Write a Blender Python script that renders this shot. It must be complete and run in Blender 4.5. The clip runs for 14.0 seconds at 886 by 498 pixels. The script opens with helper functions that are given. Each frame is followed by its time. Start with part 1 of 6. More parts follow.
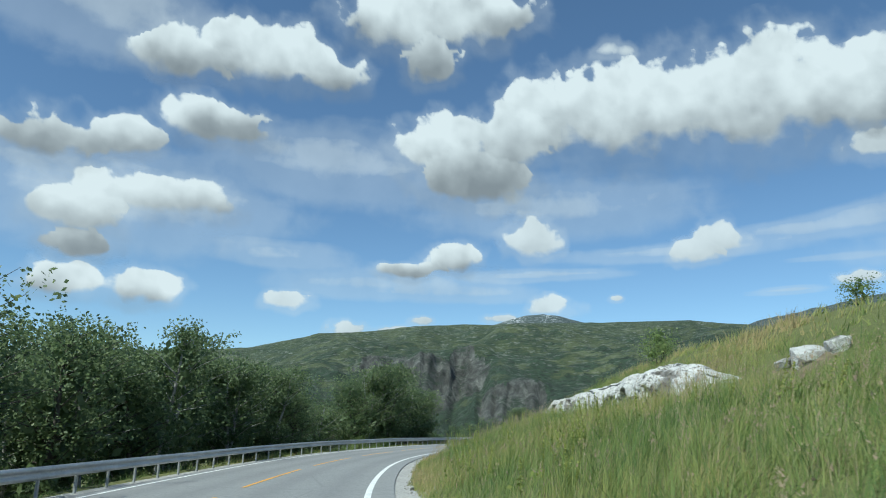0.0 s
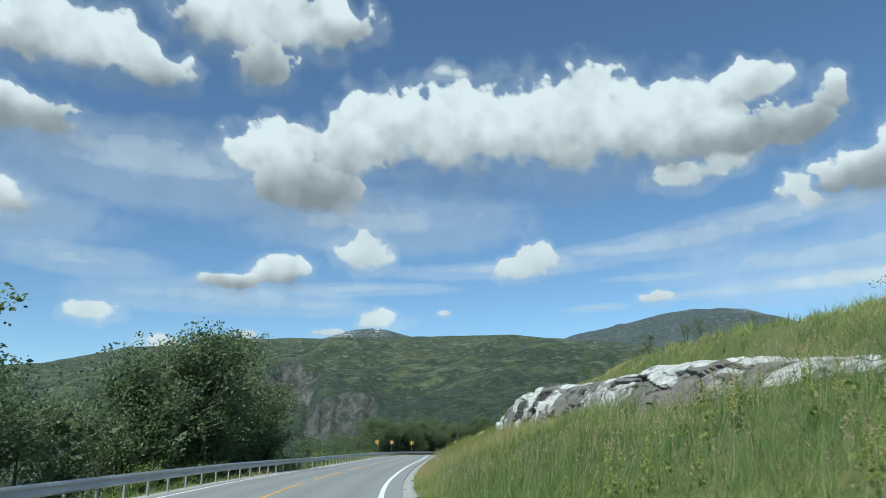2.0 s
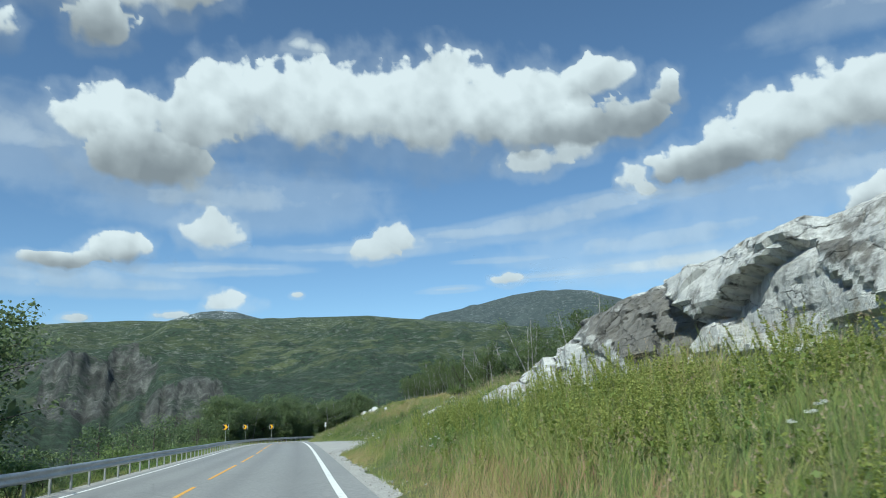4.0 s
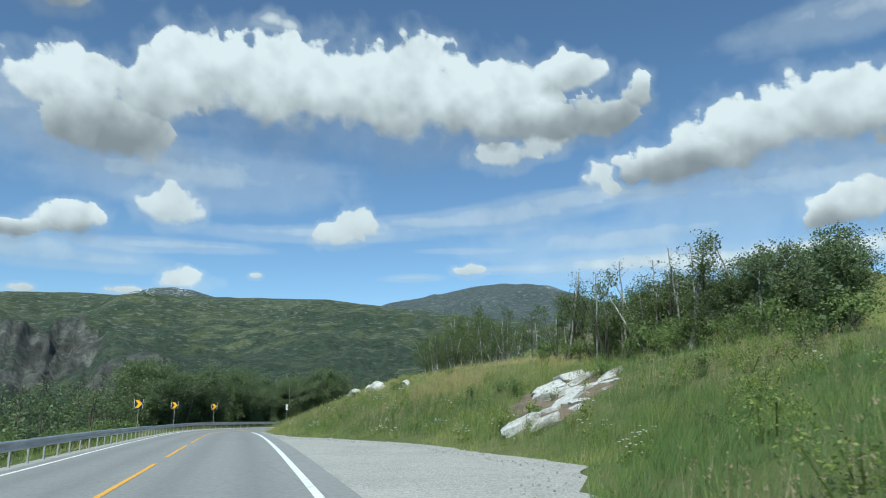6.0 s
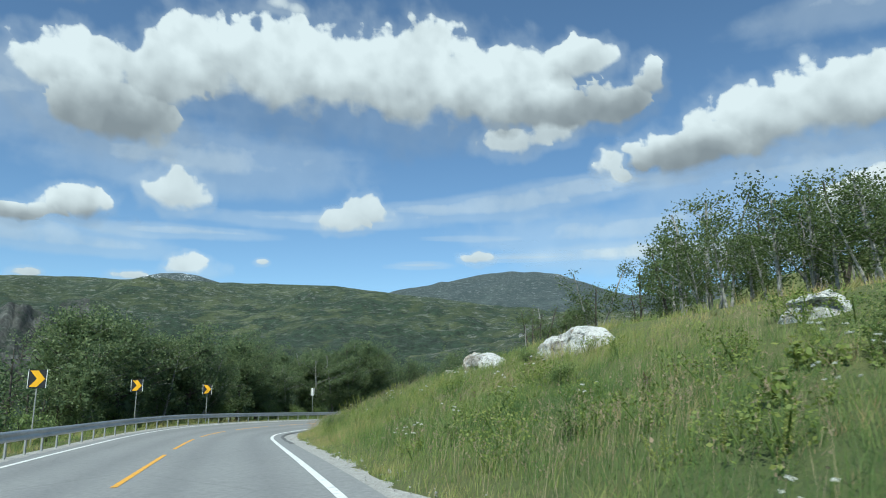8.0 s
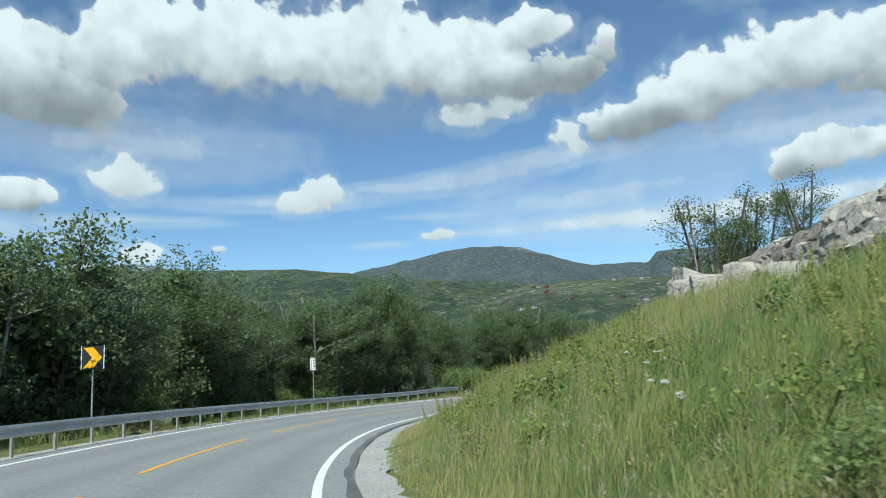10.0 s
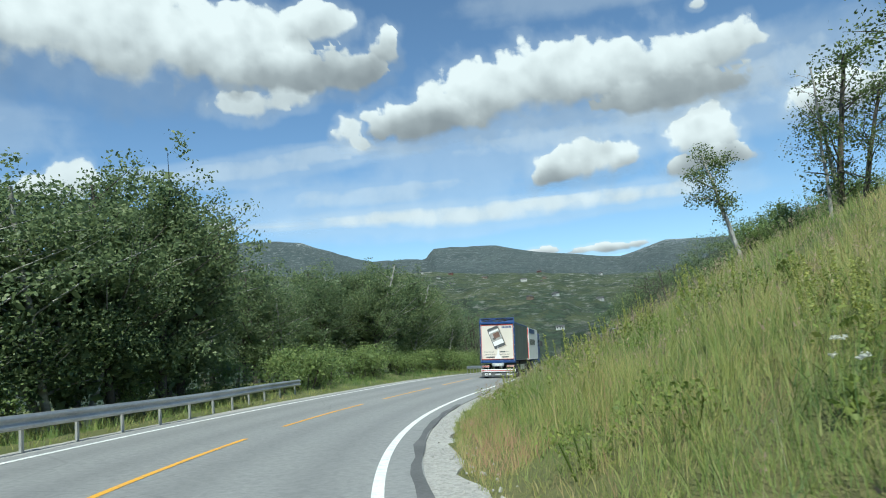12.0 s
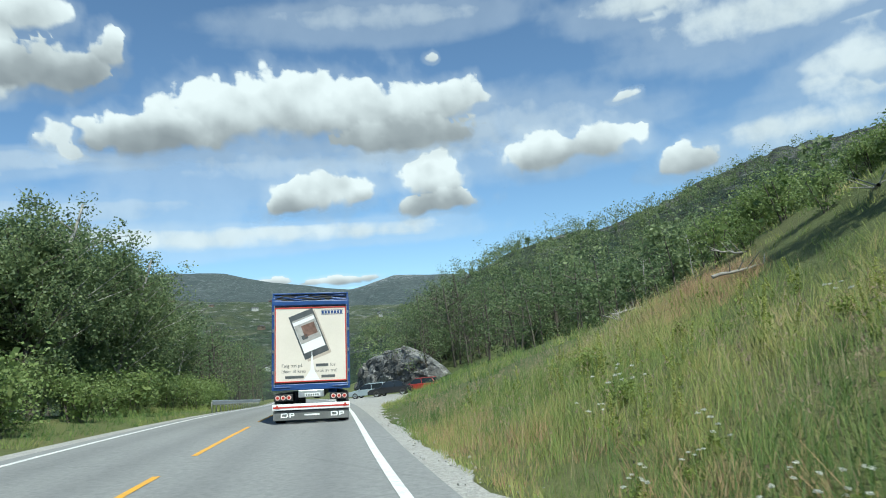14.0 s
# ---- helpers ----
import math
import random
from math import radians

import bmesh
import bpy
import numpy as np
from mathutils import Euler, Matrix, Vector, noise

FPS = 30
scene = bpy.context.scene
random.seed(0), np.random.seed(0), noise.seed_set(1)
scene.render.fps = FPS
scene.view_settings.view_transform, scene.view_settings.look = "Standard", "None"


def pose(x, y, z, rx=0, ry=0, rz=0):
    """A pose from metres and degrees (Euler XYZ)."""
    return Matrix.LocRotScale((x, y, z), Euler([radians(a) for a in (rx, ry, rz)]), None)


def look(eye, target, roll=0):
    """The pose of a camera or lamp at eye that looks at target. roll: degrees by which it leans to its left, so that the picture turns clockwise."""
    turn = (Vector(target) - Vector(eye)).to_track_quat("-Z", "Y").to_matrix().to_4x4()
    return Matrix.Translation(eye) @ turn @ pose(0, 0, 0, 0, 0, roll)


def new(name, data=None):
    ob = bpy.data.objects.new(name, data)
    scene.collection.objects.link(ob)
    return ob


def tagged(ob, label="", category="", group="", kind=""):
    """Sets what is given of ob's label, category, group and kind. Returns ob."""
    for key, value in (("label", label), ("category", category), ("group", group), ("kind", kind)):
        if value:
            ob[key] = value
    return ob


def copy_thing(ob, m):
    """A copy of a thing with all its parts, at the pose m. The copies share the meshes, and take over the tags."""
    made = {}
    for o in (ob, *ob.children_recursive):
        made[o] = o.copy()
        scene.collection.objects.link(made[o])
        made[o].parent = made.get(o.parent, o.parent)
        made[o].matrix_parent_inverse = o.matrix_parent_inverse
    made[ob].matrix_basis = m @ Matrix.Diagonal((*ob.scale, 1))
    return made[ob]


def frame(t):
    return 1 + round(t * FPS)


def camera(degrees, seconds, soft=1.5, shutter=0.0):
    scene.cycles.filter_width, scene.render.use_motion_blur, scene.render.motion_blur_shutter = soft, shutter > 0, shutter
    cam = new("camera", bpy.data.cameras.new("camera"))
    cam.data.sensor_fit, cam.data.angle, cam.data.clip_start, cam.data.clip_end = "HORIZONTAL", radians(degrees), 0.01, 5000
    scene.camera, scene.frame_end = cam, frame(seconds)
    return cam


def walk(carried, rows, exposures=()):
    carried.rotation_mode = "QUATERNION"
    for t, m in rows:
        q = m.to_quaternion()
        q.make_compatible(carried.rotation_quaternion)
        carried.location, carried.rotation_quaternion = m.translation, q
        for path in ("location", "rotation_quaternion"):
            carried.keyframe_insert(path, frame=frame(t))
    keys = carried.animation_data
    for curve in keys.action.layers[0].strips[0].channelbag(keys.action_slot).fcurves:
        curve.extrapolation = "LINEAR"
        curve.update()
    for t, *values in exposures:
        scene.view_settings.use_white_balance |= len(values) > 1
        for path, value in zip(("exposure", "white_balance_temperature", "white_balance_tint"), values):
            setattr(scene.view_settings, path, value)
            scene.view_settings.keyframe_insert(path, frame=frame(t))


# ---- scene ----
cam = camera(65.88, 14.0, soft=1.0, shutter=0.05)
PATH = [
    (0.0, 2.682, 0.591, 1.424, 104.302, -0.969, -0.247),
    (0.5, 1.228, 8.972, 1.244, 104.547, -0.679, -3.147),
    (1.0, 0.306, 17.462, 1.094, 104.848, 0.003, -6.458),
    (1.5, -0.237, 26.071, 0.978, 105.168, 0.259, -10.244),
    (2.0, -0.241, 34.767, 0.882, 105.556, 0.855, -14.416),
    (2.5, 0.373, 43.233, 0.781, 105.545, 1.409, -17.960),
    (3.0, 1.534, 51.543, 0.686, 105.139, 1.889, -21.093),
    (3.5, 3.060, 59.828, 0.610, 104.503, 2.382, -23.946),
    (4.0, 4.911, 68.033, 0.543, 103.693, 3.014, -26.351),
    (6.5, 15.665, 110.009, 0.185, 102.609, 0.458, -30.390),
    (7.0, 17.758, 118.475, 0.119, 102.438, 0.155, -30.231),
    (7.5, 19.847, 126.947, 0.054, 102.051, 0.120, -29.861),
    (10.0, 30.898, 168.869, -0.872, 99.939, 3.449, -32.512),
    (10.5, 33.849, 176.471, -1.157, 99.394, 4.708, -35.918),
    (11.0, 37.036, 183.455, -1.410, 98.824, 5.448, -40.479),
    (11.5, 40.669, 189.871, -1.583, 98.436, 5.384, -45.302),
    (12.0, 44.508, 195.528, -1.760, 98.274, 5.533, -50.826),
    (12.5, 48.699, 200.829, -1.936, 98.283, 5.065, -56.559),
    (13.0, 53.641, 205.629, -2.118, 98.373, 5.386, -62.687),
    (13.5, 59.212, 209.903, -2.297, 98.481, 5.475, -68.308),
    (14.0, 65.255, 213.520, -2.483, 98.710, 6.053, -73.253),
]
walk(cam, [(t, pose(*p)) for t, *p in PATH], [(0.0, 0.24, 5880, -6.0), (8.0, 0.29, 5920, -6.0), (14.0, 0.46, 6060, -6.0)])

# ---- daylight ----
world = bpy.data.worlds.new("world")
scene.world = world
world.use_nodes = True
wn = world.node_tree
sky = wn.nodes.new("ShaderNodeTexSky")
sky.sky_type, sky.sun_disc = "NISHITA", False
sky.sun_elevation, sky.sun_rotation = radians(51), radians(226)
sky.air_density, sky.dust_density, sky.ozone_density, sky.altitude = 1.0, 0.0, 2.6, 1500
wn.links.new(sky.outputs[0], wn.nodes["Background"].inputs[0])
wn.nodes["Background"].inputs[1].default_value = 0.108
SUN_WAY = Vector((0.719, 0.695, -math.tan(radians(51))))
sun = new("sun", bpy.data.lights.new("sun", "SUN"))
sun.data.energy, sun.data.angle, sun.data.color = 4.6, radians(0.53), (1.0, 0.95, 0.87)
sun.matrix_world = look((0, 0, 400), Vector((0, 0, 400)) + SUN_WAY)


# ---- materials ----
def nodes_of(name):
    m = bpy.data.materials.new(name)
    m.use_nodes = True
    nt = m.node_tree
    return m, nt, nt.nodes["Principled BSDF"]


def ramp(nt, fac, stops):
    r = nt.nodes.new("ShaderNodeValToRGB")
    while len(r.color_ramp.elements) < len(stops):
        r.color_ramp.elements.new(0.5)
    for e, (at, c) in zip(r.color_ramp.elements, stops):
        e.position, e.color = at, (*c, 1)
    nt.links.new(fac, r.inputs[0])
    return r.outputs[0]


def noise_of(nt, coord, scale, detail=4.0, rough=0.55, stretch=None, warp=0.0):
    if stretch:
        mp = nt.nodes.new("ShaderNodeMapping")
        mp.inputs["Scale"].default_value = stretch
        nt.links.new(coord, mp.inputs[0])
        coord = mp.outputs[0]
    n = nt.nodes.new("ShaderNodeTexNoise")
    n.inputs["Scale"].default_value, n.inputs["Detail"].default_value = scale, detail
    n.inputs["Roughness"].default_value, n.inputs["Distortion"].default_value = rough, warp
    nt.links.new(coord, n.inputs["Vector"])
    return n.outputs["Fac"]


def mix(nt, fac, a, b, blend="MIX"):
    x = nt.nodes.new("ShaderNodeMix")
    x.data_type, x.blend_type = "RGBA", blend
    for sock, val in ((x.inputs["Factor"], fac), (x.inputs[6], a), (x.inputs[7], b)):
        if hasattr(val, "links"):
            nt.links.new(val, sock)
        elif isinstance(val, tuple):
            sock.default_value = (*val, 1)
        else:
            sock.default_value = val
    return x.outputs[2]


def math_of(nt, op, a, b=0.0):
    x = nt.nodes.new("ShaderNodeMath")
    x.operation = op
    for sock, val in zip(x.inputs, (a, b)):
        if hasattr(val, "links"):
            nt.links.new(val, sock)
        else:
            sock.default_value = val
    return x.outputs[0]


def coords(nt, kind="Object"):
    return nt.nodes.new("ShaderNodeTexCoord").outputs[kind]


def bump(nt, bsdf, height, strength=0.3, dist=0.02):
    b = nt.nodes.new("ShaderNodeBump")
    b.inputs["Strength"].default_value, b.inputs["Distance"].default_value = strength, dist
    nt.links.new(height, b.inputs["Height"])
    nt.links.new(b.outputs[0], bsdf.inputs["Normal"])


def plain(name, a, b, rough=0.6, metal=0.0, big=0.6, fine=18.0, relief=0.15, dist=0.01):
    """Two tones of one colour at two scales, with fine relief."""
    m, nt, bs = nodes_of(name)
    co = coords(nt)
    lo, hi = noise_of(nt, co, big, 5), noise_of(nt, co, fine, 4)
    c = ramp(nt, math_of(nt, "ADD", math_of(nt, "MULTIPLY", lo, 0.6), math_of(nt, "MULTIPLY", hi, 0.4)), ((0.35, a), (0.65, b)))
    nt.links.new(c, bs.inputs["Base Color"])
    bs.inputs["Roughness"].default_value, bs.inputs["Metallic"].default_value = rough, metal
    bump(nt, bs, hi, relief, dist)
    return m


def asphalt_material():
    m, nt, bs = nodes_of("asphalt")
    co = coords(nt)
    patches, grain, tiny = noise_of(nt, co, 0.12, 5, 0.6), noise_of(nt, co, 9, 5, 0.7), noise_of(nt, co, 60, 3, 0.7)
    c = ramp(nt, patches, ((0.3, (0.20, 0.202, 0.202)), (0.7, (0.265, 0.265, 0.26))))
    c = mix(nt, 0.55, c, ramp(nt, grain, ((0.35, (0.165, 0.167, 0.17)), (0.65, (0.31, 0.31, 0.30)))))
    att = nt.nodes.new("ShaderNodeAttribute")
    att.attribute_name = "lane"
    tracks = math_of(nt, "MULTIPLY", att.outputs["Fac"], 0.35)
    c = mix(nt, tracks, c, (0.12, 0.12, 0.125))
    spots = ramp(nt, noise_of(nt, co, 1.3, 3, 0.8, warp=1.0), ((0.72, (0, 0, 0)), (0.80, (1, 1, 1))))
    c = mix(nt, math_of(nt, "MULTIPLY", spots, 0.5), c, (0.06, 0.06, 0.062))
    cracks = nt.nodes.new("ShaderNodeTexVoronoi")
    cracks.feature = "DISTANCE_TO_EDGE"
    cracks.inputs["Scale"].default_value = 0.16
    nt.links.new(co, cracks.inputs["Vector"])
    line = ramp(nt, cracks.outputs["Distance"], ((0.0, (1, 1, 1)), (0.006, (0, 0, 0))))
    c = mix(nt, math_of(nt, "MULTIPLY", line, 0.18), c, (0.05, 0.05, 0.052))
    nt.links.new(c, bs.inputs["Base Color"])
    bs.inputs["Roughness"].default_value = 0.82
    bump(nt, bs, tiny, 0.5, 0.01)
    return m


def paint_material(name, col):
    m, nt, bs = nodes_of(name)
    co = coords(nt)
    worn = ramp(nt, noise_of(nt, co, 5, 6, 0.75), ((0.36, (0.75, 0.75, 0.75)), (0.52, (0, 0, 0))))
    nt.links.new(mix(nt, math_of(nt, "MULTIPLY", worn, 0.5), col, (0.2, 0.2, 0.195)), bs.inputs["Base Color"])
    bs.inputs["Roughness"].default_value = 0.7
    bump(nt, bs, noise_of(nt, co, 60, 3), 0.4, 0.006)
    return m


def ground_material():
    """Turf, moss and thin soil between the plants."""
    m, nt, bs = nodes_of("turf")
    co = coords(nt)
    far, mid, fine = noise_of(nt, co, 0.01, 6, 0.6), noise_of(nt, co, 0.14, 6, 0.6), noise_of(nt, co, 7, 5, 0.7)
    c = ramp(nt, mid, ((0.3, (0.08, 0.10, 0.028)), (0.5, (0.14, 0.15, 0.045)), (0.7, (0.21, 0.17, 0.075))))
    c = mix(nt, 0.5, c, ramp(nt, fine, ((0.3, (0.06, 0.07, 0.02)), (0.7, (0.18, 0.185, 0.06)))))
    c = mix(nt, ramp(nt, far, ((0.42, (0, 0, 0)), (0.6, (0.6, 0.6, 0.6)))), c, (0.04, 0.07, 0.018))
    nt.links.new(c, bs.inputs["Base Color"])
    bs.inputs["Roughness"].default_value = 0.95
    bump(nt, bs, fine, 0.8, 0.12)
    return m


def gravel_material():
    m, nt, bs = nodes_of("gravel")
    co = coords(nt)
    v = nt.nodes.new("ShaderNodeTexVoronoi")
    v.inputs["Scale"].default_value = 22
    nt.links.new(co, v.inputs["Vector"])
    c = ramp(nt, v.outputs["Color"], ((0.2, (0.24, 0.235, 0.22)), (0.8, (0.50, 0.48, 0.45))))
    c = mix(nt, 0.5, c, ramp(nt, noise_of(nt, co, 0.5, 6, 0.65), ((0.3, (0.27, 0.26, 0.24)), (0.7, (0.42, 0.405, 0.38)))))
    nt.links.new(c, bs.inputs["Base Color"])
    bs.inputs["Roughness"].default_value = 0.9
    bump(nt, bs, math_of(nt, "ADD", v.outputs["Distance"], noise_of(nt, co, 5, 4)), 0.8, 0.03)
    return m


def rock_material(name, pale, fresh, dark, moss=0.35, scale=1.0):
    """Bleached slabs, greyer blast faces slab by slab, dark joints, water stains and lichen."""
    m, nt, bs = nodes_of(name)
    co = coords(nt)
    split, joint = nt.nodes.new("ShaderNodeAttribute"), nt.nodes.new("ShaderNodeAttribute")
    split.attribute_name, joint.attribute_name = "fresh", "joint"
    tone, grain, fine = noise_of(nt, co, 0.9 * scale, 7, 0.66), noise_of(nt, co, 7 * scale, 6, 0.75), noise_of(nt, co, 26 * scale, 4, 0.7)
    c = ramp(nt, tone, ((0.28, tuple(0.66 * v for v in pale)), (0.45, pale), (0.7, tuple(min(1, 1.15 * v) for v in pale))))
    worn = ramp(nt, noise_of(nt, co, 1.7 * scale, 8, 0.72, (1, 1, 0.45), 0.4), ((0.3, dark), (0.47, fresh), (0.72, tuple(1.5 * v for v in fresh))))
    side = math_of(nt, "ADD", split.outputs["Fac"], math_of(nt, "MULTIPLY", math_of(nt, "SUBTRACT", noise_of(nt, co, 0.8 * scale, 7, 0.7), 0.5), 1.5))
    c = mix(nt, ramp(nt, side, ((0.44, (0, 0, 0)), (0.58, (1, 1, 1)))), c, worn)
    streak = noise_of(nt, co, 2.4 * scale, 7, 0.75, (1, 1, 0.14))
    c = mix(nt, ramp(nt, streak, ((0.52, (0, 0, 0)), (0.66, (0.75, 0.75, 0.75)))), c, tuple(1.2 * v for v in dark))
    c = mix(nt, ramp(nt, noise_of(nt, co, 1.1 * scale, 8, 0.75), ((0.58, (0, 0, 0)), (0.64, (moss * 1.7, moss * 1.7, moss * 1.7)))), c, (0.15, 0.115, 0.055))
    crackle = nt.nodes.new("ShaderNodeTexVoronoi")
    crackle.feature = "DISTANCE_TO_EDGE"
    crackle.inputs["Scale"].default_value = 1.0 * scale
    tilt = nt.nodes.new("ShaderNodeMapping")
    tilt.inputs["Rotation"].default_value, tilt.inputs["Scale"].default_value = (0.35, 0.5, 0.2), (0.6, 0.6, 1.7)
    nt.links.new(co, tilt.inputs[0])
    bent = nt.nodes.new("ShaderNodeVectorMath")
    bent.operation = "MULTIPLY_ADD"
    nn = nt.nodes.new("ShaderNodeTexNoise")
    nn.inputs["Scale"].default_value, nn.inputs["Detail"].default_value, nn.inputs["Roughness"].default_value = 1.6 * scale, 6, 0.65
    nt.links.new(co, nn.inputs["Vector"])
    nt.links.new(nn.outputs["Color"], bent.inputs[0])
    bent.inputs[1].default_value = (0.55 / scale, 0.55 / scale, 0.55 / scale)
    nt.links.new(tilt.outputs[0], bent.inputs[2])
    nt.links.new(bent.outputs[0], crackle.inputs["Vector"])
    hair = math_of(nt, "MULTIPLY", ramp(nt, crackle.outputs["Distance"], ((0.0, (1, 1, 1)), (0.022, (0, 0, 0)))), ramp(nt, tone, ((0.42, (0, 0, 0)), (0.55, (0.8, 0.8, 0.8)))))
    c = mix(nt, hair, c, tuple(0.5 * v for v in dark))
    seam = ramp(nt, math_of(nt, "ADD", joint.outputs["Fac"], math_of(nt, "MULTIPLY", math_of(nt, "SUBTRACT", grain, 0.5), 0.9)), ((0.52, (0, 0, 0)), (0.8, (0.9, 0.9, 0.9))))
    c = mix(nt, seam, c, tuple(0.45 * v for v in dark))
    c = mix(nt, ramp(nt, grain, ((0.32, (0.4, 0.4, 0.4)), (0.5, (0, 0, 0)))), c, tuple(0.45 * v for v in pale))
    nt.links.new(c, bs.inputs["Base Color"])
    bs.inputs["Roughness"].default_value = 0.88
    relief = math_of(nt, "ADD", noise_of(nt, co, 2.6 * scale, 9, 0.7), math_of(nt, "ADD", math_of(nt, "MULTIPLY", streak, 0.4), math_of(nt, "MULTIPLY", hair, -0.4)))
    bump(nt, bs, math_of(nt, "ADD", relief, math_of(nt, "MULTIPLY", fine, 0.12)), 0.9, 0.16 / scale)
    return m


def leaf_material(name, a, b, c3, glow=0.35, rough=0.55, upright=0.0, c4=None):
    """Leaves and blades: tint from a per-leaf attribute, light passing through."""
    m, nt, bs = nodes_of(name)
    att = nt.nodes.new("ShaderNodeAttribute")
    att.attribute_name = "tint"
    info = nt.nodes.new("ShaderNodeObjectInfo")
    f = math_of(nt, "ADD", att.outputs["Fac"], math_of(nt, "MULTIPLY", math_of(nt, "SUBTRACT", info.outputs["Random"], 0.5), 0.25))
    c = ramp(nt, f, ((0.05, a), (0.4, b), (0.72, c3), (0.98, c4)) if c4 else ((0.05, a), (0.5, b), (0.95, c3)))
    if upright:
        up = nt.nodes.new("ShaderNodeMix")
        up.data_type = "VECTOR"
        up.inputs["Factor"].default_value = upright
        nt.links.new(coords(nt, "Normal"), up.inputs[4])
        up.inputs[5].default_value = (0.0, 0.0, 1.0)
        nt.links.new(up.outputs[1], bs.inputs["Normal"])
    nt.links.new(c, bs.inputs["Base Color"])
    bs.inputs["Roughness"].default_value = rough
    tr = nt.nodes.new("ShaderNodeBsdfTranslucent")
    nt.links.new(c, tr.inputs[0])
    ms = nt.nodes.new("ShaderNodeMixShader")
    ms.inputs[0].default_value = glow
    nt.links.new(bs.outputs[0], ms.inputs[1])
    nt.links.new(tr.outputs[0], ms.inputs[2])
    nt.links.new(ms.outputs[0], nt.nodes["Material Output"].inputs["Surface"])
    return m


def mountain_material(name, low, high, rock, forest):
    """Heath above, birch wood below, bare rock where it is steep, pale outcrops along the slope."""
    m, nt, bs = nodes_of(name)
    co = coords(nt)
    big, mid, fine = noise_of(nt, co, 0.0045, 9, 0.68), noise_of(nt, co, 0.014, 10, 0.74, (1, 1, 1.6)), noise_of(nt, co, 0.075, 7, 0.78)
    c = ramp(nt, big, ((0.36, low), (0.5, tuple(0.85 * (x + y) / 2 for x, y in zip(low, high))), (0.62, high)))
    c = mix(nt, ramp(nt, mid, ((0.45, (0, 0, 0)), (0.54, (0.85, 0.85, 0.85)))), c, tuple(1.3 * x for x in forest))
    c = mix(nt, ramp(nt, fine, ((0.45, (0, 0, 0)), (0.62, (0.75, 0.75, 0.75)))), c, tuple(0.6 * x for x in low))
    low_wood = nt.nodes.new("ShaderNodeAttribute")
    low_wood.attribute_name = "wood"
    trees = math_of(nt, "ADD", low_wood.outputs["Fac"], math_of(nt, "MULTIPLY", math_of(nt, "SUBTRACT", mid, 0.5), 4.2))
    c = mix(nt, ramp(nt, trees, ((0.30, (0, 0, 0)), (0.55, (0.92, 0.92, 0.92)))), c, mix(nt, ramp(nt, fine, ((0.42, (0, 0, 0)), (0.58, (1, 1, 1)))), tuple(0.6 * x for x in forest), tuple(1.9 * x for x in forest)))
    spots = noise_of(nt, co, 0.045, 8, 0.8, (1, 1, 3.2))
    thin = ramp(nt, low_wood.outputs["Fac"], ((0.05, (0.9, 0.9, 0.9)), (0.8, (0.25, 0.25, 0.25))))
    c = mix(nt, math_of(nt, "MULTIPLY", ramp(nt, spots, ((0.545, (0, 0, 0)), (0.60, (0.9, 0.9, 0.9)))), thin), c, tuple(1.35 * x for x in rock))
    att = nt.nodes.new("ShaderNodeAttribute")
    att.attribute_name = "bare"
    # cliff faces: darkness of the fissures between ribs is painted into the colour
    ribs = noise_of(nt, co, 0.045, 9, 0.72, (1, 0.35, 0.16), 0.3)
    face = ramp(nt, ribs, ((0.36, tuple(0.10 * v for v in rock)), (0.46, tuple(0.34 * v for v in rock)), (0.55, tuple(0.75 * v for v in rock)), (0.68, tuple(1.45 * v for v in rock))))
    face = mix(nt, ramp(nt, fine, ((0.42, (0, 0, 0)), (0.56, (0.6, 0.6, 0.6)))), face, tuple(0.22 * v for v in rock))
    ledge = noise_of(nt, co, 0.02, 8, 0.75, (1, 1, 2.4))
    face = mix(nt, ramp(nt, ledge, ((0.52, (0, 0, 0)), (0.60, (0.85, 0.85, 0.85)))), face, forest)
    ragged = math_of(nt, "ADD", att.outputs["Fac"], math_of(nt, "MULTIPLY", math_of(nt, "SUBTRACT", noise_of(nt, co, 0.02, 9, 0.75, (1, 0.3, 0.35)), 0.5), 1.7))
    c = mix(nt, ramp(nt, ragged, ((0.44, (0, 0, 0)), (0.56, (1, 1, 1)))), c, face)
    sn = nt.nodes.new("ShaderNodeAttribute")
    sn.attribute_name = "snow"
    c = mix(nt, math_of(nt, "MULTIPLY", sn.outputs["Fac"], ramp(nt, spots, ((0.53, (0, 0, 0)), (0.57, (1, 1, 1))))), c, (0.8, 0.82, 0.85))
    nt.links.new(c, bs.inputs["Base Color"])
    bs.inputs["Roughness"].default_value = 0.95
    bump(nt, bs, math_of(nt, "ADD", mid, math_of(nt, "MULTIPLY", fine, 0.5)), 1.0, 18)
    return m


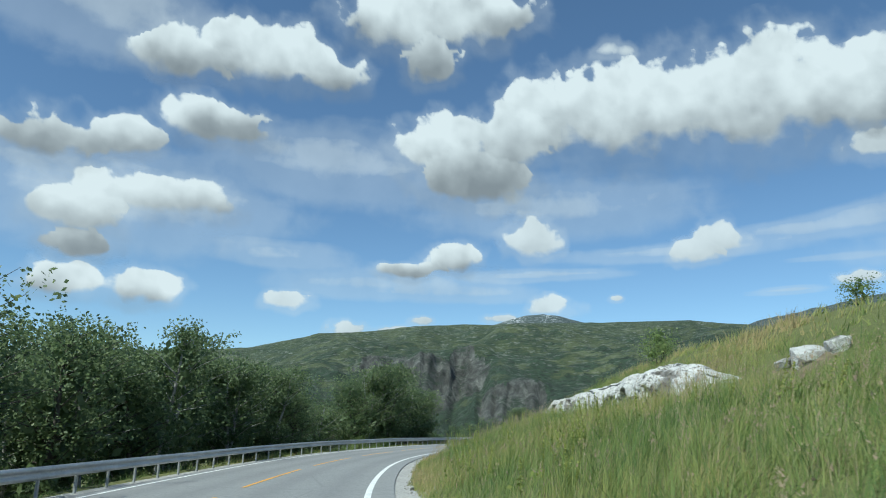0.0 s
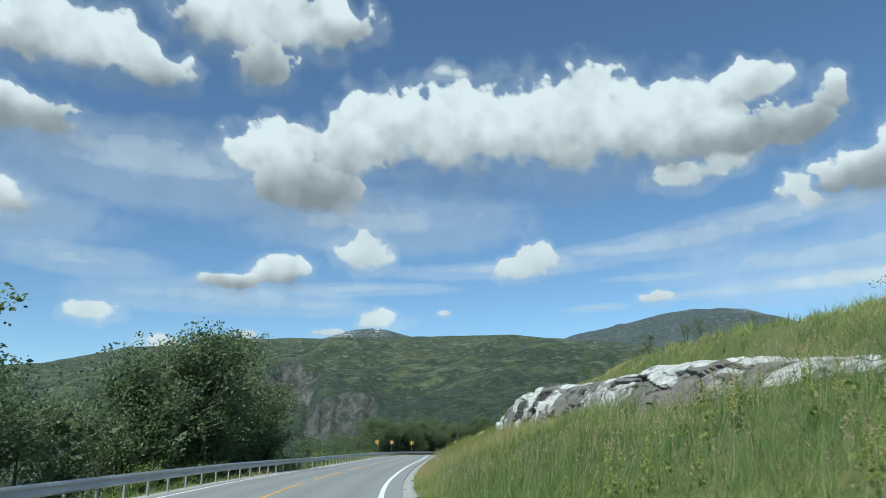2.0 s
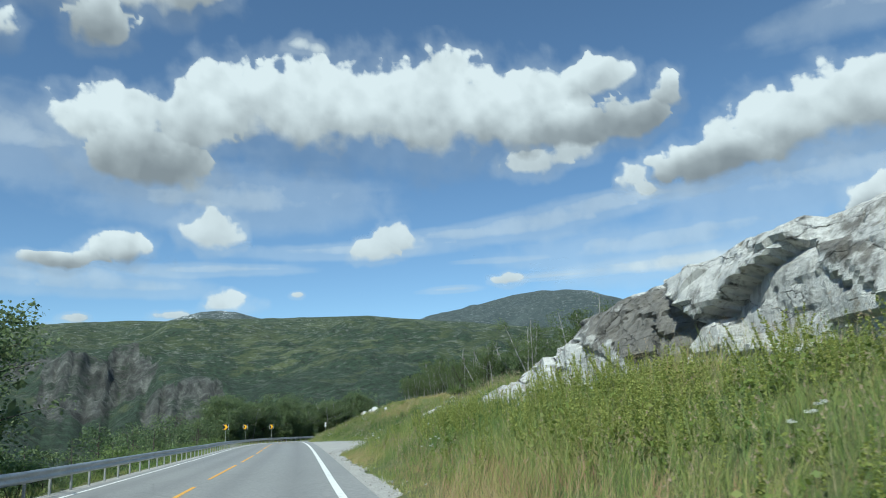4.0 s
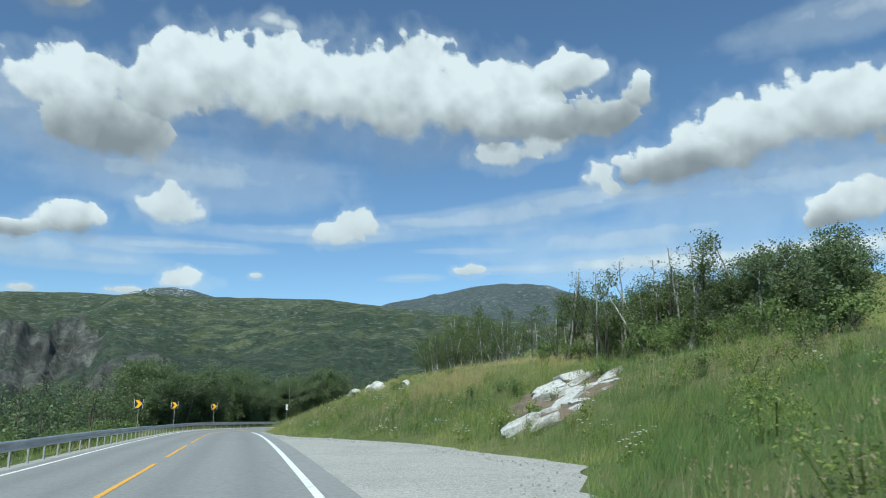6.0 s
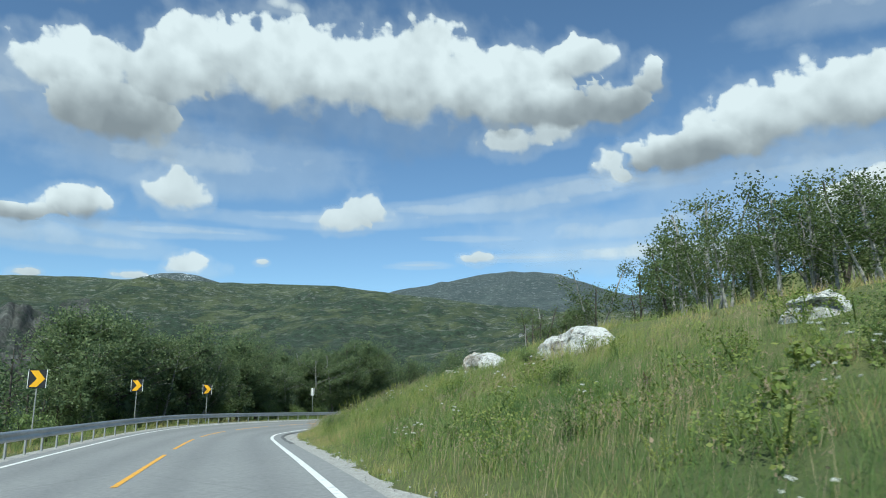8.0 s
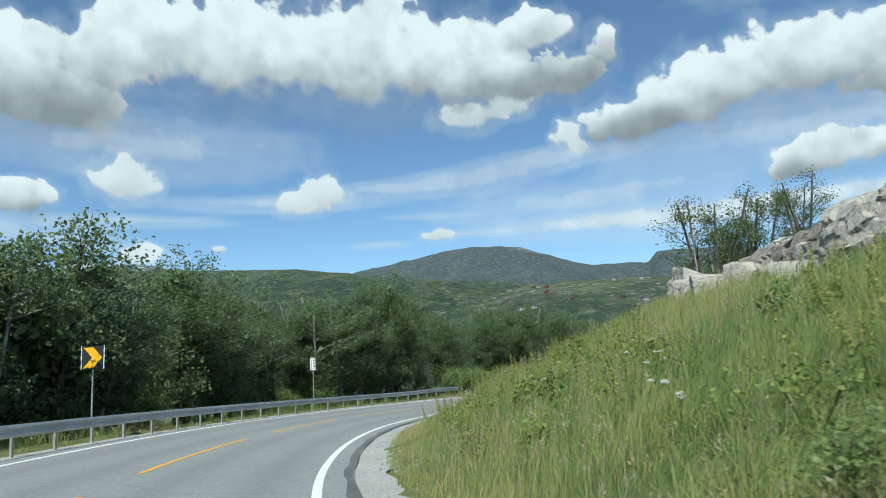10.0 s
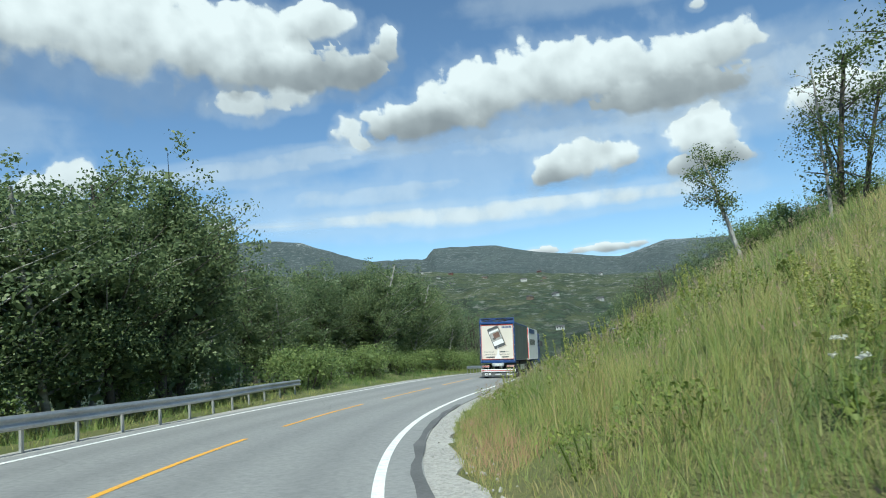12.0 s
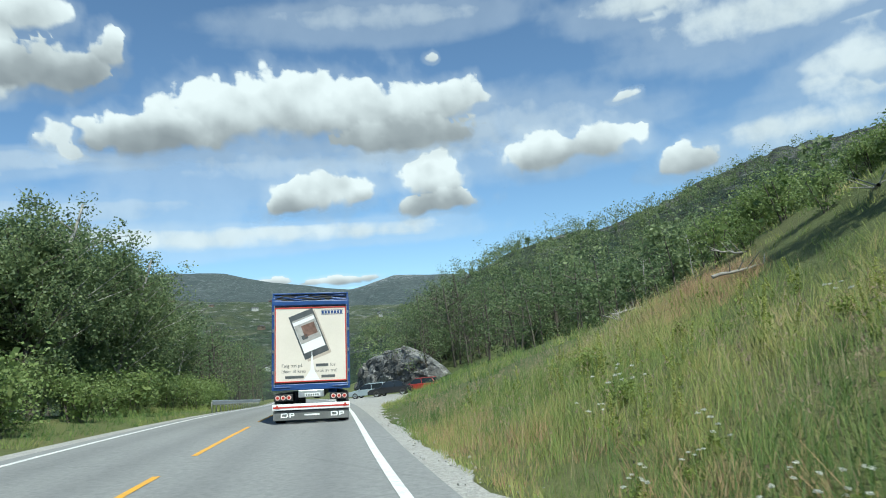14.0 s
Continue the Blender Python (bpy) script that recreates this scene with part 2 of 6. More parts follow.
def cloud_material(name, soft_top, detail, veil=1.0):
    """Glowing vapour of the sky's backdrop, its light and shade baked into the emission: thick parts white, the flat
    underside greyer, ragged thin edges.
    """
    m, nt, bs = nodes_of(name)
    nt.nodes.remove(bs)
    co = coords(nt)
    depth, body, soft = (nt.nodes.new("ShaderNodeAttribute") for _ in range(3))
    depth.attribute_name, body.attribute_name, soft.attribute_name = "depth", "body", "soft"
    n1, n2 = noise_of(nt, co, 0.0060, 8, 0.52, warp=0.2), noise_of(nt, co, 0.0032, 4, 0.5)
    d = math_of(nt, "ADD", depth.outputs["Fac"], math_of(nt, "MULTIPLY", math_of(nt, "SUBTRACT", n1, 0.5), detail))
    a = math_of(nt, "DIVIDE", d, math_of(nt, "ADD", math_of(nt, "MULTIPLY", soft.outputs["Fac"], 1.7), soft_top))
    mr = nt.nodes.new("ShaderNodeMapRange")
    mr.interpolation_type = "SMOOTHERSTEP"
    mr.inputs["To Max"].default_value = veil
    nt.links.new(a, mr.inputs["Value"])
    halo = nt.nodes.new("ShaderNodeMapRange")
    halo.interpolation_type = "SMOOTHSTEP"
    halo.inputs["From Min"].default_value, halo.inputs["From Max"].default_value, halo.inputs["To Max"].default_value = -0.75, 0.5, 0.22
    nt.links.new(d, halo.inputs["Value"])
    cover = math_of(nt, "MAXIMUM", mr.outputs[0], halo.outputs[0])
    # sunlit tops and shaded bases come from this tone, not from the lamps
    tone = math_of(nt, "ADD", body.outputs["Fac"], math_of(nt, "ADD", math_of(nt, "MULTIPLY", math_of(nt, "SUBTRACT", n1, 0.5), 0.22), math_of(nt, "MULTIPLY", math_of(nt, "SUBTRACT", n2, 0.5), 0.6)))
    c = ramp(nt, tone, ((0.0, (0.27, 0.285, 0.315)), (0.3, (0.37, 0.385, 0.415)), (0.55, (0.53, 0.545, 0.575)), (0.8, (0.71, 0.725, 0.755)), (1.0, (0.83, 0.84, 0.87))))
    em, clear, out = nt.nodes.new("ShaderNodeEmission"), nt.nodes.new("ShaderNodeBsdfTransparent"), nt.nodes.new("ShaderNodeMixShader")
    nt.links.new(c, em.inputs[0])
    em.inputs[1].default_value = 0.82
    nt.links.new(cover, out.inputs[0])
    nt.links.new(clear.outputs[0], out.inputs[1])
    nt.links.new(em.outputs[0], out.inputs[2])
    nt.links.new(out.outputs[0], nt.nodes["Material Output"].inputs["Surface"])
    return m


ASPHALT, WHITE_LINE, YELLOW_LINE = asphalt_material(), paint_material("white_road_paint", (0.74, 0.74, 0.72)), paint_material("yellow_road_paint", (0.72, 0.36, 0.03))
TURF, GRAVEL = ground_material(), gravel_material()
TAR = plain("dark_asphalt", (0.075, 0.075, 0.077), (0.14, 0.14, 0.14), 0.85, 0, 0.5, 20, 0.5, 0.01)
# grey rock of the cutting, its colours darkened to stand for tree shade
SHADED_ROCK = rock_material("shaded_rock", (0.24, 0.235, 0.225), (0.10, 0.098, 0.094), (0.04, 0.038, 0.036))
PALE_ROCK = rock_material("pale_rock", (0.56, 0.55, 0.525), (0.165, 0.155, 0.138), (0.058, 0.052, 0.045))
WHITE_ROCK = rock_material("white_rock", (0.55, 0.54, 0.52), (0.30, 0.28, 0.25), (0.08, 0.066, 0.052), 0.45, 2.2)
TAN_ROCK = rock_material("tan_rock", (0.46, 0.42, 0.37), (0.24, 0.205, 0.17), (0.08, 0.066, 0.054), 0.4, 1.4)
SOIL = plain("bare_soil", (0.085, 0.06, 0.04), (0.21, 0.165, 0.115), 0.95, 0, 0.9, 9, 0.8, 0.05)
STEEL = plain("galvanised_steel", (0.34, 0.35, 0.36), (0.50, 0.51, 0.52), 0.42, 0.75, 0.7, 9, 0.08)
POST_STEEL = plain("dull_steel", (0.30, 0.31, 0.30), (0.42, 0.42, 0.41), 0.6, 0.4, 0.8, 12, 0.1)
BARK = plain("dark_bark", (0.05, 0.042, 0.033), (0.12, 0.105, 0.085), 0.9, 0, 2.5, 14, 0.6, 0.03)
BIRCH_BARK = plain("birch_bark", (0.10, 0.095, 0.085), (0.48, 0.46, 0.43), 0.8, 0, 3.0, 7, 0.4, 0.02)
DEAD_BARK = plain("weathered_wood", (0.17, 0.155, 0.14), (0.40, 0.38, 0.355), 0.85, 0, 2, 12, 0.4, 0.02)
LEAF = leaf_material("birch_leaf", (0.080, 0.120, 0.054), (0.160, 0.215, 0.094), (0.262, 0.312, 0.140), 0.5)
WILLOW_LEAF = leaf_material("willow_leaf", (0.105, 0.160, 0.052), (0.20, 0.27, 0.085), (0.30, 0.35, 0.135), 0.48)
SCRUB_LEAF = leaf_material("scrub_leaf", (0.06, 0.09, 0.03), (0.12, 0.165, 0.052), (0.20, 0.235, 0.085), 0.45)
GRASS = leaf_material("grass_blade", (0.072, 0.135, 0.030), (0.168, 0.232, 0.056), (0.30, 0.315, 0.092), 0.42, 0.6, 0.3, (0.40, 0.31, 0.15))
SEED_HEAD = leaf_material("grass_seed_head", (0.22, 0.17, 0.11), (0.32, 0.245, 0.165), (0.40, 0.33, 0.20), 0.3, 0.7, 0.5)
DRY_GRASS = leaf_material("dry_grass_blade", (0.26, 0.21, 0.10), (0.34, 0.24, 0.12), (0.38, 0.22, 0.14), 0.35, 0.6, 0.5)
WEED_LEAF = leaf_material("weed_leaf", (0.13, 0.19, 0.040), (0.23, 0.285, 0.064), (0.34, 0.36, 0.10), 0.45, 0.6)
FLOWER_SPIKE = leaf_material("flower_spike", (0.26, 0.30, 0.07), (0.38, 0.41, 0.11), (0.50, 0.49, 0.17), 0.5, 0.6)
PETAL = leaf_material("white_petal", (0.5, 0.5, 0.46), (0.66, 0.66, 0.6), (0.74, 0.74, 0.68), 0.3)
PINK_PETAL = leaf_material("pink_petal", (0.30, 0.06, 0.22), (0.38, 0.10, 0.30), (0.46, 0.16, 0.36), 0.3)
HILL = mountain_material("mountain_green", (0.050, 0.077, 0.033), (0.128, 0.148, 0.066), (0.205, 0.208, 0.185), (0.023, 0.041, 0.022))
VALLEY = mountain_material("valley_green", (0.062, 0.088, 0.038), (0.17, 0.185, 0.08), (0.26, 0.25, 0.23), (0.030, 0.050, 0.026))
# far mountains: haze of distance mixed into the base colours, bluer and greyer
HAZED_HILL = mountain_material("mountain_far_hazed", (0.052, 0.075, 0.078), (0.085, 0.11, 0.105), (0.17, 0.175, 0.185), (0.040, 0.056, 0.056))
CLOUD = cloud_material("cloud_white", 0.34, 1.25)
THIN_CLOUD = cloud_material("cloud_thin", 1.2, 1.2, 0.46)
VEIL_CLOUD = cloud_material("cloud_veil", 1.3, 1.3, 0.85)
PUFF_CLOUD = cloud_material("cloud_puff", 0.55, 1.9, 0.95)


# ---- mesh helpers ----
def fast_mesh(name, verts, faces, mat=None, smooth=False, **floats):
    """A mesh from arrays: verts (n, 3); faces: a list of (k, 3) or (k, 4) index arrays; floats: per-vertex attributes."""
    me = bpy.data.meshes.new(name)
    verts = np.asarray(verts, dtype=np.float32)
    faces = [np.asarray(q, dtype=np.int32) for q in faces if len(q)]
    loops = np.concatenate([q.ravel() for q in faces])
    sizes = np.concatenate([np.full(len(q), q.shape[1], dtype=np.int32) for q in faces])
    me.vertices.add(len(verts))
    me.vertices.foreach_set("co", verts.ravel())
    me.loops.add(len(loops))
    me.loops.foreach_set("vertex_index", loops)
    me.polygons.add(len(sizes))
    me.polygons.foreach_set("loop_start", np.concatenate(([0], np.cumsum(sizes)[:-1])).astype(np.int32))
    me.update(calc_edges=True)
    me.polygons.foreach_set("use_smooth", np.full(len(sizes), smooth))
    for key, val in floats.items():
        me.attributes.new(key, "FLOAT", "POINT").data.foreach_set("value", np.asarray(val, dtype=np.float32))
    if mat:
        me.materials.append(mat)
    return me


def grid_faces(rows, cols):
    i = np.arange(rows - 1)[:, None] * cols + np.arange(cols - 1)[None]
    return np.stack([i, i + 1, i + cols + 1, i + cols], -1).reshape(-1, 4)


def part(name, me, mat, parent, label=""):
    """Links a bmesh or a mesh as one mesh object under a thing or a part."""
    if isinstance(me, bmesh.types.BMesh):
        bm, me = me, bpy.data.meshes.new(name)
        bm.to_mesh(me)
        bm.free()
    if mat and not len(me.materials):
        me.materials.append(mat)
    ob = new(name, me)
    ob.parent = parent
    return tagged(ob, label)


def empty(name, m, label, category, group="", kind=""):
    ob = new(name)
    ob.empty_display_size = 0.2
    ob.matrix_world = m
    return tagged(ob, label, category, group, kind)


def box_bm(sx, sy, sz, at=(0, 0, 0), bevel=0.0, bm=None):
    bm = bm or bmesh.new()
    got = bmesh.ops.create_cube(bm, size=1.0, matrix=Matrix.Translation(at) @ Matrix.Diagonal((sx, sy, sz, 1)))
    if bevel:
        edges = list({e for v in got["verts"] for e in v.link_edges})
        bmesh.ops.bevel(bm, geom=edges, offset=bevel, segments=2, affect="EDGES", profile=0.5)
    return bm


def rod_bm(a, b, r, n=10, r2=None, bm=None):
    bm = bm or bmesh.new()
    a, b = Vector(a), Vector(b)
    turn = (b - a).to_track_quat("Z", "Y").to_matrix().to_4x4()
    bmesh.ops.create_cone(bm, cap_ends=True, segments=n, radius1=r, radius2=r if r2 is None else r2, depth=(b - a).length, matrix=Matrix.Translation((a + b) / 2) @ turn)
    return bm


def fbm(p, scale, octaves=4, seed=0.0):
    """Value noise on an (n, 3) array, about -1 to 1."""
    out, amp, tot = np.zeros(len(p)), 1.0, 0.0
    q = np.asarray(p, dtype=float) * scale + seed
    for _ in range(octaves):
        c = np.floor(q).astype(np.int64)
        f = q - c
        f = f * f * (3 - 2 * f)
        val = 0.0
        for dx in (0, 1):
            for dy in (0, 1):
                for dz in (0, 1):
                    h = (c[:, 0] + dx) * 374761393 + (c[:, 1] + dy) * 668265263 + (c[:, 2] + dz) * 2147483647 % 1000003
                    h = (h ^ (h >> 13)) * 1274126177
                    h = ((h ^ (h >> 16)) & 0xFFFF) / 32767.5 - 1
                    w = (f[:, 0] if dx else 1 - f[:, 0]) * (f[:, 1] if dy else 1 - f[:, 1]) * (f[:, 2] if dz else 1 - f[:, 2])
                    val = val + w * h
        out, tot = out + amp * val, tot + amp
        q, amp = q * 2.03 + 17.3, amp * 0.5
    return out / tot


def step(x, a, b):
    t = np.clip((x - a) / (b - a), 0, 1)
    return t * t * (3 - 2 * t)


# ---- the road's line: heading every 10 m, fall and crossfall every 20 m ----
HEADING = (17.2, 12.4, 7.6, 3.3, 0.0, -4.3, -8.6, -11.3, -13.5, -14.3, -15.0, -15.0, -14.8, -14.4, -14.1, -13.9, -13.7, -13.3, -13.9, -18.6,
           -27.0, -34.2, -42.5, -51.3, -58.3, -63.2, -64.2, -64.2, -63.9, -63.3, -62.8, -62.2, -61.7, -61.1, -60.6)
FALL = (-1.21, -1.08, -0.5, -0.48, -0.4, -0.58, -0.52, -0.5, -1.07, -1.5, -1.25, -1.55, -1.4, -1.15, -1.9, -2.3, -2.3, -2.0)
CROSS = (-2.9, -2.3, -2.2, -0.9, -0.5, -1.4, -1.2, -1.7, -1.2, 0.1, 3.1, 3.4, 3.6, 4.1, 3.7, 2.9, 2.4, 2.2)
S_FROM, S_TO = -60.0, 900.0
STATION = np.arange(S_FROM, S_TO + 0.5, 1.0)
R_HEAD = np.radians(np.interp(STATION, np.arange(-10, 331, 10.0), HEADING))
R_FALL = np.radians(np.interp(STATION, np.arange(-10, 331, 20.0), FALL))
R_CROSS = np.radians(np.interp(STATION, np.arange(-10, 331, 20.0), CROSS))
_x, _y, _z = np.cumsum(-np.sin(R_HEAD)), np.cumsum(np.cos(R_HEAD)), np.cumsum(R_FALL)
_o = int(-S_FROM)
R_X, R_Y, R_Z = _x - _x[_o], _y - _y[_o], _z - _z[_o]
WIDTH = 3.5


def on_road(s, u, h=0.0):
    """World places of stations s, u metres to the right of the centre line, h above the carriageway's plane."""
    s, u, h = np.broadcast_arrays(np.asarray(s, float), np.asarray(u, float), np.asarray(h, float))
    p = np.interp(s, STATION, R_HEAD)
    tilt = np.interp(s, STATION, R_CROSS) * np.clip(u, -6, 6)
    return np.stack([np.interp(s, STATION, R_X) + np.cos(p) * u, np.interp(s, STATION, R_Y) + np.sin(p) * u, np.interp(s, STATION, R_Z) - tilt + h], -1)


def to_road(xy):
    """Station and offset of world places."""
    s, u = np.empty(len(xy)), np.empty(len(xy))
    for a in range(0, len(xy), 20000):
        q = xy[a:a + 20000]
        i = ((q[:, :1] - R_X[None]) ** 2 + (q[:, 1:2] - R_Y[None]) ** 2).argmin(1)
        dx, dy = q[:, 0] - R_X[i], q[:, 1] - R_Y[i]
        along = -np.sin(R_HEAD[i]) * dx + np.cos(R_HEAD[i]) * dy
        s[a:a + 20000] = STATION[i] + np.clip(along, -0.5, 0.5)
        side = np.cos(R_HEAD[i]) * dx + np.sin(R_HEAD[i]) * dy
        u[a:a + 20000] = np.sign(side) * np.hypot(dx, dy)
    return s, u


# foot of the bank on the road's right, its steepness, how far it climbs so, and the slope above
FOOT_S, FOOT_U = (-60, 60, 104, 112, 118, 130, 142, 150, 180, 260, 275, 292, 316, 324, 420), (4.9, 4.6, 4.7, 6.6, 9.6, 8.6, 5.3, 4.6, 4.9, 4.6, 5.6, 10.5, 12.5, 6.0, 5.0)
BANK_S = (-60, 20, 45, 60, 95, 110, 130, 150, 165, 185, 198, 208, 220, 228, 234, 241, 250, 258, 268, 290, 420)
BANK_G = (0.34, 0.36, 0.38, 0.40, 0.38, 0.36, 0.40, 0.38, 0.40, 0.45, 0.45, 0.46, 0.46, 0.40, 0.37, 0.345, 0.315, 0.285, 0.24, 0.28, 0.33)
BANK_W = (12, 12, 8, 6, 6, 10, 8, 11, 11, 7.5, 8.5, 12, 15, 14, 14, 14, 14, 13, 10, 12, 12)
TOP_G = (0.14, 0.14, 0.2, 0.15, 0.12, 0.1, 0.1, 0.08, 0.1, 0.15, 0.18, 0.25, 0.3, 0.28, 0.26, 0.22, 0.18, 0.17, 0.18, 0.2, 0.3)
LEDGE_S, LEDGE_H = (-60, 8, 16, 44, 54, 66, 88, 97, 101, 420), (0, 0, 0.75, 0.75, 1.5, 2.2, 1.9, 0.9, 0, 0)
LEFT_S, LEFT_G = (-60, 150, 185, 235, 246, 420), (-0.30, -0.30, -0.12, -0.05, 0.10, 0.10)


def rise(s, u):
    """Height of the ground above the carriageway's plane."""
    foot = np.interp(s, FOOT_S, FOOT_U)
    g, w, top = (np.interp(s, BANK_S, k) for k in (BANK_G, BANK_W, TOP_G))
    d = np.maximum(u - foot, 0)
    right = g * (np.minimum(d, w) - 0.6 * (1 - np.exp(-np.minimum(d, w) / 0.6))) + top * np.clip(d - w, 0, np.interp(s, (98, 108, 168, 185), (60, 9, 9, 60))) + 0.05 * np.clip(d - w - 60, 0, 400)
    right = right + np.interp(s, (230, 238, 246, 256, 268), (0, 0.2, 0.28, 0.2, 0)) * np.clip(d - 7, 0, 6)
    right = right + np.interp(s, LEDGE_S, LEDGE_H) * step(u, 11.8, 14.4)
    e = np.maximum(-u - 5.2, 0)
    left = np.interp(s, LEFT_S, LEFT_G) * np.minimum(e, 8) - 0.07 * np.clip(e - 8, 0, 500)
    return np.where(u > 0, right, left) * (1 - step(s, 380, 520))


def surface(xy, s, u):
    base = np.interp(s, STATION, R_Z) - np.interp(s, STATION, R_CROSS) * np.clip(u, -6, 6)
    q = np.c_[xy, np.zeros(len(xy))]
    foot = np.interp(s, FOOT_S, FOOT_U)
    rough = np.where(u > 0, step(u - foot, 0.3, 4), step(-u, 5, 9))
    z = base + rise(s, u) + rough * (0.30 * fbm(q, 0.16, 3) + 0.10 * fbm(q, 0.7, 2)) + step(np.abs(u), 20, 60) * 2.0 * fbm(q, 0.02, 3)
    z = np.where((u > -4.9) & (u < foot - 0.1), base - 0.16, z)
    far = step(np.hypot(xy[:, 0] - 30, xy[:, 1] - 110), 500, 900)
    return z * (1 - far) - 45 * far


def ground_z(xy):
    xy = np.asarray(xy, float)
    return surface(xy, *to_road(xy))


def planted(s, u, sink=0.0):
    """World places on the ground at stations s and offsets u."""
    p = on_road(s, u)
    p[:, 2] = surface(p[:, :2], s, u) - sink
    return p


def spread(lo, hi, fine, reach, ratio=1.35):
    core = list(np.arange(lo, hi + 0.01, fine))
    a, b, d = lo, hi, fine
    while b < reach:
        d *= ratio
        a, b = a - d, b + d
        core = [a] + core + [b]
    return np.array(core)


gx, gy = spread(-50, 130, 1.0, 5200), spread(-30, 270, 1.0, 5200)
GX, GY = np.meshgrid(gx, gy)
flat = np.c_[GX.ravel(), GY.ravel()]
ground = new("ground", fast_mesh("ground", np.c_[flat, ground_z(flat)], [grid_faces(len(gy), len(gx))], TURF, True))
tagged(ground, "grassy valley ground with moss and thin soil", "ground", kind="structure")


def ribbon(name, s0, s1, us, h, mat, pace=1.0, skirt=0.0, **att):
    """A strip along the road; us: offsets across, numbers or functions of the station."""
    st = np.arange(s0, s1 + 0.01, pace)
    cols, hs = [], []
    for u in us:
        cols.append(u(st) if callable(u) else np.full(len(st), float(u)))
        hs.append(np.full(len(st), h))
    if skirt:
        cols, hs = [cols[0]] + cols + [cols[-1]], [hs[0] - skirt] + hs + [hs[-1] - skirt]
    pts = np.stack([on_road(st, c, k) for c, k in zip(cols, hs)], 1).reshape(-1, 3)
    extra = {k: np.stack([f(st, c) for c in cols], 1).ravel() for k, f in att.items()}
    return fast_mesh(name, pts, [grid_faces(len(st), len(cols))[:, ::-1]], mat, False, **extra)


def wheel_paths(s, u):
    return sum(np.exp(-((u - c) / 0.38) ** 2) for c in (-2.6, -0.95, 0.95, 2.6))


road = new("road", ribbon("road", -58, 418, np.linspace(-4.0, 4.1, 28), 0.0, ASPHALT, 1.0, 0.35, lane=wheel_paths))
tagged(road, "grey asphalt two-lane country road with wheel tracks", "road", kind="structure")
shoulder = new("shoulder", ribbon("shoulder", -58, 418, (4.08, 4.5, lambda s: np.interp(s, FOOT_S, FOOT_U) + 0.15 * np.sin(s * 0.9) + 0.1 * np.sin(s * 2.3)), -0.03, GRAVEL, 0.5, 0.3))
tagged(shoulder, "pale gravel shoulder and lay-by beside the asphalt", "gravel shoulder", kind="structure")
edge_strip = new("edge_strip", ribbon("edge_strip", 166, 232, (lambda s: 3.93 + 0.05 * np.sin(s * 1.7) * np.sin(s * 0.31), lambda s: 4.1 + 0.03 * np.sin(s * 1.1)), 0.005, TAR))
tagged(edge_strip, "dark patched asphalt along the edge of the bend", "road edge", kind="structure")
verge = new("verge", ribbon("verge", -58, 418, (-4.75, -3.98), -0.04, GRAVEL, 1.0, 0.3))
tagged(verge, "narrow gravel verge under the guardrail", "gravel shoulder", kind="structure")
for side, name in ((-1, "edge_line_west"), (1, "edge_line_east")):
    tagged(new(name, ribbon(name, -58, 418, (side * WIDTH - 0.075, side * WIDTH + 0.075), 0.006, WHITE_LINE)), "solid white painted edge line, slightly worn", "road marking", kind="structure")
for k in range(-5, 18):
    s0 = 200.4 + 12 * (k - 12)
    tagged(new("centre_line", ribbon("centre_line", s0, s0 + 9, (-0.06, 0.06), 0.006, YELLOW_LINE)), "yellow painted centre dash on the asphalt", "road marking", "centre dashes", "structure")


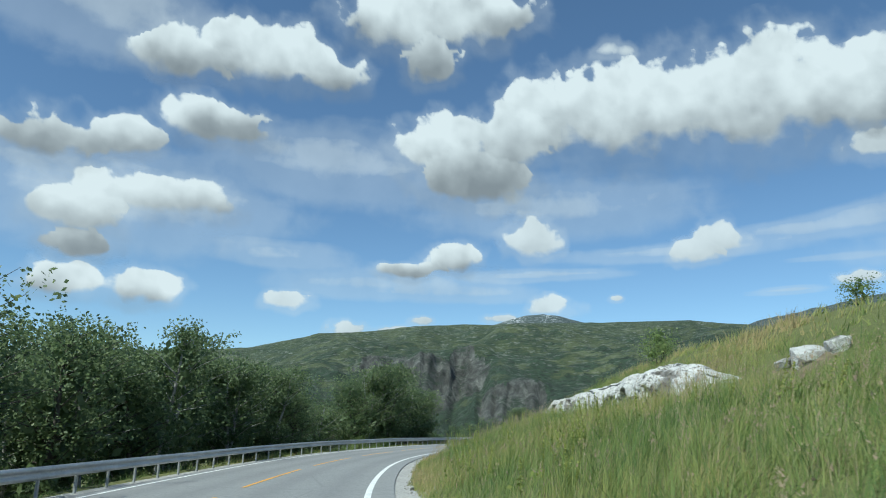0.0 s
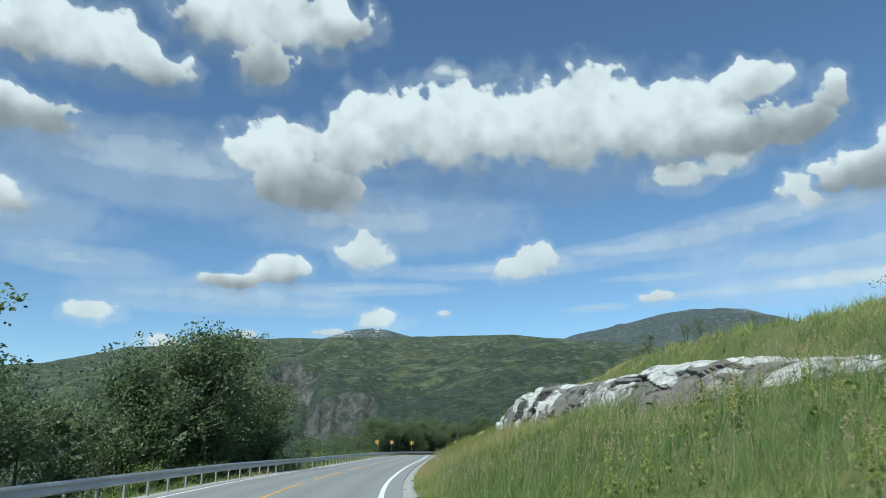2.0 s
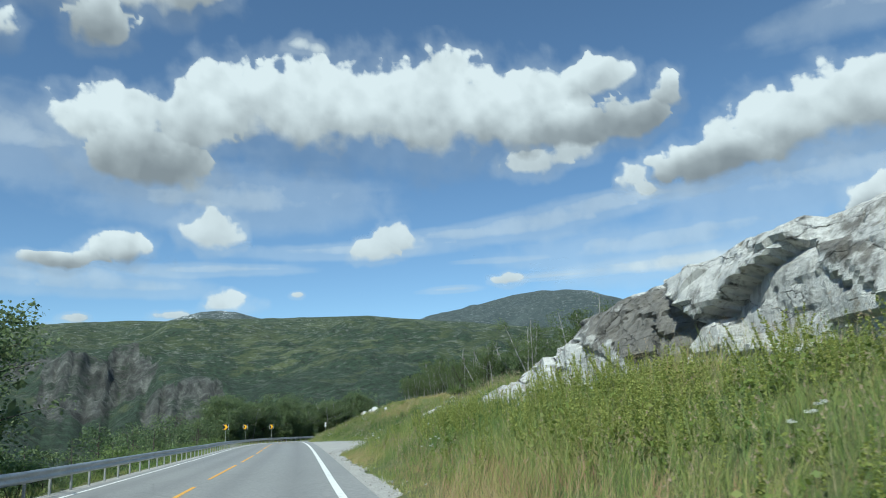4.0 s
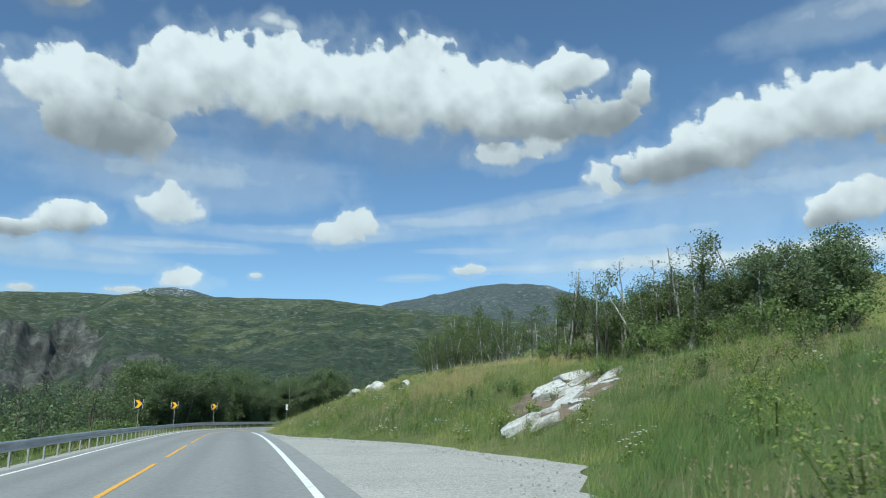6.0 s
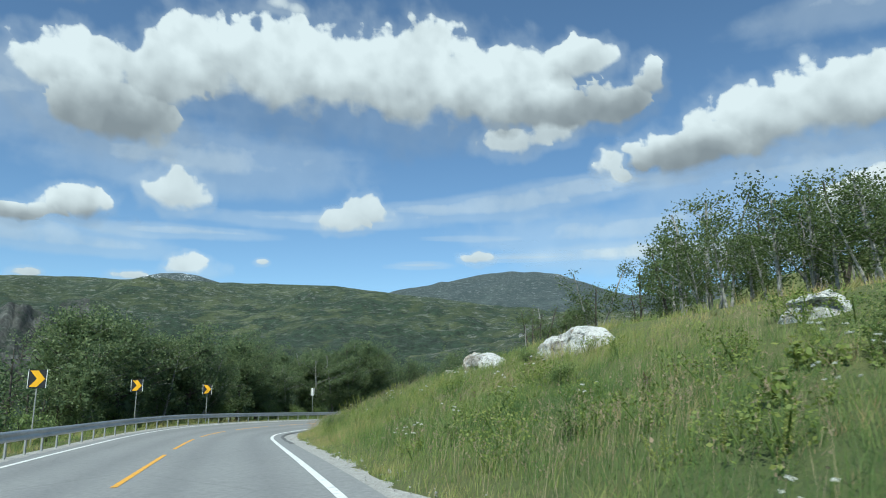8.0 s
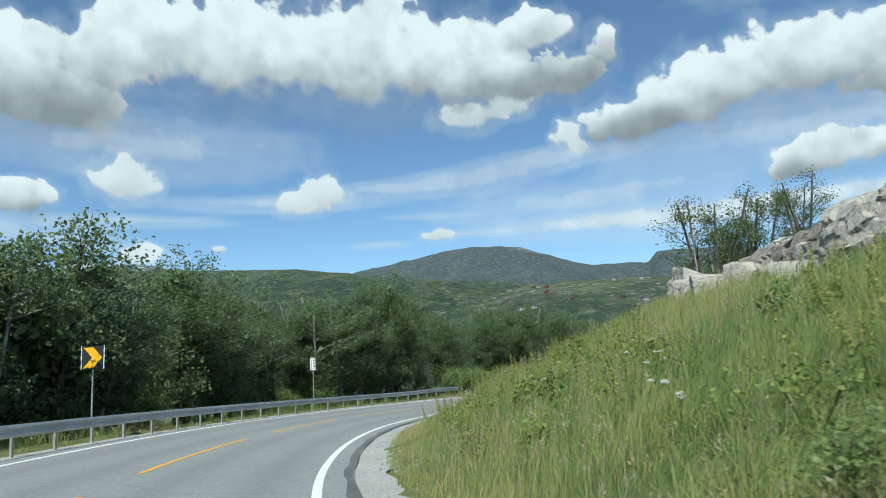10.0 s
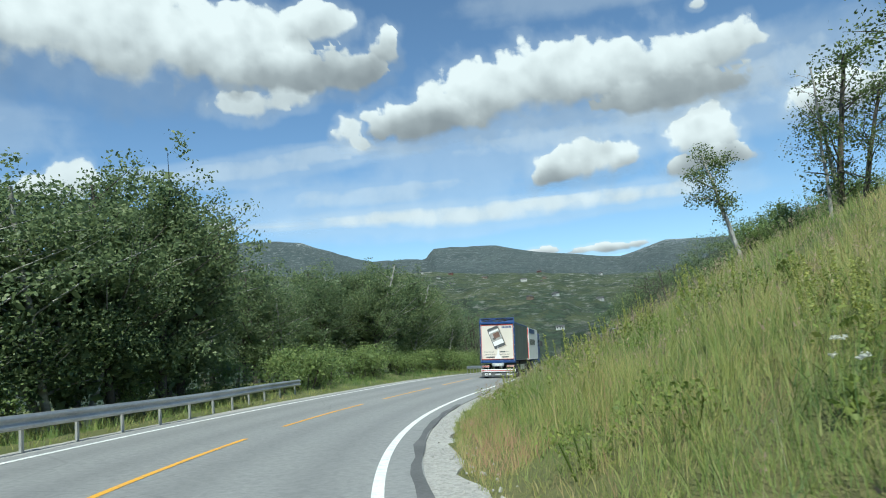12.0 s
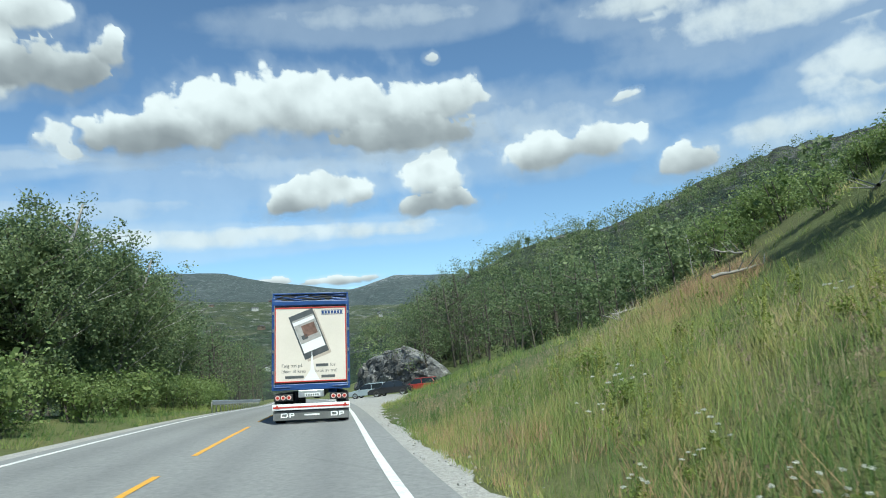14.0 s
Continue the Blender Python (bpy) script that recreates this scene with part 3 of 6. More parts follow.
# ---- distance ----
def ridge(name, origin, az_el, dist, near, mat, label, seed, crag=0.12, cliffs=(), snow=(), lift=-60, back=1.35, res=0.35, steps=46):
    """A mountain side seen from origin: ridge heights by direction (degrees left of +y, degrees up), foot at near metres.
    cliffs: direction, half width, where its brow stands between foot and ridge, depth of the face along the slope, drop in metres."""
    az = np.arange(az_el[0][0], az_el[-1][0] - 0.01, -res)
    el = np.interp(-az, [-a for a, _ in az_el], [e for _, e in az_el])
    rows = np.linspace(0, 1, steps)
    far = near + (dist * back - near) * rows
    A, D = np.meshgrid(np.radians(az), far, indexing="ij")
    ox, oy = origin
    P = np.stack([ox - np.sin(A) * D, oy + np.cos(A) * D], -1).reshape(-1, 2)
    q = np.c_[P, np.zeros(len(P))]
    top = (np.tan(np.radians(el))[:, None] * dist).repeat(len(rows), 1)
    k = (D - near) / (dist - near)
    up = np.where(k < 1, step(k, -0.15, 1.02) ** 1.15, 1 - 0.5 * step(k, 1.0, 2.2))
    n1, n2, n3 = (fbm(q, f / dist, o, seed + d).reshape(D.shape) for f, o, d in ((2.4, 5, 0), (11, 4, 3), (48, 3, 7)))
    mid = np.clip(k * (1 - k) * 4, 0, 1)
    z = lift + (top - lift) * np.clip(up + crag * 1.6 * n1 * mid + crag * 0.75 * n2 * mid + crag * 0.24 * n3 * mid, 0, 1.02) + top * 0.012 * n2 * (k > 0.9)
    bare, white = np.zeros(D.shape), np.zeros(D.shape)
    deg = np.degrees(A)
    rib = fbm(np.c_[deg.ravel() + 0.6 * n2.ravel(), 2.0 * k.ravel(), np.zeros(deg.size)], 1.6, 5, seed + 11).reshape(D.shape)
    for a0, wa, k0, wk, drop in cliffs:
        brow = k0 + 0.06 * n1 + 0.05 * n2 + 0.05 * rib
        across = np.clip(1.25 * np.exp(-((deg - a0) / wa + 0.35 * n2) ** 2) + 0.3 * n1, 0, 1)
        below = step(k, brow - wk * 1.6, brow - wk * 0.4) * (1 - step(k, brow - 0.01, brow + 0.04))
        bare = np.maximum(bare, np.clip(across * below * (1.0 + 0.7 * rib), 0, 1))
        z = z - drop * across * (1 + 0.35 * rib) * step(k, k0 - 3 * wk, k0 - wk) * (1 - step(k, brow - 0.07, brow + 0.03))
    for a0, wa in snow:
        white = np.maximum(white, np.exp(-((deg - a0) / wa) ** 2) * step(k, 0.70, 0.92))
    if near < 100:
        at_s, at_u = to_road(P)
        low = surface(P, at_s, at_u).reshape(D.shape) - 1.2
        z = np.where((at_s < 430).reshape(D.shape), np.minimum(z, low) + np.maximum(z - low, 0) * step(at_u, 26, 44).reshape(D.shape), z)
    V = np.stack([P[:, 0], P[:, 1], z.ravel()], -1)
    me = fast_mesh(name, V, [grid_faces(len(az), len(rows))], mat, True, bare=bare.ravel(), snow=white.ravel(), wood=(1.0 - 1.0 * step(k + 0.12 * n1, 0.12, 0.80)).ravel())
    tagged(new(name, me), label, "mountain", kind="structure")
    return V.reshape(len(az), len(rows), 3), deg, k


NORTH = ((60, 3.0), (40, 3.8), (28, 4.5), (15.7, 5.6), (10.3, 6.8), (5.2, 7.4), (2, 7.8), (-3.9, 8.2), (-6.5, 8.35), (-8.4, 8.4), (-11, 8.35), (-13.9, 8.3), (-20.4, 8.3), (-24.5, 7.8), (-28.4, 7.4), (-34, 6.6), (-42, 5.0), (-52, 3.5), (-60, 2))
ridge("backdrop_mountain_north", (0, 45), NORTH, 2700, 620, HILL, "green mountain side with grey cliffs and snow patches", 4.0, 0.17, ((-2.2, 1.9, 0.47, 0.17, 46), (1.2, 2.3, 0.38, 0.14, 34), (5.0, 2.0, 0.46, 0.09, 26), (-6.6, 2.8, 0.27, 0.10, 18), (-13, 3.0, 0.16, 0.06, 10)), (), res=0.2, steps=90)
PEAK = ((-1, 7.0), (-4, 8.0), (-5.8, 8.6), (-7.2, 8.95), (-8.6, 9.05), (-10, 8.85), (-12, 8.3), (-16, 7.0))
ridge("backdrop_peak", (0, 45), PEAK, 4000, 3000, HAZED_HILL, "bare mountain top greyed by painted haze, with snow patches", 6.0, 0.1, (), ((-6.2, 1.2), (-9.2, 0.6)), res=0.15)
EAST = ((-20, 6.0), (-24.5, 7.4), (-26.9, 8.1), (-31.6, 8.9), (-35.3, 9.4), (-38.2, 9.3), (-39.9, 9.0), (-42.8, 7.9), (-45.4, 7.3), (-50.0, 7.15), (-50.7, 7.95), (-53.9, 8.0), (-56.1, 7.95), (-59.6, 7.0), (-62, 6.6), (-66, 5.9), (-67.8, 6.3), (-69.6, 6.7), (-71.4, 6.5), (-78, 6.2), (-90, 5.5), (-120, 4))
ridge("backdrop_mountain_east", (42, 190), EAST, 4200, 1700, HAZED_HILL, "far bare mountain and plateau in painted haze, with a little snow", 9.0, 0.10, (), ((-40, 0.9), (-69.5, 2.6)))
VALE = ((-25, 4.2), (-32, 5.2), (-40, 6.1), (-46, 6.4), (-52, 6.0), (-58, 5.3), (-64, 4.6), (-70, 4.2), (-80, 4), (-95, 3))
VALE_AT = ridge("backdrop_valley_side", (42, 190), VALE, 1500, 420, VALLEY, "wooded valley side with farm fields", 15.0, 0.14)
HILL_R = ((-62, 0.3), (-68, 1.5), (-72, 3.6), (-76, 5.6), (-80, 7.2), (-85, 8.0), (-90, 9.0), (-96, 10.9), (-101, 12.1), (-108, 12.3), (-118, 11.5), (-135, 9), (-150, 5))
HILL_AT = ridge("backdrop_hill_right", (65, 213), HILL_R, 330, 70, HILL, "wooded hillside with a bare grey rock top", 33.0, 0.10, ((-101, 15, 1.0, 0.16, 5), (-90, 8, 0.99, 0.07, 3)), lift=-6, back=1.2, res=0.5)
REST = ((250, 4), (235, 6), (215, 7), (190, 6), (160, 8), (130, 7), (100, 5), (75, 4), (55, 3))
ridge("backdrop_mountain_south", (20, 100), REST, 2600, 700, HILL, "green mountain side across the valley", 21.0, 0.14, res=1.0)

# ---- clouds: lobes of (direction, height, half width, half height) in degrees ----
SKY_AT = Vector((30, 110, 0))
CLOUDS = {
    "cumulus_upper": ((24.7, 27.8, 3.9, 1.9), (17.4, 29.1, 6.7, 2.8), (11.3, 28.3, 4.0, 1.9), (20.9, 30.4, 1.8, 1.2)),
    "cumulus_overhead": ((4.9, 32.9, 6.9, 2.9), (-2.1, 33.5, 5.8, 2.9), (1.6, 29.6, 3.2, 1.9)),
    "cumulus_west": ((32.9, 19.9, 4.3, 2.3), (27.6, 21.1, 3.2, 1.7), (20.5, 23.4, 5.0, 2.0)),
    "cumulus_low": ((25.4, 16.9, 6.9, 1.9), (30.6, 14.8, 4.1, 1.8), (29.9, 12.4, 2.9, 1.2)),
    "cumulus_horizon": ((30.6, 9.6, 3.2, 1.5), (24.9, 9.8, 3.2, 1.7)),
    "cumulus_great": ((0.2, 23.0, 4.7, 3.0), (-2.6, 20.0, 5.6, 2.6), (-5.6, 23.2, 3.6, 2.6), (-9.0, 25.2, 5.1, 3.8), (-16.4, 24.8, 7.5, 4.6), (-26.6, 24.6, 7.7, 5.0), (-35.2, 23.6, 5.4, 4.2),
                      (-41.8, 26.2, 2.9, 2.0), (-40.9, 22.3, 5.7, 2.0), (-47.3, 24.4, 1.7, 1.7), (-45.6, 22.6, 2.2, 1.4)),
    "cumulus_second": ((-49.2, 18.2, 5.3, 1.9), (-55.2, 19.7, 5.4, 3.2), (-61.7, 20.1, 5.9, 3.4), (-68.9, 19.6, 5.6, 3.1), (-75.1, 20.1, 3.5, 1.9), (-71.5, 17.6, 6.4, 1.6)),
    "puff_hem": ((-36.0, 20.3, 3.0, 1.5), (-39.0, 21.3, 2.6, 1.5)),
    "puff_peak": ((-7.4, 15.1, 2.6, 1.7), (-7.6, 16.2, 1.5, 1.1)),
    "puff_flat": ((-0.4, 13.6, 3.3, 1.5), (3.4, 12.6, 2.6, 0.9)),
    "puff_lone": ((-23.0, 14.7, 2.0, 1.6), (-20.8, 13.5, 2.2, 1.0)),
    "puff_cap": ((-9.0, 9.5, 2.4, 1.0), (-5.2, 8.8, 1.7, 0.5)),
    "puff_ridge": ((2.0, 8.3, 1.1, 0.5), (4.2, 7.5, 2.1, 0.4), (8.5, 7.2, 2.5, 0.9), (13.5, 9.6, 1.9, 1.0)),
    "cumulus_east": ((-63.4, 13.6, 4.7, 2.0), (-60.9, 12.9, 2.9, 1.0)),
    "cumulus_tower": ((-72.9, 14.2, 2.7, 2.2), (-73.1, 12.1, 3.8, 1.1)),
    "cumulus_bank": ((-81.9, 14.8, 4.0, 2.0), (-87.4, 15.2, 3.6, 1.7), (-93.3, 12.6, 3.0, 1.6)),
    "puff_valley": ((-64.3, 6.6, 3.2, 0.5), (-59.0, 6.9, 1.6, 0.5)),
    "puff_bit": ((-73.5, 24.0, 0.9, 0.6),),
    "puff_under": ((-43.6, 18.0, 1.3, 1.3), (-44.6, 17.0, 0.9, 0.7)),
    "puff_grey": ((-32.5, 10.9, 1.5, 0.7),),
    "puff_small": ((-14.5, 10.2, 0.7, 0.4),),
    "puff_scrap": ((-89.7, 18.6, 1.4, 0.6),),
}
THIN = {
    "cumulus_wisp": ((-14.6, 30.6, 1.6, 0.9), (-16.4, 30.2, 1.2, 0.7)),
    "stratus_streak": ((-55.8, 10.3, 17, 1.5), (-46.8, 10.5, 9, 1.1), (-67.8, 10.3, 9, 1.1), (-60, 10.4, 10, 1.2)),
    "cirrus_veil": ((-102.0, 21.7, 10.8, 3.0), (-106.9, 16.6, 5.4, 3.0), (-92.6, 25.0, 7.2, 1.8), (-102.5, 13.3, 8.1, 2.5)),
    "cirrus_band": ((-20, 13.9, 9, 0.7), (-30, 14.9, 9, 0.9), (-42, 16.3, 8, 0.9), (-36, 15.6, 7, 0.8), (-8, 12.3, 7, 0.6)),
    "cirrus_haze": ((28, 16, 12, 4), (10, 21, 10, 3), (-10, 18, 12, 2.5), (30, 30, 8, 4)),
    "cirrus_sheet": ((-62, 15.5, 14, 2.5), (-80, 17, 12, 3.5), (-45, 12.5, 12, 1.6), (-70, 27, 12, 2)),
    "cirrus_low": ((5, 11.5, 9, 1.3), (-2, 10.8, 6, 1.0), (14, 13.4, 6, 0.9)),
    "cirrus_line": ((-31.5, 12.6, 4.0, 0.3), (-27, 10.2, 3, 0.3), (-37, 10.8, 5, 0.4)),
}


def cloud(name, lobes, radius, mat, label, seed, stretch=1.0, pale=0.0):
    L = np.array(lobes)
    a0, a1 = (L[:, 0] - L[:, 2] * 1.5 - 1).min(), (L[:, 0] + L[:, 2] * 1.5 + 1).max()
    e0, e1 = (L[:, 1] - L[:, 3] * 1.7 - 0.6).min(), (L[:, 1] + L[:, 3] * 1.5 + 0.6).max()
    pace = 0.15 if (a1 - a0) < 14 else 0.26
    az, el = np.arange(a0, a1, pace), np.arange(e0, e1, pace)
    A, E = np.meshgrid(az, el, indexing="ij")
    q = np.c_[A.ravel() / stretch, E.ravel(), np.zeros(A.size)]
    n = lambda k, o, sd: fbm(q, k, o, seed + sd).reshape(A.shape)
    wx, wy = n(0.5, 4, 0), n(0.5, 4, 5)
    billow = 1 - 2 * np.abs(n(0.5, 4, 9))
    d, top = np.full(A.shape, -3.0), np.full(A.shape, -9.0)
    thick = np.zeros(A.shape)
    for a, e, wa, we in lobes:
        x = (A - a) / wa + 0.5 * wx * min(1.6, 2 / wa ** 0.5)
        y = (E - e) / we + 0.6 * wy * min(1.5, 1.5 / we ** 0.5)
        y = np.where(y < 0, y * 1.12 - 0.3 * wy, y * 0.9)
        r2 = x * x + y * y
        d = np.logaddexp(d * 5, (1 - r2) * 5) / 5
        thick = thick + np.clip(1 - r2, 0, 1)
        top = np.maximum(top, np.where(r2 < 1.3, y + 0.25 * (1 - x * x), -9))
    d = np.maximum(d, -2) + (0.40 * billow - 0.16)
    edge = np.minimum.reduce([A - a0, a1 - A, E - e0, e1 - E])
    d = d - 2.5 * (1 - step(edge, 0, 0.5))
    span = (L[:, 1] + L[:, 3]).max() - (L[:, 1] - L[:, 3]).min()
    near = np.exp(-((A[..., None] - L[:, 0]) / (L[:, 2] * 1.2)) ** 2) * np.exp(-0.35 * (L[:, 1] - L[:, 3] - (L[:, 1] - L[:, 3]).min())) + 1e-9
    floor_e = (near * (L[:, 1] - L[:, 3])).sum(-1) / near.sum(-1) + 0.5 * wy
    rel = np.clip((E - floor_e) / max(1.2, 0.66 * min(span, 10)), 0, 1)
    # baked cloud brightness: bright towards the top, self-shadowed grey at the base
    body = -0.06 + 0.80 * step(rel, 0.0, 1.0) + 0.08 * np.clip(top, -1, 1) + 0.34 * (n(0.45, 3, 21) + 0.1) + 0.10 * (billow - 0.45) + 0.24 * (1 - np.clip(thick, 0, 1))
    body = body * (1 - pale) + 0.85 * pale
    soft = step(-top, -0.5, 0.7)
    ar, er = np.radians(A), np.radians(E)
    V = np.stack([-np.sin(ar) * np.cos(er), np.cos(ar) * np.cos(er), np.sin(er)], -1).reshape(-1, 3) * radius
    keep = (d.ravel() > -1.1)
    F = grid_faces(*A.shape)
    F = F[keep[F].any(1)]
    used = np.unique(F)
    back = np.zeros(A.size, dtype=np.int64)
    back[used] = np.arange(len(used))
    me = fast_mesh(name, V[used], [back[F]], mat, True, depth=d.ravel()[used], body=body.ravel()[used], soft=soft.ravel()[used])
    ob = new("cloud", me)
    ob.location = SKY_AT
    return tagged(ob, label, "cloud", "clouds in the sky")


for i, (name, lobes) in enumerate(CLOUDS.items()):
    big = max(k[2] for k in lobes) > 3
    cloud(name, lobes, 4300 + 12 * i, CLOUD if big else PUFF_CLOUD, "large white cumulus cloud with a painted grey flat base" if big else "small white puff of cumulus cloud", 3.1 * i, pale=0.0 if big else 0.75)
for i, (name, lobes) in enumerate(THIN.items()):
    cloud(name, lobes, 4750 + 15 * i, VEIL_CLOUD if name in ("cirrus_veil", "stratus_streak", "cumulus_wisp") else THIN_CLOUD, "thin streaky white high cloud", 1.7 * i, 1.5 if name == "cumulus_wisp" else 6.0, 0.9)


# ---- rocks ----
def slabs_of(x, y, size, r):
    """Irregular slabs over a plane: the slab each place belongs to, its distance from the nearest joint, and the slabs' centres."""
    count = max(6, int((x.max() - x.min()) * (y.max() - y.min()) / size ** 2))
    sx, sy = r.uniform(x.min(), x.max(), count), r.uniform(y.min(), y.max(), count)
    own, gap = np.empty(len(x), dtype=np.int64), np.empty(len(x))
    for a in range(0, len(x), 3000):
        d = np.hypot(x[a:a + 3000, None] - sx, y[a:a + 3000, None] - sy)
        two = np.argpartition(d, 1, axis=1)[:, :2]
        near = np.sort(np.take_along_axis(d, two, 1), axis=1)
        own[a:a + 3000] = d.argmin(1)
        gap[a:a + 3000] = near[:, 1] - near[:, 0]
    return own, gap, sx, sy


def outcrop(name, label, s_at, face_u, top_h, depth, seed, pace=0.1, mat=PALE_ROCK, grain=1.0, bleached=0.5, rows=56, stain=None):
    """A jointed rock face along the road: offsets of the foot and heights of the top over the carriageway, by station."""
    st = np.arange(s_at[0], s_at[-1] + 0.01, pace)
    fu, th = (np.interp(st, s_at, k) for k in (face_u, top_h))
    level = on_road(st, fu)[:, 2]
    bh = planted(st, fu)[:, 2] - level - 0.25
    rear = planted(st, fu + depth)[:, 2] - level - 0.5
    th = np.maximum(th, bh + 0.3)
    k = np.linspace(0, 1, rows)
    prof_u = np.interp(k, (0, 0.12, 0.45, 0.62, 0.76, 1), (-0.25, 0.0, 0.16, 0.30, 0.52, 1.0))
    prof_h = np.interp(k, (0, 0.12, 0.45, 0.62, 0.76, 0.88, 1), (-0.35, 0.0, 0.62, 0.86, 0.99, 0.97, 0.62))
    S, K = np.meshgrid(st, k, indexing="ij")
    U = fu[:, None] + depth * prof_u[None]
    Hh = bh[:, None] + (th - bh)[:, None] * prof_h[None]
    Hh = np.where(k[None] > 0.8, Hh + (np.minimum(rear[:, None], Hh) - Hh) * step(k, 0.8, 1.0)[None], Hh)
    g = np.c_[S.ravel(), U.ravel(), Hh.ravel()] / grain
    r = np.random.default_rng(int(seed * 10))
    x = 0.62 * g[:, 0] + 0.42 * g[:, 2] + 0.5 * fbm(g, 0.6, 4, seed)
    y = 1.25 * g[:, 2] - 0.34 * g[:, 0] + 0.55 * g[:, 1] + 0.45 * fbm(g, 0.7, 4, seed + 2)
    out, seams, fresh = np.zeros(len(x)), np.zeros(len(x)), np.zeros(len(x))
    for size, jut, tilt, cleft in ((2.3, 0.20, 0.10, 0.16), (0.8, 0.055, 0.10, 0.07)):
        own, gap, sx, sy = slabs_of(x, y, size, r)
        n, bold = len(sx), size > 2
        lift, tx, ty, tone = np.clip(r.normal(0, jut, n), -1.6 * jut, 1.6 * jut), r.normal(0, tilt, n), r.normal(0, tilt, n), r.uniform(0, 1, n)
        groove = np.exp(-(gap / (0.04 * size)) ** 2) * (r.uniform(0, 1, n) > 0.4)[own]
        out += lift[own] + np.clip(tx[own] * (x - sx[own]) + ty[own] * (y - sy[own]), -jut, jut) - cleft * groove
        seams = np.maximum(seams, groove * (0.9 if bold else 0.55))
        fresh += (tone[own] - 0.5) * (0.8 if bold else 0.35)
    out = grain * (out + 0.34 * fbm(g, 0.22, 3, seed + 5) + 0.13 * fbm(g, 0.9, 5, seed + 9)).reshape(S.shape)
    ends = step(S, s_at[0], s_at[0] + 1.2 * grain) * (1 - step(S, s_at[-1] - 1.2 * grain, s_at[-1]))
    amt = np.clip((th - bh) / (1.6 * grain), 0.3, 1)[:, None] * ends
    U2 = U - out * amt * np.where(K < 0.7, 1, 0.35)
    H2 = Hh + 0.36 * out * amt * step(K, 0.3, 0.6) * (1 - 0.7 * step(K, 0.75, 0.95)) - (1 - ends) * 0.5
    P = on_road(S.ravel(), U2.ravel(), H2.ravel())
    fresh = 1 - bleached + fresh - 0.45 * step(K.ravel(), 0.60, 0.74) + 0.5 * fbm(g, 0.13, 3, seed + 13)
    if stain:
        fresh = fresh + 0.6 * np.exp(-((S.ravel() - stain[0]) / stain[1]) ** 2)
    me = fast_mesh(name, P, [grid_faces(len(st), rows)[:, ::-1]], mat, False, fresh=fresh, joint=seams)
    return tagged(new(name, me), label, "rock")


ROCKS = (
    ("long pale grey blasted rock face with dark cracks", (44, 48, 54, 58, 64, 70, 74, 78, 84, 90, 95, 99), (11.2, 11.0, 10.8, 10.6, 10.6, 10.6, 10.5, 10.4, 10.2, 9.8, 9.6, 9.8), (2.6, 3.0, 3.5, 3.8, 3.95, 4.1, 4.45, 4.7, 4.5, 3.9, 3.0, 2.1), 3.9, 1.0, 1.0, PALE_ROCK, 0.58),
    ("long low pale rock ledge with dark seams in the grassy bank", (16, 18, 21, 24, 27, 30, 33, 36, 40, 44, 46), (11.3, 11.0, 11.0, 11.1, 10.9, 11.0, 11.2, 11.0, 10.9, 11.1, 11.4), (2.6, 3.15, 3.3, 3.25, 3.2, 3.05, 3.2, 3.1, 3.2, 3.1, 2.8), 1.7, 12.0, 0.5, PALE_ROCK, 0.7),
    ("smooth white boulder in the grassy bank", (157.5, 158.5, 160, 162, 163), (12.4, 12.2, 12.2, 12.3, 12.6), (2.9, 3.7, 3.9, 3.5, 2.9), 1.5, 29.0, 0.5, WHITE_ROCK, 0.9),
    ("smooth white boulder in the grassy bank", (166, 168, 170, 172.5), (12.2, 12.0, 12.0, 12.3), (3.0, 3.6, 3.8, 3.0), 1.5, 31.0, 0.5, WHITE_ROCK, 0.9),
    ("small pale stone in the grassy bank", (148.8, 149.4, 150.4, 151.0), (12.6, 12.5, 12.5, 12.7), (2.9, 3.3, 3.3, 2.9), 0.8, 35.0, 0.3, WHITE_ROCK, 0.8),
    ("cracked tan-grey rock ledge along the crest of the bank", (185, 187, 190, 193, 196, 199, 202, 205, 208), (15.6, 15.2, 15.3, 15.8, 16.3, 16.8, 17.2, 17.3, 18.2), (4.6, 5.3, 5.5, 5.2, 5.5, 5.4, 5.6, 5.6, 4.9), 1.8, 44.0, 0.8, TAN_ROCK, 0.35),
    ("weathered pale rock under the birches on the bank", (222, 223.5, 225.5, 227.5, 229), (23.6, 23.2, 23.2, 23.4, 24), (7.8, 9.8, 10.2, 10.0, 8.2), 2.2, 41.0, 0.7, PALE_ROCK, 0.5),
    ("grey rock cutting with pale streaks, painted dark as in tree shade, behind the parking place", (312, 316, 321, 327, 334, 342, 350), (15.0, 13.2, 11.8, 10.4, 9.4, 8.8, 9.4), (2.0, 4.4, 5.8, 5.8, 5.4, 4.6, 2.0), 3.5, 47.0, 1.0, SHADED_ROCK, 0.3),
)
for label, at, face, top, deep, seed, grain, mat, bleached in ROCKS:
    outcrop("rock_outcrop", label, at, face, top, deep, seed, 0.1 if grain < 1.1 and at[0] < 300 else 0.2, mat, grain, bleached, 56 if at[-1] - at[0] > 8 else 34, (66, 9) if at[0] == 44 else None)


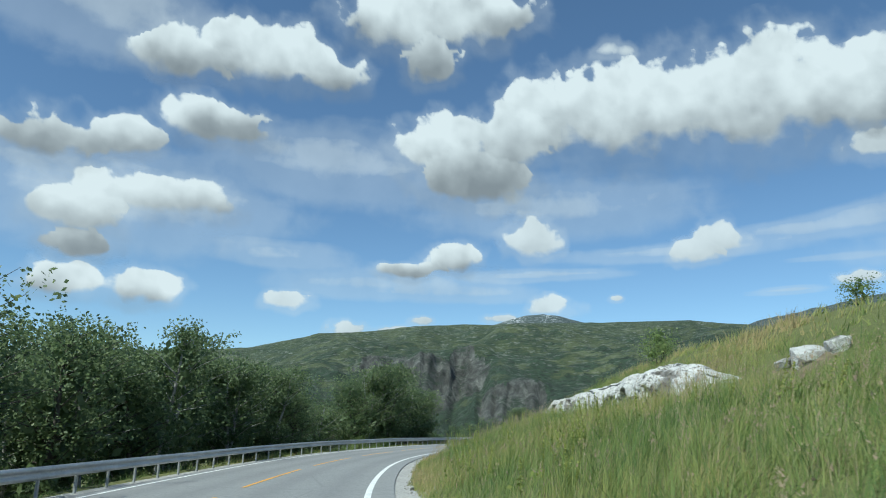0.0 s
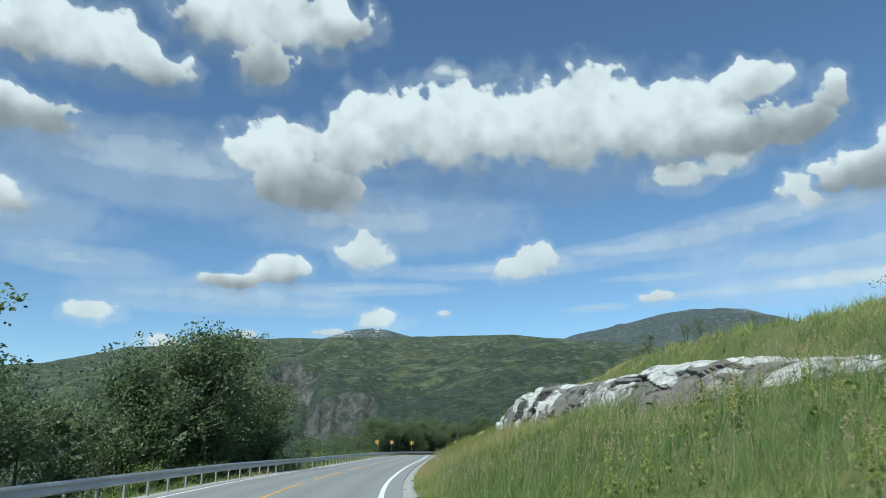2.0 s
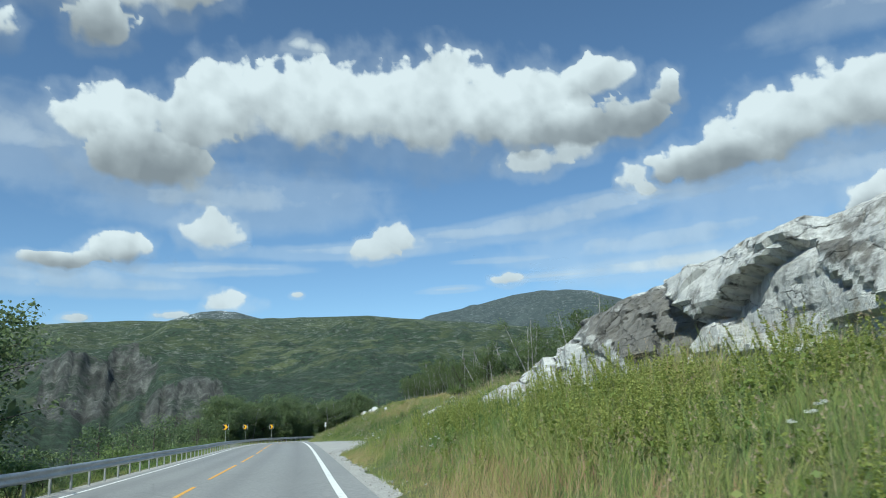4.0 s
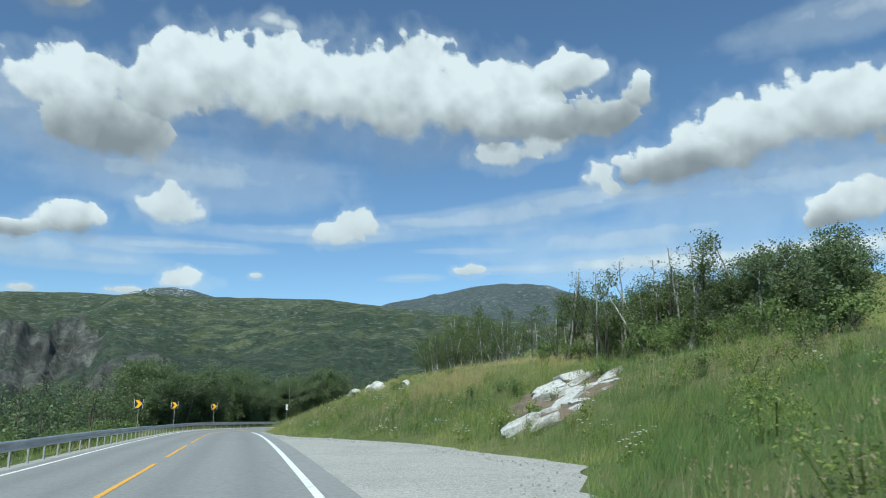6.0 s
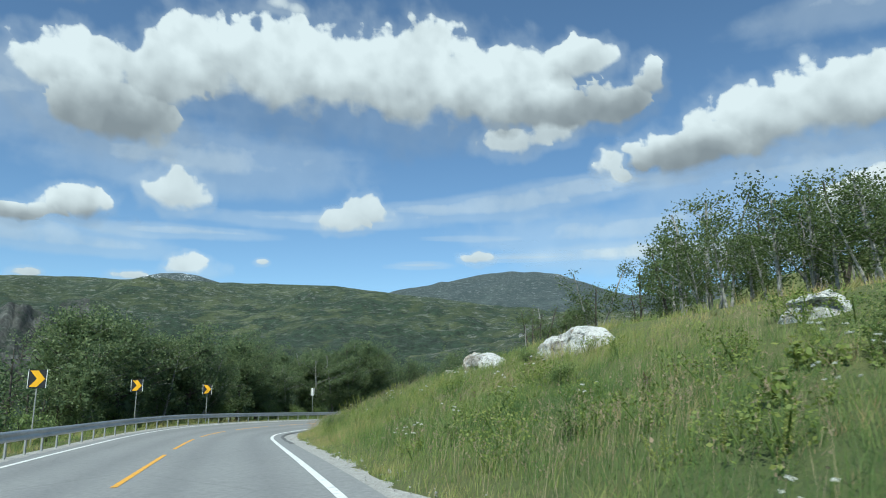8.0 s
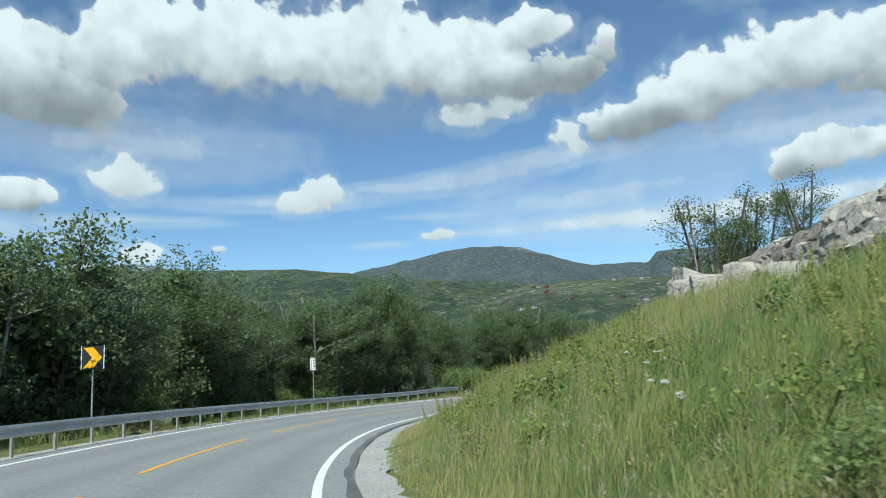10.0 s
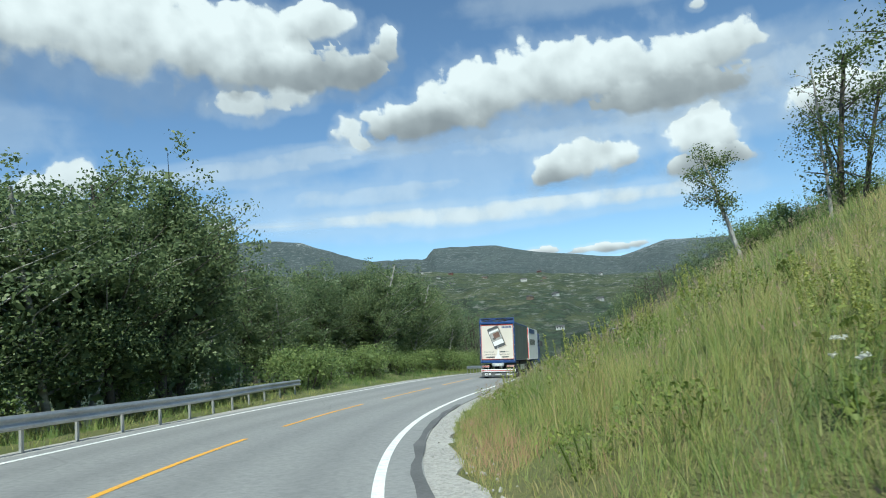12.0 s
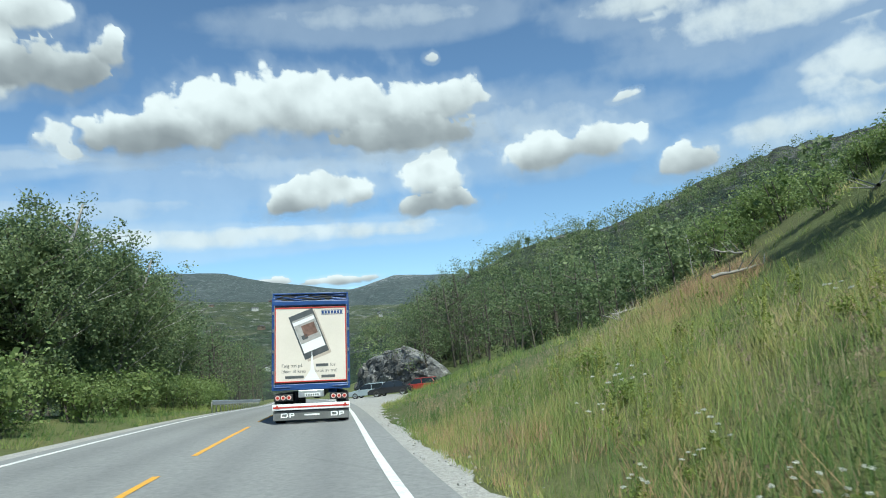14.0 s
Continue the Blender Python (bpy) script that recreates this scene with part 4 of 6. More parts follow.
def block(label, s, u, size, turn, tilt, seed, mat, bleached=0.7, lift=0.0):
    """One angular broken rock: a ball cut flat by many planes, its foot sunk in the slope."""
    r = np.random.default_rng(seed)
    bm = bmesh.new()
    bmesh.ops.create_icosphere(bm, subdivisions=4, radius=1.0)
    way = np.array([v.co for v in bm.verts])
    tri = np.array([[v.index for v in f.verts] for f in bm.faces])
    bm.free()
    way /= np.linalg.norm(way, axis=1)[:, None]
    axes = np.array([[1, 0, 0], [-1, 0, 0], [0, 1, 0], [0, -1, 0], [0, 0, 1], [0, 0, -1]], float)
    cuts = np.concatenate([axes + r.normal(0, 0.16, (6, 3)), r.normal(size=(9, 3))])
    cuts /= np.linalg.norm(cuts, axis=1)[:, None]
    off = np.concatenate([np.full(6, 0.62), r.uniform(0.66, 0.95, 9)])
    reach = np.where(way @ cuts.T > 0.05, off / np.maximum(way @ cuts.T, 0.05), 9)
    near = np.sort(reach, axis=1)
    rad = near[:, 0] * (1 + 0.05 * fbm(way, 2.2, 4, seed * 0.7) + 0.025 * fbm(way, 7, 3, seed * 0.3))
    V = way * rad[:, None] * np.array(size) / 1.24
    tone = r.uniform(0, 1, 15)[reach.argmin(1)]
    ob = new("rock_block", fast_mesh("rock_block", V, [tri], mat, False, fresh=1 - bleached + 0.8 * (tone - 0.5), joint=0.3 * np.clip(-fbm(way, 3, 3, seed), 0, 1)))
    p = planted(np.array([s]), np.array([u]))[0]
    ob.matrix_world = pose(*p, 0, 0, math.degrees(np.interp(s, STATION, R_HEAD))) @ pose(0, 0, lift, 0, -tilt, 0) @ pose(0, 0, 0, 0, 0, turn)
    return tagged(ob, label, "rock", "broken rocks in the bank")


# broken white slabs on bare soil above the lay-by, and loose blocks along the crest
CLEARINGS = [(127.6, 13.6, 3.4, 2.3), (125.2, 11.6, 1.7, 1.1), (14.5, 12.8, 1.2, 0.9)]
for i, (s, u, w, d, h) in enumerate(((125.0, 11.0, 1.5, 0.9, 1.0), (124.2, 11.4, 1.2, 0.9, 0.6), (125.9, 12.1, 1.5, 0.8, 0.45), (126.4, 13.3, 1.7, 1.1, 0.55), (127.9, 13.4, 1.6, 1.2, 0.7), (129.2, 13.9, 1.6, 1.3, 0.9), (127.0, 14.3, 1.8, 1.0, 0.5),
                                  (128.5, 14.9, 1.8, 1.1, 0.6), (130.0, 15.2, 1.5, 1.0, 0.7), (127.2, 15.4, 1.4, 0.8, 0.4), (125.4, 13.2, 0.9, 0.7, 0.3), (124.6, 12.6, 0.8, 0.5, 0.3), (126.2, 14.9, 0.7, 0.6, 0.25), (125.4, 14.2, 0.5, 0.4, 0.2))):
    block("broken white rock slab on bare soil beside the lay-by", s, u, (0.82 * w, 0.95 * d, 0.62 * h), 28 * math.sin(5.0 * i), 21 + 9 * math.sin(3.0 * i), 500 + i, WHITE_ROCK, 0.62, -0.02)
for i, (s, u, w, d, h) in enumerate(((14.5, 13.0, 0.75, 0.5, 0.42), (15.1, 12.8, 0.5, 0.4, 0.3), (14.0, 13.4, 0.6, 0.5, 0.4))):
    block("broken white rock in the heath above the bank", s, u, (w, d, h), 30 * i, 18, 570 + i, PALE_ROCK, 0.7, 0.04)
for i, (s, u, w, d, h) in enumerate(((206.0, 16.9, 1.5, 1.0, 1.1), (204.4, 16.5, 1.1, 0.8, 0.9), (203.0, 16.3, 1.0, 0.9, 1.4), (201.6, 16.2, 1.3, 1.0, 0.9), (200.2, 15.9, 0.8, 0.8, 0.7), (207.8, 17.0, 1.2, 1.0, 1.0), (198.8, 15.9, 1.2, 0.9, 1.0), (196.4, 15.3, 0.9, 0.7, 0.7), (192.6, 14.9, 1.0, 0.9, 0.8), (189.4, 14.5, 0.8, 0.7, 0.6))):
    block("pale pinkish broken rock on the crest of the bank", s, u, (w, d, h), 35 * math.sin(4.0 * i + 1), 10 * math.sin(2.0 * i), 540 + i, TAN_ROCK, 0.75, 0.2 * h)


def soil_patch(label, s0, u0, rs, ru, seed):
    """Bare trodden soil on the slope, with a ragged rim that sinks into the turf."""
    a, b = np.meshgrid(np.linspace(-1.15, 1.15, 44), np.linspace(-1.15, 1.15, 44), indexing="ij")
    q = np.c_[a.ravel() * 2, b.ravel() * 2, np.zeros(a.size)]
    rim = np.hypot(a, b).ravel() + 0.35 * fbm(q, 1.2, 4, seed)
    p = planted((s0 + a * rs).ravel(), (u0 + b * ru).ravel())
    p[:, 2] += 0.06 - 0.25 * step(rim, 0.7, 1.1) + 0.04 * fbm(q, 4, 3, seed + 3)
    tagged(new("soil_patch", fast_mesh("soil_patch", p, [grid_faces(44, 44)[:, ::-1]], SOIL, True)), label, "soil", kind="structure")


for i, (s, u, rs, ru) in enumerate(CLEARINGS):
    soil_patch("bare brown soil between the rock slabs", s, u, rs, ru, 5.0 + i)


# ---- trees ----
rng = np.random.default_rng(7)


def tube(pts, radii, n=6):
    pts, radii = np.asarray(pts, float), np.asarray(radii, float)
    d = np.gradient(pts, axis=0)
    d /= np.linalg.norm(d, axis=1)[:, None] + 1e-9
    ref = np.where(np.abs(d[:, 2:3]) > 0.9, np.array([[1.0, 0, 0]]), np.array([[0, 0, 1.0]]))
    a = np.cross(d, ref)
    a /= np.linalg.norm(a, axis=1)[:, None]
    b = np.cross(d, a)
    t = np.linspace(0, 2 * np.pi, n, endpoint=False)
    V = pts[:, None] + radii[:, None, None] * (np.cos(t)[None, :, None] * a[:, None] + np.sin(t)[None, :, None] * b[:, None])
    i = np.arange(len(pts) - 1)[:, None] * n
    j = np.arange(n)[None]
    F = np.stack([i + j, i + (j + 1) % n, i + n + (j + 1) % n, i + n + j], -1).reshape(-1, 4)
    return V.reshape(-1, 3), F


def joined(bits):
    V, F, k = [], [], 0
    for v, f in bits:
        V.append(v)
        F.append(f + k)
        k += len(v)
    return np.concatenate(V), np.concatenate(F)


def leaves(centres, size, r, droop=0.2, tint=0.0):
    """One small folded-diamond leaf at each centre."""
    n = len(centres)
    a = r.normal(size=(n, 3))
    a[:, 2] = a[:, 2] * 0.7 - droop
    a /= np.linalg.norm(a, axis=1)[:, None]
    b = np.cross(a, r.normal(size=(n, 3)))
    b /= np.linalg.norm(b, axis=1)[:, None] + 1e-9
    sz = (size * r.uniform(0.6, 1.35, n))[:, None]
    V = np.stack([centres - a * sz * 0.6, centres + b * sz * 0.36, centres + a * sz * 0.6, centres - b * sz * 0.36], 1).reshape(-1, 3)
    F = np.arange(4 * n).reshape(-1, 4)
    t = np.clip(r.normal(0.45 + tint, 0.2, n), 0, 1).repeat(4)
    return V, F, t


def tree(name, label, height, spread_r, n_leaf, leaf_size, seed, bark, leaf, low=0.25, stems=1, limbs=14, clump=0.34, lean=0.05, core=0, twigs=True):
    """Tapered trunk with limbs, and a crown of many leaves gathered round the twigs."""
    r = np.random.default_rng(seed)
    wood, spots = [], []
    for k in range(stems):
        lean_v = r.normal(0, lean + 0.10 * (stems > 1), 2)
        foot = r.normal(0, 0.12 * (stems > 1), 2)
        z = np.linspace(-0.3, height * r.uniform(0.72, 0.84), 9)
        bend = np.cumsum(r.normal(0, 0.035 * height / 9, (9, 2)), 0)
        P = np.c_[foot + lean_v * z[:, None] + bend * (z[:, None] > 0.2), z]
        r0 = (0.0165 if n_leaf > 100 else 0.008) * height / stems ** 0.4
        wood.append(tube(P, r0 * (1 - z / (height * 1.08)) ** 0.8 + 0.008, 7))
        for q in range(int(limbs / stems)):
            h = r.uniform(low, 0.97)
            base = np.array([np.interp(h * z[-1], z, P[:, c]) for c in range(3)])
            az = r.uniform(0, 2 * np.pi)
            reach = spread_r * (0.25 + 0.9 * np.sin(np.pi * np.clip((h - low) / (1.05 - low), 0.03, 1) ** 0.75)) * r.uniform(0.6, 1.15)
            up = reach * r.uniform(0.25, 0.9)
            t = np.linspace(0, 1, 5)[:, None]
            L = base + t * np.array([np.cos(az) * reach, np.sin(az) * reach, 0]) + np.array([0, 0, 1]) * up * t ** 0.8 + r.normal(0, 0.05 * reach, (5, 3)) * t
            wood.append(tube(L[::2], r0 * 0.42 * (1 - h * 0.6) * np.linspace(1, 0.2, 3), 4))
            for c in range(4):
                f = r.uniform(0.3, 1.0)
                tip = base + (L[-1] - base) * f + np.clip(r.normal(0, 0.13 * spread_r, 3), -0.2 * spread_r, 0.2 * spread_r)
                if twigs:
                    wood.append(tube(np.array([base + (L[-1] - base) * f * 0.85, tip]), np.array([0.011, 0.004]), 3))
                spots.append((tip, clump * r.uniform(0.6, 1.3)))
        spots.append((P[-1], clump))
    w = np.array([s[1] ** 1.5 for s in spots])
    pick = r.choice(len(spots), n_leaf, p=w / w.sum())
    cen = np.array([spots[i][0] for i in pick]) + np.clip(r.normal(size=(n_leaf, 3)), -1.5, 1.5) * np.array([spots[i][1] for i in pick])[:, None] * np.array([1, 1, 0.8])
    cen[:, 2] = np.maximum(cen[:, 2], 0.15)
    V, F, t = leaves(cen, leaf_size, r)
    if core:
        pick = r.choice(len(spots), core)
        deep = np.array([spots[i][0] for i in pick])
        deep = deep * (np.array([0.55, 0.55, 0.88])) + np.clip(r.normal(0, 0.1 * spread_r, (core, 3)), -0.2 * spread_r, 0.2 * spread_r)
        deep[:, 2] = np.maximum(deep[:, 2], 0.3)
        V2, F2, t2 = leaves(deep, leaf_size * 3.0, r, 0.2, -0.1)
        V, F, t = np.concatenate([V, V2]), np.concatenate([F, F2 + len(V)]), np.concatenate([t, t2])
    ob = empty(name, Matrix.Identity(4), label, "tree", "trees beside the road")
    part("trunk", fast_mesh("trunk", *[joined(wood)[0], [joined(wood)[1]]], bark, True), bark, ob)
    part("crown", fast_mesh("crown", V, [F], leaf, False, tint=t), leaf, ob)
    if name == "herb_clump":
        for ch in ob.children:
            ch["kind"] = "stuff"
    return ob


KINDS = {
    "full": [tree("birch_tree", "leafy green birch with a dense crown", 8.0, 2.3, 5600, 0.126, 11 + i, BIRCH_BARK if i % 2 else BARK, LEAF, 0.10, 1 + i % 2, 44, 0.31, 0.05, 420, False) for i in range(4)],
    "near": [tree("birch_tree", "tall leafy birch with a dense crown of fine leaves", 8.0, 2.3, 14500, 0.094, 91 + i, BIRCH_BARK if i else BARK, LEAF, 0.16, 1 + i, 48, 0.27, 0.05, 700, False) for i in range(2)],
    "lone": [tree("birch_tree", "lone slender birch with a pale trunk on the bank", 6.0, 0.95, 3600, 0.078, 67, BIRCH_BARK, SCRUB_LEAF, 0.34, 1, 17, 0.22, 0.05, 0, True)],
    "slim": [tree("birch_tree", "slender young birch with an open crown", 6.0, 1.25, 2200, 0.105, 31 + i, BIRCH_BARK, SCRUB_LEAF, 0.2, 1 + i % 2, 16, 0.26, 0.1, 0, False) for i in range(3)],
    "thin": [tree("scrub_birch", "thin wind-bent birch with few leaves", 5.0, 1.1, 700, 0.10, 41 + i, BARK, SCRUB_LEAF, 0.3, 1 + i % 2, 13, 0.2, 0.12) for i in range(3)],
    "dead": [tree("dead_tree", "bare grey dead birch with broken branches", 5.5, 0.7, 24, 0.10, 51 + i, DEAD_BARK, SCRUB_LEAF, 0.35, 1, 9, 0.1, 0.06) for i in range(2)],
    "feather": [tree("birch_tree", "slender birch with a fine feathery crown", 6.0, 1.15, 2400, 0.082, 61 + i, BARK if i else BIRCH_BARK, SCRUB_LEAF, 0.12, 1 + i % 2, 22, 0.22, 0.1, 0, False) for i in range(3)],
    "herb": [tree("herb_clump", "low leafy green herbs in the grass", 0.6, 0.42, 300, 0.045, 81 + i, WEED_LEAF, WEED_LEAF, 0.05, 4, 8, 0.11, 0.3, 0, False) for i in range(2)],
    "bush": [tree("willow_bush", "low rounded green willow bush", 1.7, 1.1, 950, 0.088, 71 + i, BARK, WILLOW_LEAF, 0.05, 3, 15, 0.24, 0.2, 40, False) for i in range(3)],
}
USED = set()


def plant(kind, s, u, scale, which=None, tilt=0.0, sink=0.05):
    src = KINDS[kind][which if which is not None else int(rng.integers(len(KINDS[kind])))]
    p = planted(np.array([float(s)]), np.array([float(u)]), sink)[0]
    tall = scale * rng.uniform(0.92, 1.08)
    m = pose(*p, tilt * rng.normal(), tilt * rng.normal(), rng.uniform(0, 360)) @ Matrix.Diagonal((scale, scale, tall, 1))
    if src.name in USED:
        return copy_thing(src, m @ Matrix.Diagonal([1 / v for v in src.scale] + [1]))
    USED.add(src.name)
    src.matrix_world = m
    return src


# wood left of the road: (from, to, nearest offset, height in metres, how many, kind)
LEFT_WOOD = ((12, 60, -9.0, 8.8, 42, "full"), (14, 75, -14, 8.6, 14, "far"), (55, 76, -10.6, 10.0, 6, "full"), (78, 100, -9.8, 11.6, 13, "full"), (76, 108, -14, 7.5, 9, "far"),
             (100, 160, -11, 5.0, 22, "far"), (150, 190, -10.0, 6.0, 18, "far"), (186, 214, -8.7, 9.8, 24, "full"), (186, 216, -13, 8.4, 10, "far"), (212, 240, -9.0, 11.0, 23, "full"),
             (212, 262, -14, 9.6, 14, "far"), (246, 268, -12.5, 8.8, 11, "full"), (264, 290, -10.4, 12.0, 16, "full"), (288, 314, -11.0, 10.6, 12, "full"), (262, 360, -15, 9.5, 20, "far"), (300, 350, -7.8, 11.5, 22, "far"), (345, 410, -7, 12, 18, "far"), (350, 420, -30, 13, 12, "far"))
BACK_WOOD = []
for s0, s1, u0, tall, count, kind in LEFT_WOOD:
    if kind == "far":
        for i in range(int(count * 1.5)):
            BACK_WOOD.append((rng.uniform(s0, s1), u0 - rng.exponential(5.0), tall * rng.uniform(0.7, 1.1)))
        continue
    size = 8.0
    for i in range(count):
        s = s0 + (s1 - s0) * (i + rng.uniform(0, 1)) / count
        plant("near" if 203 < s < 292 else kind, s, u0 - rng.exponential(2.2) - (2.0 if 214 < s < 223 else 0), tall / size * rng.uniform(0.72, 1.08))
for s, u, tall, kind in ((32, -10.0, 9.4, "full"), (86, -10.0, 12.6, "full"), (81.5, -9.9, 12.0, "full"), (233.5, -8.6, 11.0, "full"), (236, -9.4, 11.0, "full"), (230.5, -8.8, 10.6, "full"), (219, -13.0, 10.8, "full"), (226, -10.2, 10.8, "full"), (265, -9.6, 9.0, "full"), (277, -10.2, 10.4, "full")):
    plant("near" if 203 < s < 292 else kind, s, u, tall / 8.0)
for i in range(70):
    s = rng.uniform(240, 300)
    plant("bush", s, -6.8 - rng.exponential(1.6), rng.uniform(0.8, 1.6))
for i in range(70):
    plant("bush", rng.uniform(70, 240), -8.0 - rng.exponential(1.6), rng.uniform(0.6, 1.2))

# scrub and dead trees on the right-hand bank
for s, u, tall, kind in ((76, 14.5, 0.8, "thin"), (79, 15, 1.0, "feather"), (70, 16, 0.9, "feather"), (67, 15.5, 1.1, "feather"), (64, 16, 1.0, "thin"), (61, 15.5, 1.2, "feather"), (58, 16, 0.7, "thin"), (83, 14, 0.7, "thin"),
                         (38, 17, 0.35, "bush"), (52, 17.5, 0.8, "bush"), (49, 17, 1.0, "feather"),
                         (28.5, 14.2, 0.8, "bush"), (29.6, 14.6, 1.0, "bush"), (19.5, 17.5, 0.7, "bush"), (262, 19, 2.4, "dead"), (254, 21, 2.0, "dead"), (268, 19.5, 3.0, "dead"), 
                         (224, 18.9, 6.4, "feather"), (223.2, 19.5, 5.9, "feather"), (225, 19.3, 5.0, "feather"), (224.4, 18.4, 2.2, "feather"), (228.5, 21.5, 6.2, "feather"), (229.4, 21.0, 5.0, "feather"), (227.8, 22, 5.3, "feather"), (221, 24.4, 4.5, "feather"), (220.2, 24, 3.9, "feather"), (222, 24.8, 4.2, "feather"), (235.8, 19.3, 5.9, "feather"), (236.8, 19.8, 4.2, "feather"), (234.8, 19.8, 4.8, "feather"), (231, 20.4, 2.4, "feather"),
                         (225.8, 19.6, 6.0, "dead"), (235.2, 18.9, 6.2, "dead"), (222.6, 18.6, 4.4, "dead"), (149, 22, 3.6, "thin"), (128, 20, 4.2, "dead"), (138, 20.5, 3.2, "dead"), (137, 21, 3.4, "dead"), (139.4, 20, 2.4, "dead"), (141, 20.6, 2.0, "dead"), (136, 19.6, 2.2, "dead"), (155, 22.5, 3.2, "dead"), (158, 23, 3.6, "dead"), (152, 22, 2.6, "dead"), (146, 21, 2.4, "dead")):
    plant(kind, s, u, 1.35 * tall / {"thin": 5.0, "slim": 6.0, "feather": 6.0, "dead": 5.5, "bush": 1.7}[kind], None, 3.0)
for i in range(13):
    plant("slim", rng.uniform(122, 134), rng.uniform(19.0, 25), rng.uniform(0.5, 0.75), None, 4)
for i in range(34):
    plant("slim" if i % 5 else "dead", rng.uniform(149, 163), rng.uniform(16.5, 21), rng.uniform(0.42, 0.66), None, 4)
for i in range(26):
    plant("slim" if i % 2 else "thin", rng.uniform(152, 182), 20.5 + rng.exponential(3), rng.uniform(0.7, 1.15), None, 4)
for i in range(22):
    plant("feather", rng.uniform(125, 138), rng.uniform(17.6, 21.5), rng.uniform(0.45, 0.85), None, 5)
for i in range(6):
    plant("dead", rng.uniform(126, 138), rng.uniform(18, 21), rng.uniform(0.8, 1.15), None, 4)
for i in range(9):
    plant("bush", rng.uniform(124, 140), rng.uniform(18, 20.5), rng.uniform(0.4, 0.7))
for i in range(28):
    plant("full", rng.uniform(120, 138), rng.uniform(18.8, 25), rng.uniform(0.38, 0.56), None, 5)
for i in range(16):
    plant("bush", rng.uniform(119, 138), rng.uniform(17.2, 19.5), rng.uniform(0.5, 0.9))
for i in range(18):
    plant("slim" if i % 3 else "dead", rng.uniform(98, 118), rng.uniform(15, 24), rng.uniform(0.5, 0.9), None, 4)
for i in range(150):
    s = rng.uniform(262, 360)
    BACK_WOOD.append((s, np.interp(s, (264, 275, 285, 312, 360), (19, 17, 18.5, 19, 18)) + rng.exponential(11), rng.uniform(0.55, 1.05) * np.interp(s, (262, 285, 310), (4.2, 7.0, 9.5))))
for i in range(34):
    BACK_WOOD.append((rng.uniform(318, 356), rng.uniform(17.5, 25), rng.uniform(8.0, 12.5)))
for i in range(90):
    BACK_WOOD.append((rng.uniform(246, 300), rng.uniform(20, 46), rng.uniform(1.5, 3.6)))
for i in range(150):
    s = rng.uniform(100, 250) if i % 2 else rng.uniform(108, 170)
    plant("herb", s, np.interp(s, FOOT_S, FOOT_U) + rng.uniform(0.8, 8.5), rng.uniform(0.6, 1.2))
for i in range(30):
    s = rng.uniform(112, 178)
    plant("bush", s, np.interp(s, FOOT_S, FOOT_U) + rng.uniform(1.2, 7.0), rng.uniform(0.22, 0.42))
for i in range(26):
    plant("bush", rng.uniform(243, 258), rng.uniform(14.5, 22), rng.uniform(0.5, 1.1))
for i in range(14):
    BACK_WOOD.append((rng.uniform(314, 330), rng.uniform(14.5, 19), rng.uniform(6.0, 9.0)))
for i in range(36):
    plant("bush", rng.uniform(238, 266), rng.uniform(17, 27), rng.uniform(0.5, 1.0))
# the leaning birch on the upper bank
lone = plant("lone", 242.9, 16.9, 1.2, 0)
way = np.interp(242.9, STATION, R_HEAD)
lone.matrix_basis = Matrix.Translation(lone.matrix_basis.translation) @ Matrix.Rotation(radians(-11), 4, Vector((-math.sin(way), math.cos(way), 0))) @ lone.matrix_basis.to_3x3().to_4x4()
for kind in KINDS.values():
    for src in kind:
        if src.name not in USED:
            for ch in list(src.children):
                bpy.data.objects.remove(ch)
            bpy.data.objects.remove(src)

# pale trunks of fallen birches on the upper bank
def fallen_log(s, u, length, turn, seed):
    r = np.random.default_rng(seed)
    t = np.linspace(-0.5, 0.5, 9)
    P = np.c_[t * length, 0.05 * length * np.sin(3 * t) + r.normal(0, 0.02, 9), 0.10 + 0.25 * (t + 0.5) + r.normal(0, 0.015, 9)]
    ob = empty("fallen_log", pose(*planted(np.array([s]), np.array([u]))[0], 0, 0, turn), "fallen pale birch trunk lying in the grass", "log", "fallen trunks on the bank")
    V, F = tube(P, np.linspace(0.045, 0.02, 9), 8)
    part("trunk", fast_mesh("trunk", V, [F], DEAD_BARK, True), DEAD_BARK, ob)
    for k in range(5):
        a = P[2 + k]
        V, F = tube(np.array([a, a + np.r_[r.normal(0.2, 0.15), r.normal(0, 0.3), r.uniform(0.15, 0.45)]]), np.array([0.02, 0.007]), 5)
        part("branch", fast_mesh("branch", V, [F], DEAD_BARK, True), DEAD_BARK, ob)


for i, (s, u, length, turn) in enumerate(((249.6, 13.4, 1.9, -75), (256.6, 12.8, 1.1, 30), (258.4, 14.0, 1.6, -50), (247.4, 15.6, 2.2, -20), (252.8, 15.2, 1.4, 100))):
    fallen_log(s, u, length, turn, 700 + i)

